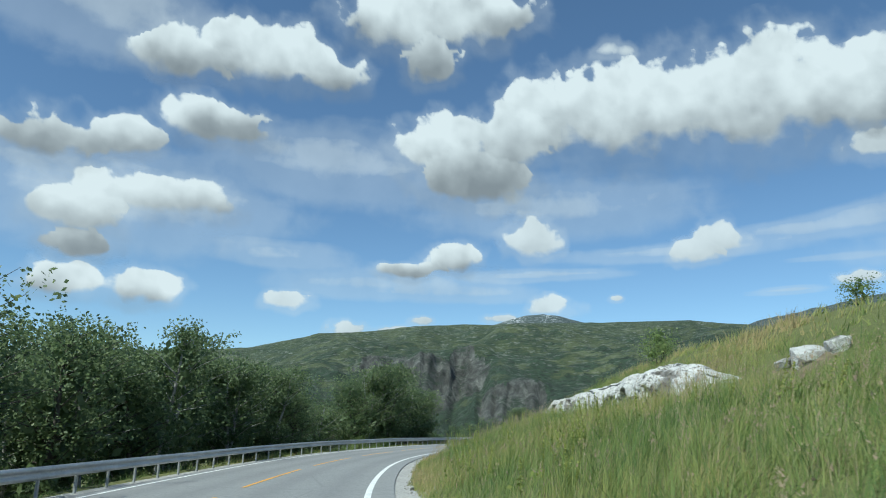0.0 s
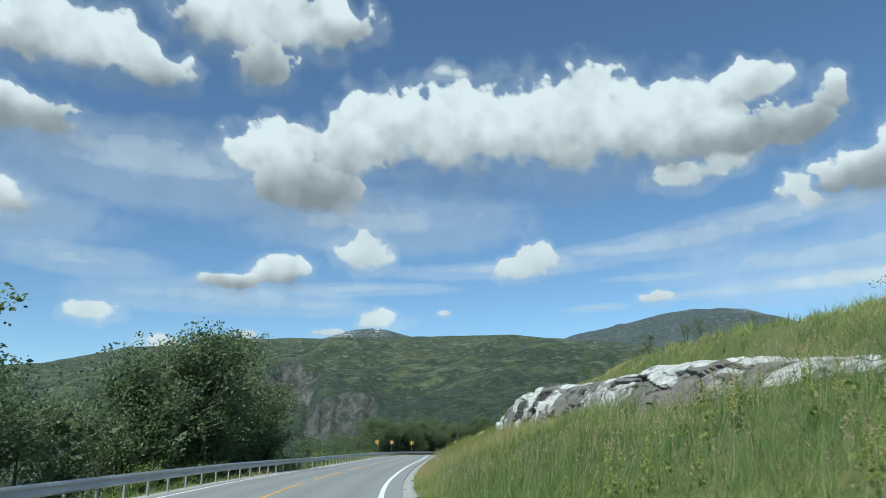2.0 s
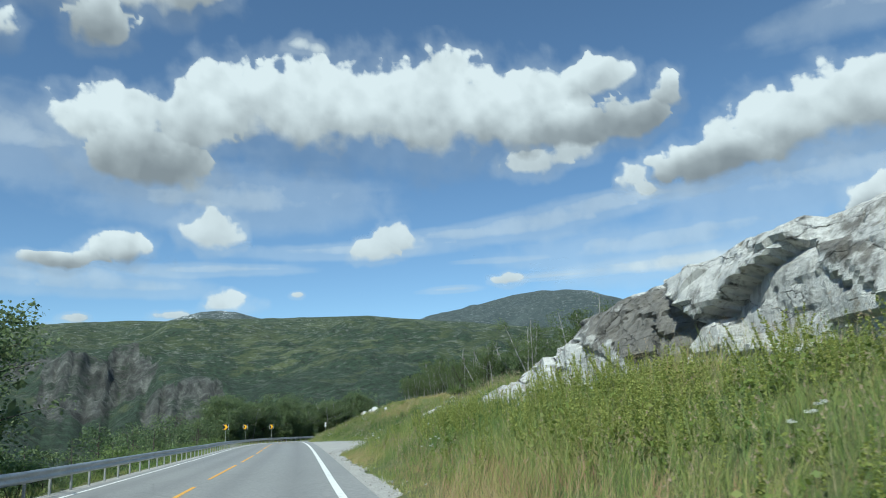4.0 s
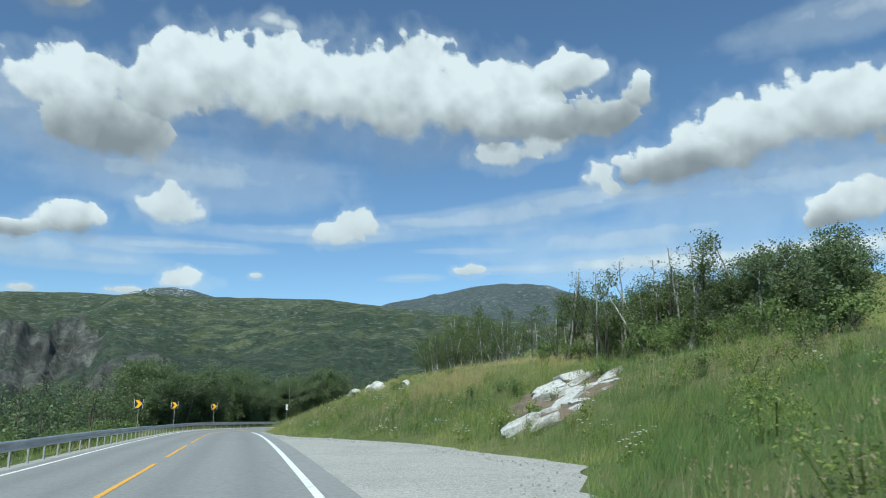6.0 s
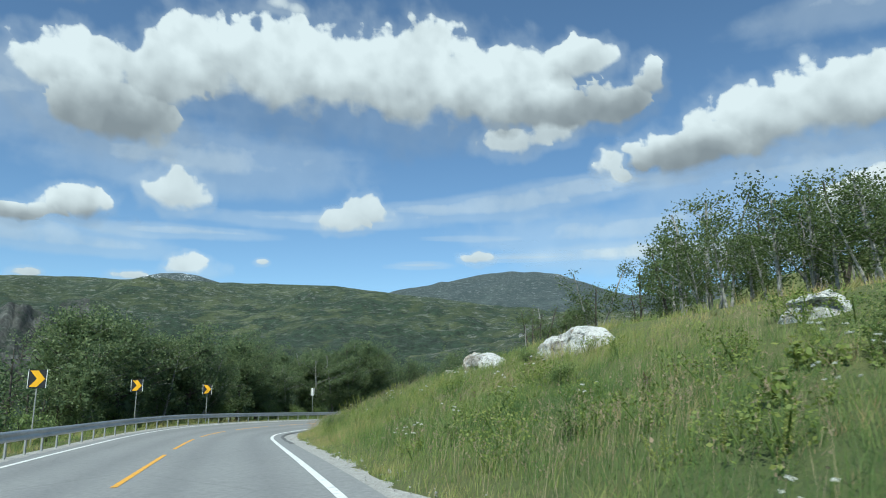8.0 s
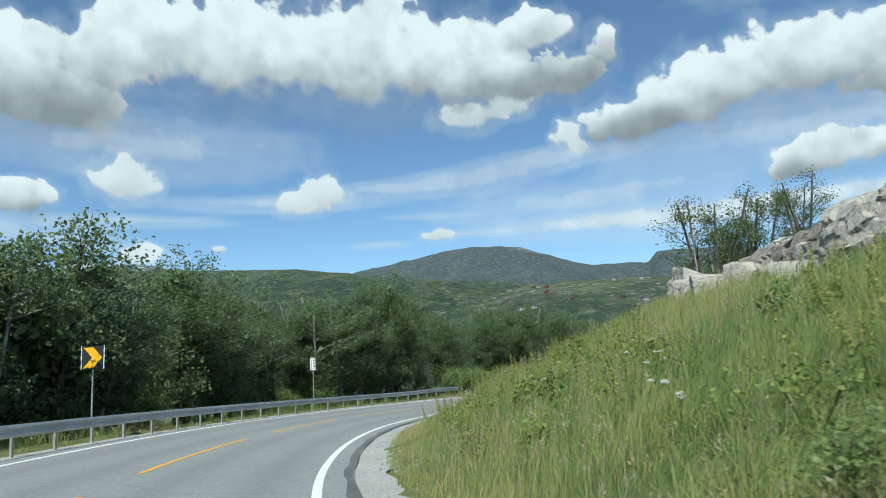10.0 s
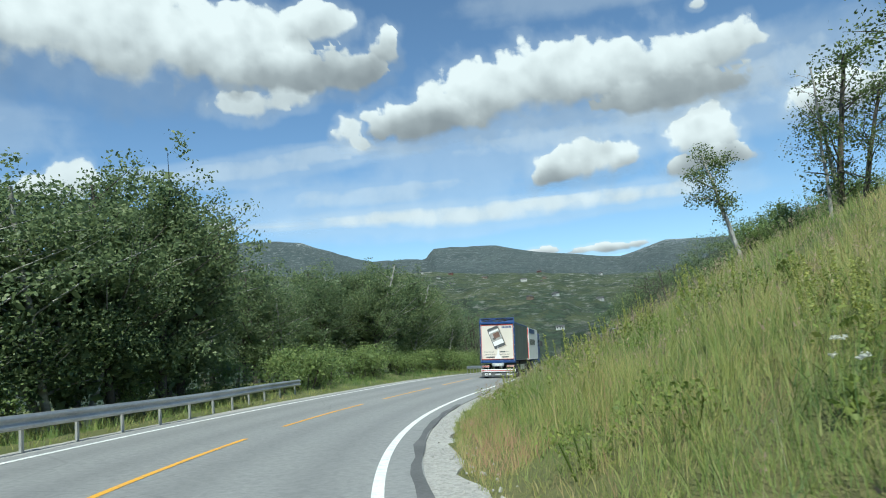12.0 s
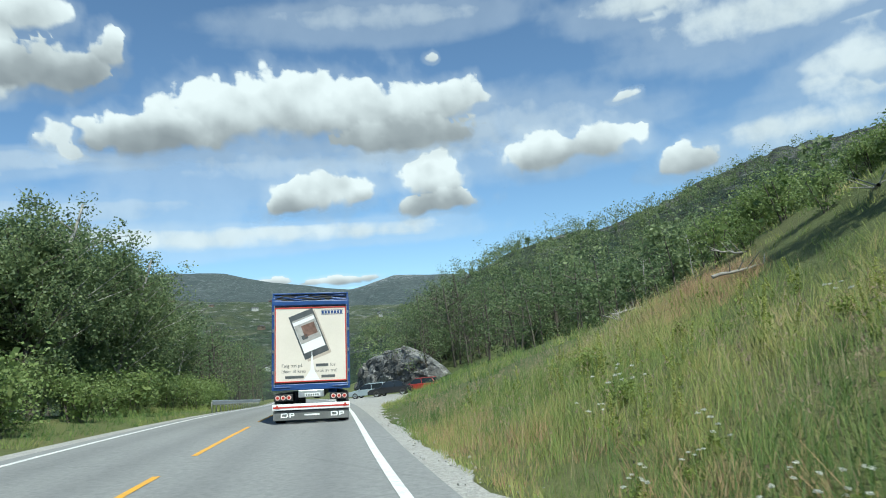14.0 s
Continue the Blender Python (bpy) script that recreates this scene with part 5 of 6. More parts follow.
# trees behind the first row, joined into one wood
r = np.random.default_rng(97)
crown, wood = [], []
for s, u, h in BACK_WOOD:
    p = planted(np.array([s]), np.array([u]), 0.3)[0]
    trunk = p + np.r_[r.normal(0, 0.05 * h, 2), 0.9 * h]
    wood.append(tube(np.array([p, (p + trunk) / 2 + r.normal(0, 0.1, 3), trunk]), np.array([0.016 * h, 0.012 * h, 0.004 * h]), 5))
    tips = []
    wide = 0.30 if u < 0 else 0.40
    for k in range(15):
        f = r.uniform(0.04, 1.0)
        reach = wide * h * (0.35 + np.sin(np.pi * f ** 0.8)) * r.uniform(0.3, 1.0)
        a = r.uniform(0, 2 * np.pi)
        base = p + (trunk - p) * f * 0.95
        tips.append(base + np.r_[np.cos(a) * reach, np.sin(a) * reach, 0.45 * reach])
        wood.append(tube(np.array([base, tips[-1]]), np.array([0.005 * h, 0.0015 * h]), 3))
    tips = np.array(tips)
    at = tips[r.integers(0, 15, 520)]
    crown.append(at + np.clip(r.normal(size=(520, 3)), -1.5, 1.5) * np.array([0.062, 0.062, 0.05]) * h)
V, F, t = leaves(np.concatenate(crown), 0.185, r)
t = np.clip(t + r.normal(0, 0.14, len(crown)).repeat(4 * 520), 0, 1)
tagged(new("roadside_wood", fast_mesh("roadside_wood", V, [F], LEAF, False, tint=t)), "crowns of the birch wood behind the roadside trees", "woodland", kind="stuff")
V, F = joined(wood)
tagged(new("roadside_trunks", fast_mesh("roadside_trunks", V, [F], BARK, True)), "trunks and limbs of the birch wood", "woodland", kind="stuff")

# wood on the hillside beyond the bend: crowns too far off to tell apart
r = np.random.default_rng(91)
grid, deg, k = HILL_AT
sel = np.argwhere((k > 0.02) & (k < np.interp(-deg, (80, 95, 105), (0.95, 0.86, 0.78))) & (deg < -66) & (deg > -125))
sel = sel[r.permutation(len(sel))[:950]]
crown, wood = [], []
for i, j in sel:
    p = grid[i, j] + np.r_[r.normal(0, 2.5, 2), 0]
    at_s, at_u = to_road(p[None, :2])
    if at_s[0] < 380 and at_u[0] < 26:
        continue
    g = ground_z(p[None, :2])[0]
    p[2] = max(p[2], g) - 0.3
    h = 3.5 * r.lognormal(0.40, 0.34)
    lobes = p + np.c_[r.normal(0, 0.20 * h, (7, 2)), h * r.uniform(0.3, 0.95, 7)]
    at = lobes[r.integers(0, 7, 130)]
    crown.append(at + np.clip(r.normal(size=(130, 3)), -1.6, 1.6) * 0.115 * h)
    wood.append(tube(np.array([p - [0, 0, 0.5], p + [r.normal(0, 0.2), r.normal(0, 0.2), h * 0.85]]), np.array([0.07, 0.02]), 4))
V, F, t = leaves(np.concatenate(crown), 0.44, r)
t = np.clip(t + 0.08 + r.normal(0, 0.2, len(crown)).repeat(4 * 130), 0, 1)
tagged(new("hillside_wood", fast_mesh("hillside_wood", V, [F], LEAF, False, tint=t)), "dense low birch wood on the hillside", "woodland", kind="stuff")
V, F = joined(wood)
tagged(new("hillside_trunks", fast_mesh("hillside_trunks", V, [F], BARK, True)), "thin dark trunks of the hillside birch wood", "woodland", kind="stuff")

# scattered farmhouses on the far valley side
HOUSE_WALLS = [plain("house_" + n, x, y, 0.7, 0, 1, 8, 0.1) for n, x, y in (("white", (0.30, 0.30, 0.285), (0.42, 0.42, 0.40)), ("red", (0.11, 0.045, 0.036), (0.15, 0.06, 0.048)), ("brown", (0.12, 0.085, 0.06), (0.2, 0.15, 0.11)))]
ROOF = plain("dark_roof", (0.05, 0.05, 0.055), (0.11, 0.105, 0.10), 0.7, 0, 1, 8, 0.1)


def house(m, wall, w, d, h):
    ob = empty("farmhouse", m, "small wooden farmhouse with a pitched dark roof", "house", "farmhouses in the valley")
    part("wall", box_bm(w, d, h + 2, (0, 0, h / 2 - 1), 0.05), wall, ob)
    bm = bmesh.new()
    e, top = 0.5, h + 0.32 * d
    a = [bm.verts.new((x, y, z)) for x in (-w / 2 - e, w / 2 + e) for y, z in ((-d / 2 - e, h - 0.1), (0, top), (d / 2 + e, h - 0.1), (0, h - 0.35))]
    for f in ((0, 1, 5, 4), (1, 2, 6, 5), (2, 3, 7, 6), (3, 0, 4, 7), (0, 3, 2, 1), (4, 5, 6, 7)):
        bm.faces.new([a[i] for i in f])
    bmesh.ops.recalc_face_normals(bm, faces=bm.faces)
    roof = part("roof", bm, ROOF, ob)
    part("chimney", box_bm(0.7, 0.7, 1.4, (w * 0.2, 0, top + 0.2), 0.04), ROOF, roof)
    for x in (-w * 0.3, 0.0, w * 0.3):
        for y in (-d / 2 - 0.03, d / 2 + 0.03):
            part("window", box_bm(1.1, 0.08, 1.3, (x, y, h * 0.55), 0.02), BLACK_PANE, ob)
    return ob


BLACK_PANE = plain("dark_window_pane", (0.015, 0.018, 0.022), (0.03, 0.034, 0.04), 0.15, 0, 1, 8, 0.0)
grid, deg, k = VALE_AT
sel = np.argwhere((k > 0.25) & (k < 0.9) & (deg < -37) & (deg > -68))
for n, (i, j) in enumerate(sel[r.permutation(len(sel))[:44]]):
    house(pose(*grid[i, j], 0, 0, r.uniform(0, 180)), HOUSE_WALLS[int(r.choice(3, p=(0.55, 0.2, 0.25)))], r.uniform(6, 10), r.uniform(5, 7), r.uniform(2.6, 4))


# ---- guardrails and signs ----
WHITE_SIGN = plain("white_sign_sheet", (0.70, 0.71, 0.71), (0.78, 0.78, 0.77), 0.45, 0, 1.2, 20, 0.03)
BLACK_SIGN = plain("black_sign_sheet", (0.012, 0.012, 0.013), (0.025, 0.025, 0.027), 0.5, 0, 1.2, 20, 0.03)
YELLOW_SIGN = plain("yellow_sign_sheet", (0.80, 0.40, 0.01), (0.88, 0.47, 0.02), 0.4, 0, 1.2, 20, 0.03)
BEAM = ((0.0, 0.44), (0.03, 0.455), (0.075, 0.49), (0.08, 0.53), (0.035, 0.565), (0.005, 0.60), (0.035, 0.635), (0.08, 0.67), (0.075, 0.71), (0.03, 0.745), (0.0, 0.76))


def guardrail(label, s0, s1, off, pace, lift=0.0):
    """Corrugated steel beam on posts; off: its offset as a function of the station."""
    ob = empty("guardrail", Matrix.Identity(4), label, "guardrail")
    st = np.arange(s0, s1 + 0.01, 1.0)
    ring = [(x, h) for x, h in BEAM] + [(x - 0.012, h) for x, h in BEAM[::-1]]
    P = np.stack([on_road(st, off(st) + x, h + lift) for x, h in ring], 1)
    n = len(ring)
    i, j = np.arange(len(st) - 1)[:, None] * n, np.arange(n)[None]
    F = np.stack([i + j, i + n + j, i + n + (j + 1) % n, i + (j + 1) % n], -1).reshape(-1, 4)
    part("rail", fast_mesh("rail", P.reshape(-1, 3), [F], STEEL, True), STEEL, ob, "weathered corrugated steel beam")
    post_me = bpy.data.meshes.new("post")
    bm = box_bm(0.06, 0.11, 1.25, (0, 0, 0.05), 0.012)
    box_bm(0.10, 0.08, 0.22, (0.05, 0, 0.58), 0.01, bm)
    bm.to_mesh(post_me)
    bm.free()
    post_me.materials.append(POST_STEEL)
    for s in np.arange(s0 + 0.6, s1, pace):
        p = on_road(s, off(np.array(s)) - 0.115, lift)
        o = new("post", post_me)
        o.parent = ob
        o.matrix_world = pose(*p, 0, 0, math.degrees(np.interp(s, STATION, R_HEAD)))
    return ob


guardrail("long grey galvanised steel guardrail on the valley side", -56, 241, lambda s: -4.42 - 1.5 * step(s, 226, 242), 2.0)
guardrail("short pale guardrail farther along the road", 281, 328, lambda s: -4.9 + 0 * s, 2.0)


def post_sign(name, label, s, u, height, plates, face_s):
    """A round post with flat plates; plates: (name, outline in the plate's plane, depth, material)."""
    p = planted(np.array([float(s)]), np.array([float(u)]))[0]
    ob = empty(name, pose(*p, 0, 0, math.degrees(np.interp(face_s, STATION, R_HEAD))), label, "road sign", "signs along the bend")
    top = on_road(s, u, height)[2] - p[2]
    part("pole", rod_bm((0, 0.04, -0.4), (0, 0.04, top - 0.02), 0.03, 12), POST_STEEL, ob)
    for pn, outline, depth, mat in plates:
        bm = bmesh.new()
        front = [bm.verts.new((x, -depth, top + z)) for x, z in outline]
        back = [bm.verts.new((x, 0.005, top + z)) for x, z in outline]
        bm.faces.new(front)
        bm.faces.new(back[::-1])
        for k in range(len(front)):
            bm.faces.new((front[k], back[k], back[(k + 1) % len(front)], front[(k + 1) % len(front)]))
        bmesh.ops.recalc_face_normals(bm, faces=bm.faces)
        part(pn, bm, mat, ob)
    return ob


def rect(x0, z0, x1, z1):
    return ((x0, z0), (x1, z0), (x1, z1), (x0, z1))


CHEVRON = ((-0.30, 0.0), (0.02, 0.0), (0.30, -0.35), (0.02, -0.70), (-0.30, -0.70), (-0.02, -0.35))
for s, u, face in ((172.5, -6.5, 160), (188.0, -6.5, 176), (198.5, -5.6, 182)):
    post_sign("chevron_sign", "black board with a yellow bend chevron on a steel post", s, u, 3.0,
              (("board", rect(-0.36, -0.74, 0.36, 0.04), 0.02, BLACK_SIGN), ("chevron", CHEVRON, 0.026, YELLOW_SIGN), ("rim", rect(-0.37, -0.75, -0.345, 0.05), 0.024, WHITE_SIGN), ("rim", rect(0.345, -0.75, 0.37, 0.05), 0.024, WHITE_SIGN)), face)
comb = [("mark", rect(0.02 if k else -0.02, -0.10 - 0.11 * k, 0.15, -0.05 - 0.11 * k), 0.026, BLACK_SIGN) for k in range(7)]
post_sign("marker_sign", "tall white marker plate with black bars on a post", 221.9, -7.6, 3.42, [("board", rect(-0.19, -0.86, 0.19, 0.0), 0.02, WHITE_SIGN), ("stripe", rect(-0.14, -0.82, -0.07, -0.04), 0.026, POST_STEEL)] + comb, 205)

# ---- grass and flowers ----
def blades(name, label, s0, s1, d0, d1, count, tall, wide, mat, seed, shift=0.0, side=1, simple=False, patch=0.5, tuft=9):
    """Blades in tufts, rooted in the ground between d0 and d1 metres beyond the foot of the bank (or the left verge)."""
    r = np.random.default_rng(seed)
    heads = max(1, count // tuft)
    s = r.uniform(s0, s1, heads)
    d = d0 + (d1 - d0) * r.uniform(0, 1, heads) ** 1.15
    q = np.c_[on_road(s, np.interp(s, FOOT_S, FOOT_U) + d if side > 0 else -4.75 - d)[:, :2], np.zeros(heads)]
    n1, n2, n3 = fbm(q, 0.22, 3, 5), fbm(q, 0.9, 3, 9), fbm(q, 0.09, 3, 31)
    keep = r.uniform(0, 1, heads) < np.clip(0.72 + patch * (n1 + 1.4 * n2), 0.06, 1)
    own_tint, own_tall, own_lean = r.normal(0, 0.13, heads), r.uniform(0.6, 1.25, heads), r.normal(0, 0.28, (heads, 2))
    pick = np.repeat(np.flatnonzero(keep), tuft)
    m = len(pick)
    s, d = s[pick] + r.normal(0, 0.10, m), np.maximum(d[pick] + r.normal(0, 0.10, m), d0 - 0.05)
    u = np.interp(s, FOOT_S, FOOT_U) + d if side > 0 else -4.75 - d
    for cs, cu, rs, ru in CLEARINGS:
        bare = np.hypot((s - cs) / rs, (u - cu) / ru) < r.uniform(0.75, 1.15, m)
        s, d, u, pick = s[~bare], d[~bare], u[~bare], pick[~bare]
        m = len(pick)
    n1, n2, n3 = n1[pick], n2[pick], n3[pick]
    p = planted(s, u, 0.06)
    h = tall * own_tall[pick] * r.uniform(0.5, 1.2, m) * (1 + 0.45 * n1) * (0.4 + 0.6 * step(d, d0 if d0 > 0.5 else -0.1, 1.6 + (d0 if d0 > 0.5 else 0)))
    w = wide * r.uniform(0.6, 1.4, m)
    az = r.uniform(0, 2 * np.pi, m)
    lean = h * r.uniform(0.05, 0.75, m) ** 1.3
    bend = np.stack([np.cos(az) * lean + 0.14 * h, np.sin(az) * lean - 0.09 * h], -1) + own_lean[pick] * h[:, None]
    ang = r.uniform(0, np.pi, m)
    side_v = np.stack([np.cos(ang) * w / 2, np.sin(ang) * w / 2, np.zeros(m)], -1)
    mid = p + np.c_[bend * 0.32, h * 0.6]
    tip = p + np.c_[bend, h * 0.98]
    tint = np.clip(0.22 + shift + 0.42 * n1 + 0.36 * n2 + 0.55 * n3 + (0.36 * step(d, 4.2, 8) - 0.06) * step(s, 100, 112) * (1 - step(s, 160, 176)) + 0.30 * (1 - step(d, 0, 1.4)) + own_tint[pick] + r.normal(0, 0.10, m), 0, 1)
    if simple:
        V = np.stack([p - side_v, p + side_v, tip], 1).reshape(-1, 3)
        F = [np.arange(3 * m).reshape(-1, 3)]
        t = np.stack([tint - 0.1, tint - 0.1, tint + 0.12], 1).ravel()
    else:
        V = np.stack([p - side_v, p + side_v, mid + side_v * 0.8, mid - side_v * 0.8, tip], 1).reshape(-1, 3)
        k = np.arange(m)[:, None] * 5
        F = [k + np.array([[0, 1, 2, 3]]), k + np.array([[3, 2, 4]])]
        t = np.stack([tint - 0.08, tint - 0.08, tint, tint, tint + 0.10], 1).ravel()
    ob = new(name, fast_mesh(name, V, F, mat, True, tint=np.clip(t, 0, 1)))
    return tagged(ob, label, "grass", kind="stuff")


def seeding(label, s0, s1, d0, d1, count, tall, seed):
    """Thin stalks that each carry a loose brownish panicle of seeds."""
    r = np.random.default_rng(seed)
    s, d = r.uniform(s0, s1, count), r.uniform(d0, d1, count)
    u = np.interp(s, FOOT_S, FOOT_U) + d
    q = np.c_[s, u, np.zeros(count)]
    keep = r.uniform(0, 1, count) < np.clip(0.30 + 1.5 * fbm(q, 0.25, 3, 61), 0.02, 1)
    for cs, cu, rs, ru in CLEARINGS:
        keep &= np.hypot((s - cs) / rs, (u - cu) / ru) > 1.0
    p = planted(s[keep], u[keep], 0.05)
    n = len(p)
    h = tall * r.uniform(0.7, 1.25, n)
    top = p + np.c_[r.normal(0.08, 0.10, n), r.normal(-0.05, 0.10, n), h]
    ang = r.uniform(0, np.pi, n)
    e = np.stack([np.cos(ang), np.sin(ang), np.zeros(n)], -1) * 0.003
    stalk = np.stack([p - e, p + e, top], 1)
    f = r.uniform(0, 1, (n, 7, 1))
    c = top[:, None] - (top - p)[:, None] * 0.26 * f + r.normal(0, 0.022, (n, 7, 3)) * (0.4 + f)
    a, b = r.normal(0, 0.014, (n, 7, 3)), r.normal(0, 0.005, (n, 7, 3))
    a[..., 2] = np.abs(a[..., 2]) + 0.016
    seeds = np.stack([c - b, c + b, c + a * 1.3], 2).reshape(n, 21, 3)
    V = np.concatenate([stalk, seeds], 1).reshape(-1, 3)
    t = (np.r_[np.full(3, 0.75), np.full(21, 0.4)][None] + r.normal(0, 0.16, (n, 1))).ravel()
    ob = new("grass", fast_mesh("grass", V, [np.arange(len(V)).reshape(-1, 3)], SEED_HEAD, True, tint=np.clip(t, 0, 1)))
    return tagged(ob, label, "grass", kind="stuff")


for k, s0 in enumerate(range(4, 256, 42)):
    s1 = s0 + 42
    blades("grass", "tall green and yellowing meadow grass on the bank", s0, s1, -0.1, 4.4, 40000, 0.58, 0.008, GRASS, 100 + k)
    blades("grass", "fine low grass between the taller stalks", s0, s1, -0.1, 5.0, 60000, 0.34, 0.010, GRASS, 110 + k, 0.08, simple=True, patch=0.25)
    blades("grass", "tall green and yellowing meadow grass on the bank", s0, s1, 4.0, 9.0, 52000, 0.52, 0.014, GRASS, 120 + k, 0.04, simple=True)
    blades("grass", "dry reddish grass stalks with seed heads", s0, s1, 0.1, 8.0, 7000, 0.50, 0.008, DRY_GRASS, 140 + k, simple=True, patch=1.8)
    blades("grass", "rough yellowish grass on the hilltop", s0, s1, 8.8, 20.0, 24000, 0.40, 0.034, GRASS, 160 + k, 0.40 if s0 < 60 else 0.26, simple=True)
    blades("grass", "rough yellowish grass on the hilltop", s0, s1, 19.5, 40.0, 9000, 0.40, 0.08, GRASS, 165 + k, 0.3, simple=True)
    seeding("brownish seeding grass swaying over the meadow", s0, s1, 0.3, 8.0, 5200, 0.72, 170 + k)
for k, s0 in enumerate(range(10, 300, 58)):
    blades("grass", "rough dry grass behind the guardrail", s0, s0 + 58, 0.0, 6.5, 18000, 0.55, 0.02, GRASS, 180 + k, 0.08, -1, True)
blades("grass", "tall grass beyond the bend", 256, 330, -0.1, 9.0, 18000, 0.55, 0.026, GRASS, 199, 0.05, simple=True)


def weed(name, label, kind, seed):
    """Single wild plants: leafy spikes, broad leaves, white umbels, pink spikes."""
    r = np.random.default_rng(seed)
    ob = empty(name, Matrix.Identity(4), label, "wild plant", "wild plants on the bank")
    stems, lv, petals = [], [], []
    if kind in ("spike", "pink"):
        for k in range(6 if kind == "spike" else 3):
            foot = np.r_[r.normal(0, 0.26, 2), -0.1]
            top = foot + np.r_[r.normal(0, 0.12, 2), r.uniform(0.75, 1.15)]
            stems.append(tube(np.array([foot, (foot + top) / 2 + r.normal(0, 0.02, 3), top]), np.array([0.007, 0.005, 0.002]), 4))
            if kind == "spike":
                t = r.uniform(0.42, 1.0, 95)[:, None]
                petals.append(foot + (top - foot) * t + r.normal(0, 0.020, (95, 3)) * (1.45 - t))
                lv.append(foot + (top - foot) * r.uniform(0.12, 0.5, 9)[:, None] + r.normal(0, 0.075, (9, 3)))
            else:
                t = r.uniform(0.1, 1.0, 100)[:, None] ** 0.8
                lv.append(foot + (top - foot) * t + r.normal(0, 0.021, (100, 3)) * (1.35 - t))
            if kind == "pink":
                t = r.uniform(0.6, 1.0, 60)[:, None]
                petals.append(foot + (top - foot) * t + r.normal(0, 0.03, (60, 3)) * (1.5 - t))
    elif kind == "umbel":
        for k in range(6):
            foot = np.r_[r.normal(0, 0.10, 2), -0.1]
            top = foot + np.r_[r.normal(0, 0.16, 2), r.uniform(0.5, 0.85)]
            stems.append(tube(np.array([foot, (foot + top) / 2, top]), np.array([0.006, 0.005, 0.004]), 4))
            a, rr = r.uniform(0, 2 * np.pi, 44), 0.085 * np.sqrt(r.uniform(0, 1, 44)) * 0.5
            petals.append(top + np.c_[np.cos(a) * rr, np.sin(a) * rr, 0.02 + r.normal(0, 0.008, 44)])
            lv.append(foot + (top - foot) * r.uniform(0.1, 0.6, 16)[:, None] + r.normal(0, 0.08, (16, 3)))
    else:
        for k in range(3):
            top = np.r_[r.normal(0, 0.1, 2), r.uniform(0.3, 0.6)]
            stems.append(tube(np.array([[0, 0, -0.1], top * 0.5, top]), np.array([0.01, 0.008, 0.004]), 4))
            lv.append(top * r.uniform(0.2, 1.0, 40)[:, None] + r.normal(0, 0.11, (40, 3)))
    part("stem", fast_mesh("stem", joined(stems)[0], [joined(stems)[1]], WEED_LEAF, True, tint=np.full(len(joined(stems)[0]), 0.4)), WEED_LEAF, ob)["kind"] = "stuff"
    V, F, t = leaves(np.concatenate(lv), {"spike": 0.085, "pink": 0.05, "umbel": 0.08, "broad": 0.105}[kind], r, 0.0, 0.0)
    part("leaves", fast_mesh("leaves", V, [F], WEED_LEAF, False, tint=t), WEED_LEAF, ob)["kind"] = "stuff"
    if petals:
        V, F, t = leaves(np.concatenate(petals), 0.032 if kind == "spike" else 0.02, r)
        pm = {"umbel": PETAL, "pink": PINK_PETAL, "spike": FLOWER_SPIKE}[kind]
        part("flower_head", fast_mesh("flower_head", V, [F], pm, False, tint=t), pm, ob)["kind"] = "stuff"
    return ob


WEEDS = {k: [weed(n, l, k, 300 + 10 * i + j) for j in range(2)] for i, (k, n, l) in enumerate((
    ("spike", "tall_weed", "tall yellow-green weed with leafy flower spikes"), ("umbel", "white_flower", "wild plant with flat white flower heads"),
    ("pink", "pink_flower", "pink flower spikes in the grass"), ("broad", "broadleaf_weed", "weed with large broad green leaves")))}
r = np.random.default_rng(77)
spots = [("spike", r.uniform(8, 100), r.uniform(1.0, 5.5), r.uniform(0.6, 1.0)) for _ in range(80)] + [("spike", r.uniform(76, 96), r.uniform(2.0, 5.2), r.uniform(0.6, 1.0)) for _ in range(110)] + [("broad", r.uniform(176, 200), r.uniform(1.5, 6.0), r.uniform(0.7, 1.1)) for _ in range(12)]
spots += [("spike", r.uniform(178, 245), r.uniform(1.2, 6.5), r.uniform(0.7, 1.1)) for _ in range(70)] + [("spike", r.uniform(222, 258), r.uniform(1.5, 8.0), r.uniform(0.7, 1.0)) for _ in range(30)] + [("spike", r.uniform(120, 170), r.uniform(1.0, 6), r.uniform(0.5, 0.8)) for _ in range(20)]
spots += [("umbel", r.uniform(60, 250), r.uniform(0.5, 6), r.uniform(0.6, 1.0)) for _ in range(64)] + [("umbel", r.uniform(114, 136), r.uniform(0.3, 2.2), r.uniform(0.5, 0.8)) for _ in range(24)] + [("pink", r.uniform(116, 124), r.uniform(1.0, 3.5), r.uniform(0.5, 0.7)) for _ in range(5)] + [("umbel", r.uniform(222, 240), r.uniform(0.2, 1.4), r.uniform(0.4, 0.6)) for _ in range(22)]
spots += [("pink", r.uniform(140, 250), r.uniform(1, 5.5), r.uniform(0.5, 0.7)) for _ in range(5)] + [("broad", r.uniform(60, 250), r.uniform(1.2, 6), r.uniform(0.6, 1.0)) for _ in range(26)]
first = set()
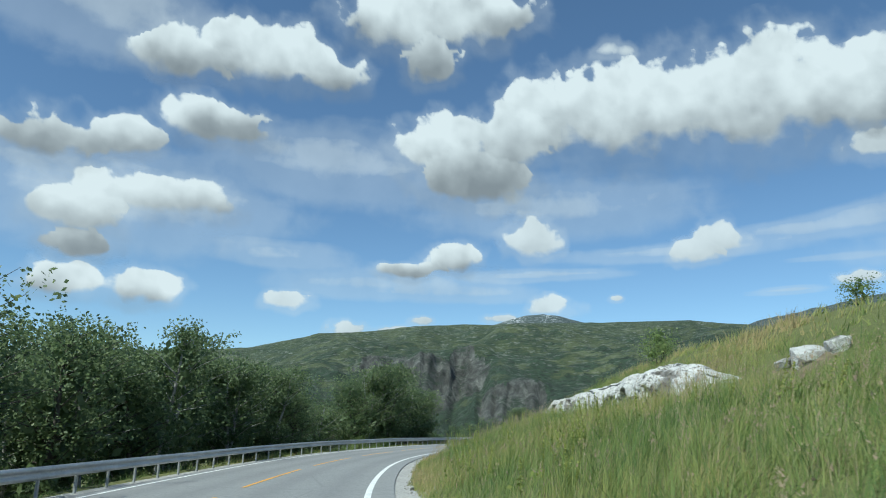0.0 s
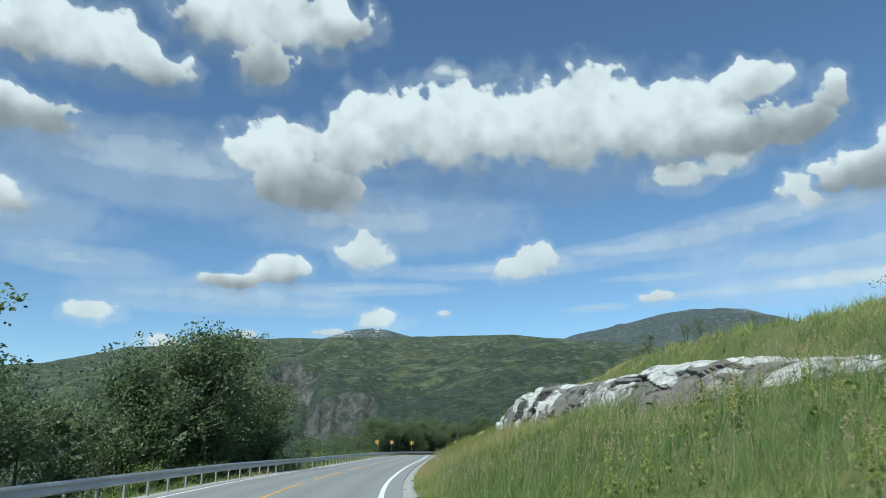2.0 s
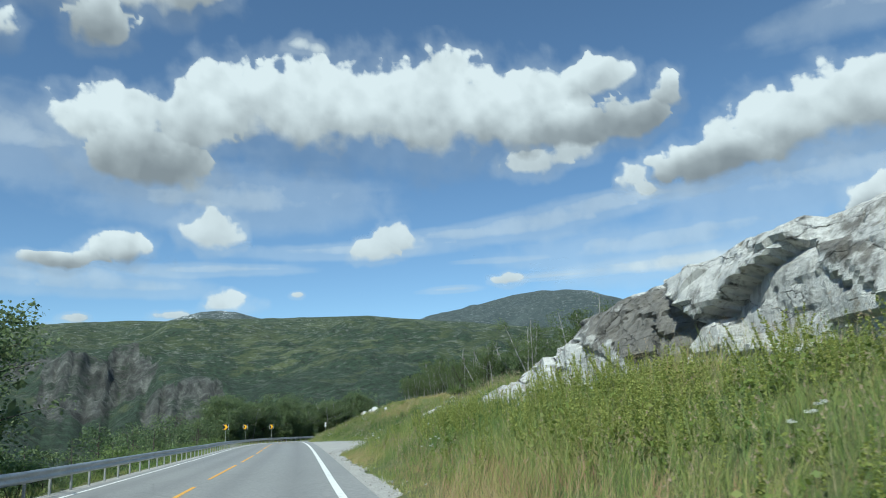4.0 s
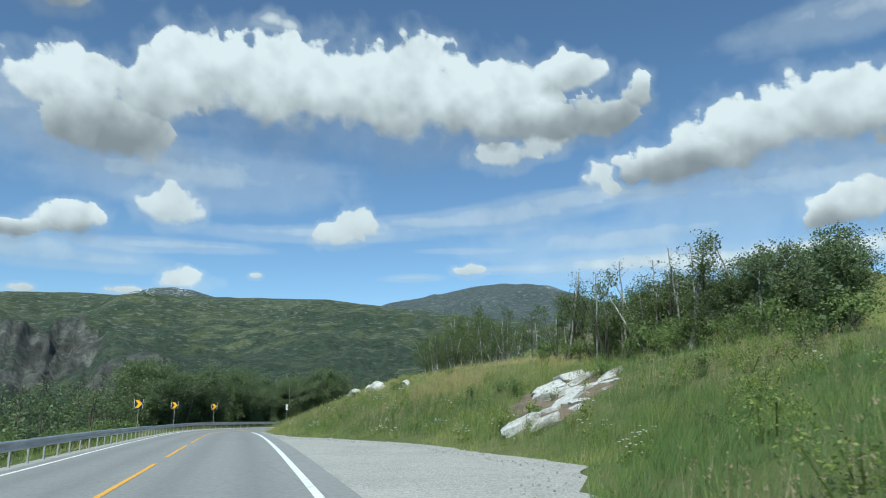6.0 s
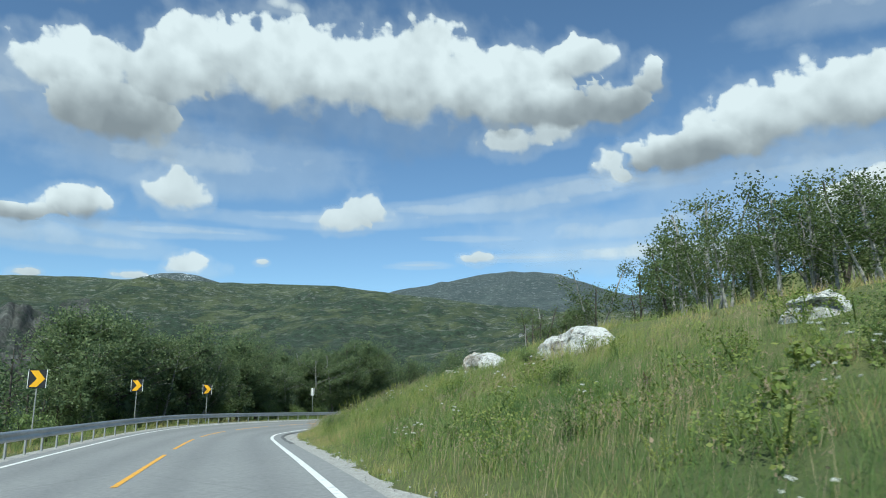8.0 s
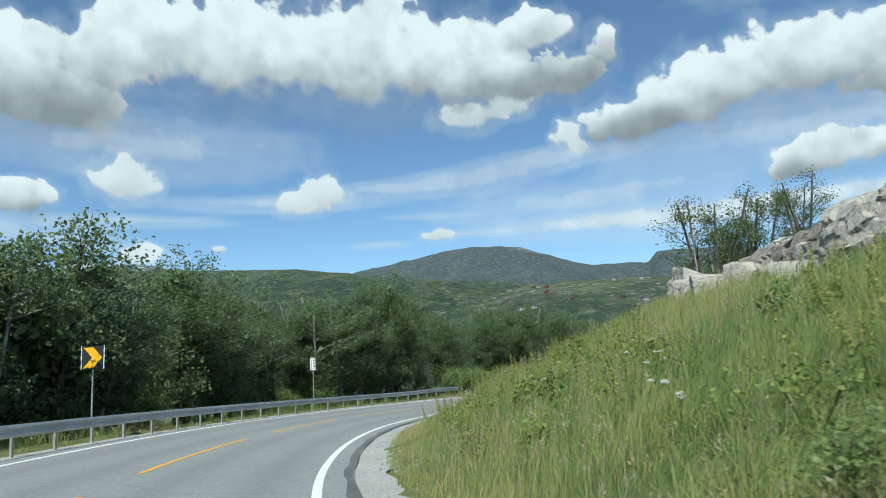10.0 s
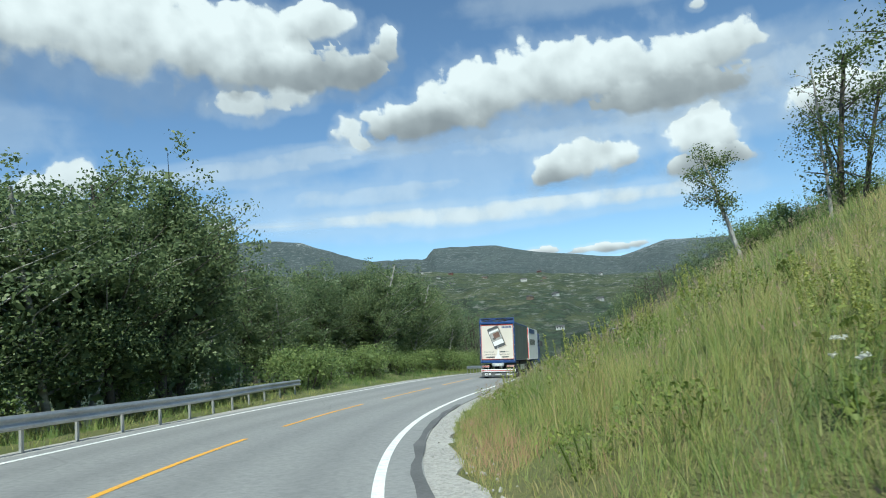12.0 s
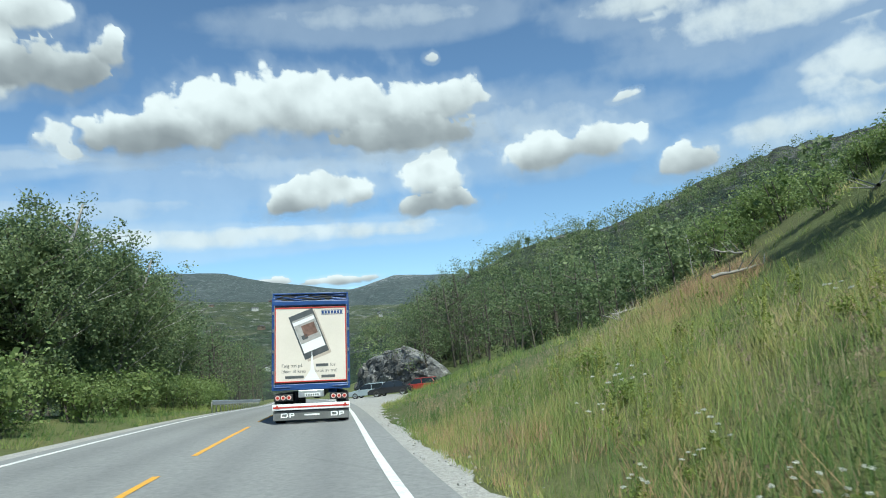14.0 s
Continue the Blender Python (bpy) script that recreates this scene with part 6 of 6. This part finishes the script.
for kind, s, d, size in spots:
    src = WEEDS[kind][int(r.integers(2))]
    p = planted(np.array([s]), np.array([np.interp(s, FOOT_S, FOOT_U) + d]))[0]
    m = pose(*p, r.normal(0, 6), r.normal(0, 6), r.uniform(0, 360)) @ Matrix.Diagonal((size, size, size, 1))
    if src.name in first:
        copy_thing(src, m @ Matrix.Diagonal([1 / v for v in src.scale] + [1]))
    else:
        first.add(src.name)
        src.matrix_world = m

# patches of reddish seeding grass and bare gravel spots on the slope
for k, (s0, s1, d0, d1, n) in enumerate(((248.5, 254, 6.8, 9.6, 8000), (236, 258, 0.1, 1.5, 8000), (214, 224, 0.1, 0.9, 2500), (126, 150, 1.5, 7.0, 9000), (70, 90, 0.2, 1.6, 5000))):
    blades("grass", "reddish seeding grass in a patch of the slope", s0, s1, d0, d1, n, 0.46, 0.012, DRY_GRASS, 400 + k, 0.25, simple=True, patch=1.2)


def stones(name, label, spots, seed):
    """Loose stones lying on the gravel and the foot of the bank."""
    r = np.random.default_rng(seed)
    V, F, k = [], [], 0
    bm = bmesh.new()
    bmesh.ops.create_icosphere(bm, subdivisions=1, radius=1.0)
    base = np.array([v.co for v in bm.verts])
    tri = np.array([[v.index for v in f.verts] for f in bm.faces])
    bm.free()
    for s0, s1, n, u_of in spots:
        s = r.uniform(s0, s1, n)
        u = u_of(s) + r.normal(0, 0.28, n)
        p = np.where((u < np.interp(s, FOOT_S, FOOT_U))[:, None], on_road(s, u, -0.02), planted(s, u))
        for q in p:
            size = 0.016 * r.lognormal(0, 0.5)
            V.append(q + (base * r.uniform(0.75, 1.25, (len(base), 1)) * r.uniform(0.6, 1.2, 3)) * size)
            F.append(tri + k)
            k += len(base)
    tagged(new(name, fast_mesh(name, np.concatenate(V), [np.concatenate(F)], GRAVEL, False)), label, "stones", kind="stuff")


foot_of = lambda s: np.interp(s, FOOT_S, FOOT_U)
stones("loose_stones", "loose grey stones along the gravel shoulder", ((5, 105, 900, lambda s: foot_of(s) - 0.1), (105, 145, 900, lambda s: foot_of(s) - 0.9), (145, 262, 1500, lambda s: foot_of(s) + 0.05)), 12)


# ---- lorry with trailer, standing in its lane ----
BLUE_PAINT = plain("blue_paint", (0.015, 0.045, 0.16), (0.022, 0.065, 0.21), 0.35, 0, 1.0, 25, 0.03)
CREAM_SHEET = plain("cream_tarpaulin", (0.57, 0.515, 0.45), (0.66, 0.60, 0.53), 0.5, 0, 0.5, 30, 0.05)
WHITE_PAINT = plain("white_paint", (0.68, 0.69, 0.70), (0.76, 0.76, 0.76), 0.4, 0, 0.8, 25, 0.03)
RED_PAINT = plain("red_trim", (0.36, 0.03, 0.025), (0.45, 0.045, 0.035), 0.4, 0, 1.0, 25, 0.03)
PRINT_DARK = plain("printed_dark", (0.045, 0.05, 0.055), (0.10, 0.105, 0.105), 0.4, 0, 0.7, 6, 0.03)
PRINT_SIDE = plain("printed_side", (0.035, 0.05, 0.055), (0.13, 0.16, 0.16), 0.35, 0, 0.45, 1.6, 0.02)
PRINT_GREY = plain("printed_grey", (0.26, 0.25, 0.24), (0.40, 0.38, 0.36), 0.45, 0, 2.0, 9, 0.02)
PRINT_TAN = plain("printed_tan", (0.36, 0.30, 0.25), (0.46, 0.40, 0.34), 0.5, 0, 1.5, 9, 0.02)
FLAP_GREY = plain("grey_rubber", (0.085, 0.088, 0.088), (0.15, 0.155, 0.155), 0.7, 0, 1.5, 20, 0.1)
PRINT_BROWN = plain("printed_brown", (0.10, 0.055, 0.04), (0.22, 0.13, 0.10), 0.45, 0, 2.0, 9, 0.02)
RUBBER = plain("black_rubber", (0.012, 0.012, 0.012), (0.03, 0.03, 0.03), 0.8, 0, 2, 30, 0.2)
CHASSIS = plain("dark_chassis", (0.015, 0.015, 0.017), (0.04, 0.04, 0.042), 0.6, 0.2, 1.5, 20, 0.1)
ALLOY = plain("worn_alloy", (0.42, 0.43, 0.44), (0.58, 0.58, 0.58), 0.35, 0.85, 2, 20, 0.06)
TAIL_RED = plain("red_lamp_glass", (0.30, 0.02, 0.015), (0.42, 0.05, 0.04), 0.2, 0, 3, 20, 0.02)
LAMP_PALE = plain("pale_lamp_glass", (0.55, 0.42, 0.38), (0.66, 0.52, 0.48), 0.2, 0, 3, 20, 0.02)
GLASS = plain("dark_car_glass", (0.012, 0.015, 0.018), (0.02, 0.024, 0.028), 0.06, 0, 1, 20, 0.0)


def box_part(name, mat, parent, size, at, bevel=0.0, label=""):
    return part(name, box_bm(*size, at, bevel), mat, parent, label)


def flat_print(name, mat, parent, outline, y, depth=0.004, label=""):
    """A printed shape lying on a rear panel: outline in x and z, just proud of y."""
    bm = bmesh.new()
    f = bm.faces.new([bm.verts.new((x, y, z)) for x, z in outline])
    got = bmesh.ops.extrude_face_region(bm, geom=[f])
    bmesh.ops.translate(bm, verts=[v for v in got["geom"] if isinstance(v, bmesh.types.BMVert)], vec=(0, -depth, 0))
    bmesh.ops.recalc_face_normals(bm, faces=bm.faces)
    return part(name, bm, mat, parent, label)


def lettering(text, size, at, mat, parent, align="LEFT"):
    cu = bpy.data.curves.new("lettering", "FONT")
    cu.body, cu.size, cu.extrude, cu.align_x = text, size, 0.002, align
    tmp = new("lettering", cu)
    bpy.context.view_layer.update()
    me = bpy.data.meshes.new_from_object(tmp)
    bpy.data.objects.remove(tmp)
    me.transform(pose(*at, 90, 0, 0))
    return part("lettering", me, mat, parent)


def wheel(parent, x, y, r=0.5, w=0.36):
    bm = bmesh.new()
    prof = ((-w / 2, r * 0.62), (-w / 2, r * 0.94), (-w / 2 + 0.04, r), (w / 2 - 0.04, r), (w / 2, r * 0.94), (w / 2, r * 0.62))
    rings = []
    for a in range(22):
        t = 2 * math.pi * a / 22
        rings.append([bm.verts.new((x + px, y + math.sin(t) * pr, r + math.cos(t) * pr)) for px, pr in prof])
    for a in range(22):
        for k in range(len(prof)):
            bm.faces.new((rings[a][k], rings[a][(k + 1) % 6], rings[(a + 1) % 22][(k + 1) % 6], rings[(a + 1) % 22][k]))
    bmesh.ops.recalc_face_normals(bm, faces=bm.faces)
    wh = part("wheel", bm, RUBBER, parent)
    part("rim", rod_bm((x - w * 0.40, y, r), (x + w * 0.40, y, r), r * 0.62, 18), ALLOY, wh, "grey alloy rim")
    part("hub", rod_bm((x - w * 0.5, y, r), (x + w * 0.5, y, r), r * 0.2, 10), CHASSIS, wh)


def turn_box(cx, cz, w, h, deg):
    c, s = math.cos(radians(deg)), math.sin(radians(deg))
    return [(cx + x * c - z * s, cz + x * s + z * c) for x, z in ((-w / 2, -h / 2), (w / 2, -h / 2), (w / 2, h / 2), (-w / 2, h / 2))]


def lorry(m):
    ob = empty("lorry_trailer", m, "large lorry trailer with cream rear panel and blue frame", "trailer")
    hw, L = 1.30, 8.6
    box_part("body", PRINT_SIDE, ob, (2 * hw - 0.05, L - 0.1, 2.62), (0, L / 2 + 0.05, 2.62), 0.02, "dark picture-printed side panels")
    box_part("roof", BLUE_PAINT, ob, (2 * hw - 0.03, L, 0.14), (0, L / 2 + 0.03, 4.0), 0.03)
    box_part("rear_panel", CREAM_SHEET, ob, (2.36, 0.05, 2.52), (0, 0.0, 2.62), 0.01, "cream printed tarpaulin panel")
    for x in (-1.19, 1.19):
        box_part("border", RED_PAINT, ob, (0.045, 0.03, 2.52), (x, -0.03, 2.62), 0.004)
    for z in (1.375, 3.865):
        box_part("border", RED_PAINT, ob, (2.335, 0.03, 0.04), (0, -0.03, z), 0.004)
    for x in (-1.26, 1.26):
        box_part("corner_post", BLUE_PAINT, ob, (0.09, 0.10, 2.95), (x, 0.02, 2.75), 0.015)
        for z in (1.7, 2.4, 3.1, 3.7):
            part("hinge", rod_bm((x, -0.05, z - 0.05), (x, -0.05, z + 0.05), 0.022, 8), ALLOY, ob)
        part("lock_rod", rod_bm((x * 0.965, -0.05, 1.2), (x * 0.965, -0.05, 3.95), 0.016, 8), ALLOY, ob)
    box_part("top_beam", BLUE_PAINT, ob, (2.6, 0.12, 0.16), (0, 0.02, 4.03), 0.02)
    box_part("bottom_beam", BLUE_PAINT, ob, (2.6, 0.16, 0.20), (0, 0.02, 1.20), 0.02)
    for x in (-0.95, 0.95):
        part("catch", rod_bm((x - 0.26, -0.08, 1.20), (x + 0.26, -0.08, 1.20), 0.02, 8), BLUE_PAINT, ob)
    rr = random.Random(5)
    for k in range(7):
        z = 4.10 + 0.035 * k
        pts = [(-1.28 + 2.56 * i / 12, 0.05 + rr.uniform(-0.05, 0.05), z + rr.uniform(-0.035, 0.035)) for i in range(13)]
        V, F = tube(np.array(pts), np.full(13, 0.035), 6)
        part("folded_tarpaulin", fast_mesh("folded_tarpaulin", V, [F], BLUE_PAINT if k % 2 else RUBBER, True), RUBBER, ob, "gathered dark roof tarpaulin")
    box_part("roof_rail", BLUE_PAINT, ob, (2.56, 0.05, 0.05), (0, 0.0, 4.36), 0.01)
    for x in (-1.25, 1.25):
        box_part("roof_post", BLUE_PAINT, ob, (0.06, 0.08, 0.30), (x, 0.02, 4.23), 0.01)
    # printed picture of a phone and the words below it
    flat_print("printed_shadow", PRINT_TAN, ob, turn_box(0.02, 2.90, 0.84, 1.56, 21), -0.0252, 0.001)
    flat_print("printed_phone", PRINT_DARK, ob, turn_box(-0.07, 2.97, 0.86, 1.56, 21), -0.0265, label="printed black telephone")
    flat_print("printed_screen", WHITE_PAINT, ob, turn_box(-0.07, 2.97, 0.76, 1.14, 21), -0.032)
    flat_print("printed_scene", PRINT_GREY, ob, turn_box(-0.10, 3.05, 0.74, 0.66, 21), -0.037)
    flat_print("printed_house", PRINT_BROWN, ob, turn_box(-0.05, 3.12, 0.46, 0.40, 21), -0.042)
    flat_print("printed_chair", PRINT_DARK, ob, turn_box(-0.20, 2.86, 0.20, 0.15, 21), -0.042)
    flat_print("printed_bar", PRINT_GREY, ob, turn_box(-0.27, 3.50, 0.74, 0.06, 21), -0.037)
    flat_print("pointer", WHITE_PAINT, ob, ((-0.26, 1.40), (0.30, 1.40), (0.10, 1.75), (0.03, 2.42), (-0.02, 1.75)), -0.034, label="white printed pointer")
    flat_print("printed_mark", BLUE_PAINT, ob, rect(0.36, 3.62, 1.10, 3.635), -0.030)
    flat_print("printed_mark", BLUE_PAINT, ob, rect(0.36, 3.76, 1.10, 3.775), -0.030)
    for k in range(7):
        flat_print("printed_mark", BLUE_PAINT, ob, rect(0.37 + 0.105 * k, 3.65, 0.44 + 0.105 * k, 3.745), -0.030)
    lettering("Følg oss på", 0.155, (-0.98, -0.028, 1.86), PRINT_DARK, ob)
    flat_print("printed_bars", PRINT_DARK, ob, rect(0.16, 1.86, 0.58, 1.95), -0.030)
    lettering("for", 0.155, (0.64, -0.028, 1.86), PRINT_DARK, ob)
    lettering("ideer til krea", 0.155, (-0.98, -0.028, 1.67), PRINT_DARK, ob)
    lettering("bruk av tre!", 0.155, (0.14, -0.028, 1.67), PRINT_DARK, ob)
    flat_print("printed_bars", PRINT_DARK, ob, rect(-0.86, 1.48, -0.24, 1.57), -0.030)
    flat_print("printed_bars", PRINT_DARK, ob, rect(0.34, 1.48, 0.80, 1.57), -0.030)
    # lamps, plate, underrun bar and spray flap
    box_part("frame", CHASSIS, ob, (0.9, L - 0.6, 0.26), (0, L / 2 + 0.25, 0.98), 0.02)
    for x in (-0.92, 0.92):
        box_part("lamp_board", CHASSIS, ob, (0.62, 0.10, 0.22), (x, 0.02, 0.86), 0.015)
        for k in (-1, 0, 1):
            lamp = part("tail_lamp", rod_bm((x + 0.185 * k, -0.035, 0.86), (x + 0.185 * k, -0.06, 0.86), 0.078, 16), LAMP_PALE, ob, "round rear lamp")
            part("lens", rod_bm((x + 0.185 * k, -0.06, 0.86), (x + 0.185 * k, -0.072, 0.86), 0.048, 14), TAIL_RED, lamp)
    box_part("plate_board", ALLOY, ob, (0.86, 0.05, 0.25), (0, -0.02, 0.97), 0.03)
    box_part("number_plate", WHITE_PAINT, ob, (0.52, 0.02, 0.11), (0.04, -0.055, 0.93), 0.006)
    for k in range(6):
        box_part("plate_bar", PRINT_DARK, ob, (0.045, 0.008, 0.06), (-0.15 + 0.075 * k, -0.069, 0.93))
    box_part("underrun_bar", WHITE_PAINT, ob, (2.56, 0.12, 0.20), (0, -0.02, 0.55), 0.02, "white bumper bar with red stripe")
    box_part("stripe", RED_PAINT, ob, (2.5, 0.012, 0.05), (0, -0.086, 0.545), 0.003)
    for x in (-1.12, 1.12):
        bm = bmesh.new()
        bmesh.ops.create_cone(bm, cap_ends=True, segments=3, radius1=0.09, radius2=0.09, depth=0.012, matrix=Matrix.Translation((x, -0.096, 0.56)) @ pose(0, 0, 0, 90, 0, 0))
        part("reflector", bm, TAIL_RED, ob)
    box_part("spray_flap", FLAP_GREY, ob, (2.5, 0.03, 0.30), (0, 0.02, 0.27), 0.006, "grey rubber spray flap")
    for x in (-0.98, 0.66):
        box_part("flap_mark", WHITE_PAINT, ob, (0.045, 0.008, 0.15), (x, -0.001, 0.28))
        box_part("flap_mark", WHITE_PAINT, ob, (0.16, 0.008, 0.035), (x + 0.10, -0.001, 0.335))
        box_part("flap_mark", WHITE_PAINT, ob, (0.16, 0.008, 0.035), (x + 0.10, -0.001, 0.225))
        box_part("flap_mark", WHITE_PAINT, ob, (0.045, 0.008, 0.10), (x + 0.19, -0.001, 0.28))
        box_part("flap_mark", WHITE_PAINT, ob, (0.045, 0.008, 0.15), (x + 0.28, -0.001, 0.28))
        box_part("flap_mark", WHITE_PAINT, ob, (0.12, 0.008, 0.035), (x + 0.36, -0.001, 0.335))
        box_part("flap_mark", WHITE_PAINT, ob, (0.12, 0.008, 0.035), (x + 0.36, -0.001, 0.27))
        box_part("flap_mark", WHITE_PAINT, ob, (0.04, 0.008, 0.03), (x + 0.40, -0.001, 0.3025))
    box_part("flap_mark", WHITE_PAINT, ob, (0.5, 0.008, 0.05), (0.02, -0.001, 0.28))
    for x in (-1.08, 1.08):
        for y in (1.1, 2.4, 6.6):
            wheel(ob, x, y)
        box_part("side_guard", ALLOY, ob, (0.04, 2.4, 0.42), (x * 1.15, 4.5, 0.72), 0.02)
    box_part("drawbar", CHASSIS, ob, (0.25, 2.2, 0.16), (0, L + 0.6, 0.75), 0.02)
    # the pulling lorry
    tr = empty("lorry", m @ Matrix.Translation((0, L + 1.0, 0)), "blue lorry with a white box body pulling the trailer", "lorry")
    box_part("body", WHITE_PAINT, tr, (2.55, 7.6, 2.75), (0, 3.8, 2.6), 0.03, "white box body")
    box_part("frame", CHASSIS, tr, (0.9, 9.6, 0.26), (0, 4.8, 0.98), 0.02)
    for x in (-1.285, 1.285):
        box_part("blue_band", BLUE_PAINT, tr, (0.012, 4.6, 0.42), (x, 2.6, 3.72), 0.003)
        for k in range(7):
            box_part("side_mark", PRINT_DARK, tr, (0.012, 0.42, 0.5), (x, 1.0 + 0.6 * k, 2.75), 0.003)
        for y in (1.3, 2.6, 8.6):
            wheel(tr, x * 0.84, y)
        box_part("side_guard", ALLOY, tr, (0.04, 2.8, 0.42), (x * 0.96, 5.3, 0.72), 0.02)
    for x in (-1.2, 1.2):
        box_part("border", RED_PAINT, tr, (0.06, 0.03, 2.7), (x, -0.01, 2.6), 0.004)
    bm = box_bm(2.5, 2.3, 2.9, (0, 9.0, 2.25), 0.12)
    part("cab", bm, BLUE_PAINT, tr, "dark blue driver's cab")
    box_part("windscreen", GLASS, tr, (2.2, 0.06, 0.9), (0, 10.14, 2.75), 0.02)
    for x in (-1.24, 1.24):
        box_part("side_window", GLASS, tr, (0.05, 0.9, 0.7), (x, 9.3, 2.75), 0.02)
        mir = box_part("mirror", CHASSIS, tr, (0.22, 0.14, 0.55), (x * 1.16, 9.9, 2.7), 0.04)
        part("mirror_arm", rod_bm((x, 9.9, 2.9), (x * 1.16, 9.9, 2.9), 0.02, 8), CHASSIS, mir)
    return ob


S_REAR, LANE = 257.7, 1.98
a, b = on_road(S_REAR + 1.5, LANE), on_road(S_REAR + 7.5, LANE)
head = math.degrees(math.atan2(-(b[0] - a[0]), b[1] - a[1]))
fall = math.degrees(math.atan2(b[2] - a[2], math.hypot(b[0] - a[0], b[1] - a[1])))
p = on_road(S_REAR, LANE, 0.006)
lorry(Matrix.Translation(p) @ pose(0, 0, 0, 0, 0, head) @ pose(0, 0, 0, fall, 0, 0) @ pose(0, 0, 0, 0, math.degrees(np.interp(S_REAR + 4, STATION, R_CROSS)), 0))


# ---- parked cars ----
def car(label, m, paint, length=4.6, tall=1.48, estate=True):
    ob = empty("parked_car", m, label, "car", "cars at the parking place")
    L, w = length, 1.82
    low = ((-0.5, 0.32), (-0.5, 0.62), (-0.485, 0.86), (-0.30, 0.93), (0.20, 0.95), (0.44, 0.80), (0.50, 0.62), (0.495, 0.30))
    back = -0.47 if estate else -0.33
    cabin = ((back, 0.92), (back + 0.05, tall - 0.06), (back + 0.12, tall), (0.02, tall), (0.08, tall - 0.03), (0.23, 0.94))
    for name, prof, half, inset, mat in (("body", low, w / 2, 0.06, paint), ("cabin", cabin, w / 2 - 0.08, 0.13, GLASS)):
        bm = bmesh.new()
        rows = []
        for x, sc in ((-half, 0.0), (-half + inset * 0.4, 1.0), (half - inset * 0.4, 1.0), (half, 0.0)):
            rows.append([bm.verts.new((x * (1 if z < 1.0 else 0.86), y * L * (1 if sc else 0.985), z - (0.0 if sc else 0.03 * (z > 0.5)))) for y, z in prof])
        for r0, r1 in zip(rows, rows[1:]):
            for k in range(len(prof)):
                bm.faces.new((r0[k], r0[(k + 1) % len(prof)], r1[(k + 1) % len(prof)], r1[k]))
        bm.faces.new(rows[0][::-1])
        bm.faces.new(rows[-1])
        bmesh.ops.recalc_face_normals(bm, faces=bm.faces)
        bmesh.ops.bevel(bm, geom=bm.edges[:], offset=0.02, segments=1, affect="EDGES")
        part(name, bm, mat, ob)
    box_part("roof", paint, ob, (1.42, L * (0.46 if estate else 0.34), 0.05), (0, L * (-0.18 if estate else -0.1), tall + 0.005), 0.02)
    for x in (-0.70, 0.70):
        for y0, y1 in ((back * L + 0.1, -0.33 * L), (-0.12 * L, -0.10 * L)):
            part("pillar", rod_bm((x * 1.16, y0, 0.93), (x * 1.0, (y0 + y1) / 2, tall), 0.035, 6), paint, ob)
        box_part("headlamp", LAMP_PALE, ob, (0.34, 0.10, 0.14), (x * 0.95, 0.475 * L, 0.70), 0.03)
        box_part("tail_lamp", TAIL_RED, ob, (0.22, 0.08, 0.22), (x * 1.05, -0.488 * L, 0.78), 0.03)
        for y in (-0.29 * L, 0.30 * L):
            wheel(ob, x * 1.16, y, 0.33, 0.22)
        box_part("mirror", paint, ob, (0.18, 0.10, 0.12), (x * 1.38, 0.17 * L, 0.98), 0.03)
    return ob


SILVER = plain("silver_car_paint", (0.24, 0.29, 0.32), (0.29, 0.34, 0.37), 0.3, 0.0, 0.5, 30, 0.01)
BLACK_CAR = plain("black_car_paint", (0.014, 0.015, 0.018), (0.022, 0.023, 0.027), 0.22, 0.1, 0.5, 30, 0.01)
RED_CAR = plain("red_car_paint", (0.30, 0.03, 0.025), (0.36, 0.045, 0.035), 0.28, 0.1, 0.5, 30, 0.01)
for label, s, u, turn, paint, estate in (("silver-grey estate car parked on the gravel", 310.0, 7.6, 62, SILVER, True), ("black car parked on the gravel", 306.0, 9.4, 75, BLACK_CAR, False), ("red car parked at the edge of the gravel", 311.5, 13.4, 60, RED_CAR, True)):
    p = on_road(s, u, -0.03)
    car(label, Matrix.Translation(p) @ pose(0, 0, 0, 0, 0, math.degrees(np.interp(s, STATION, R_HEAD)) + turn), paint, 4.6, 1.48, estate)
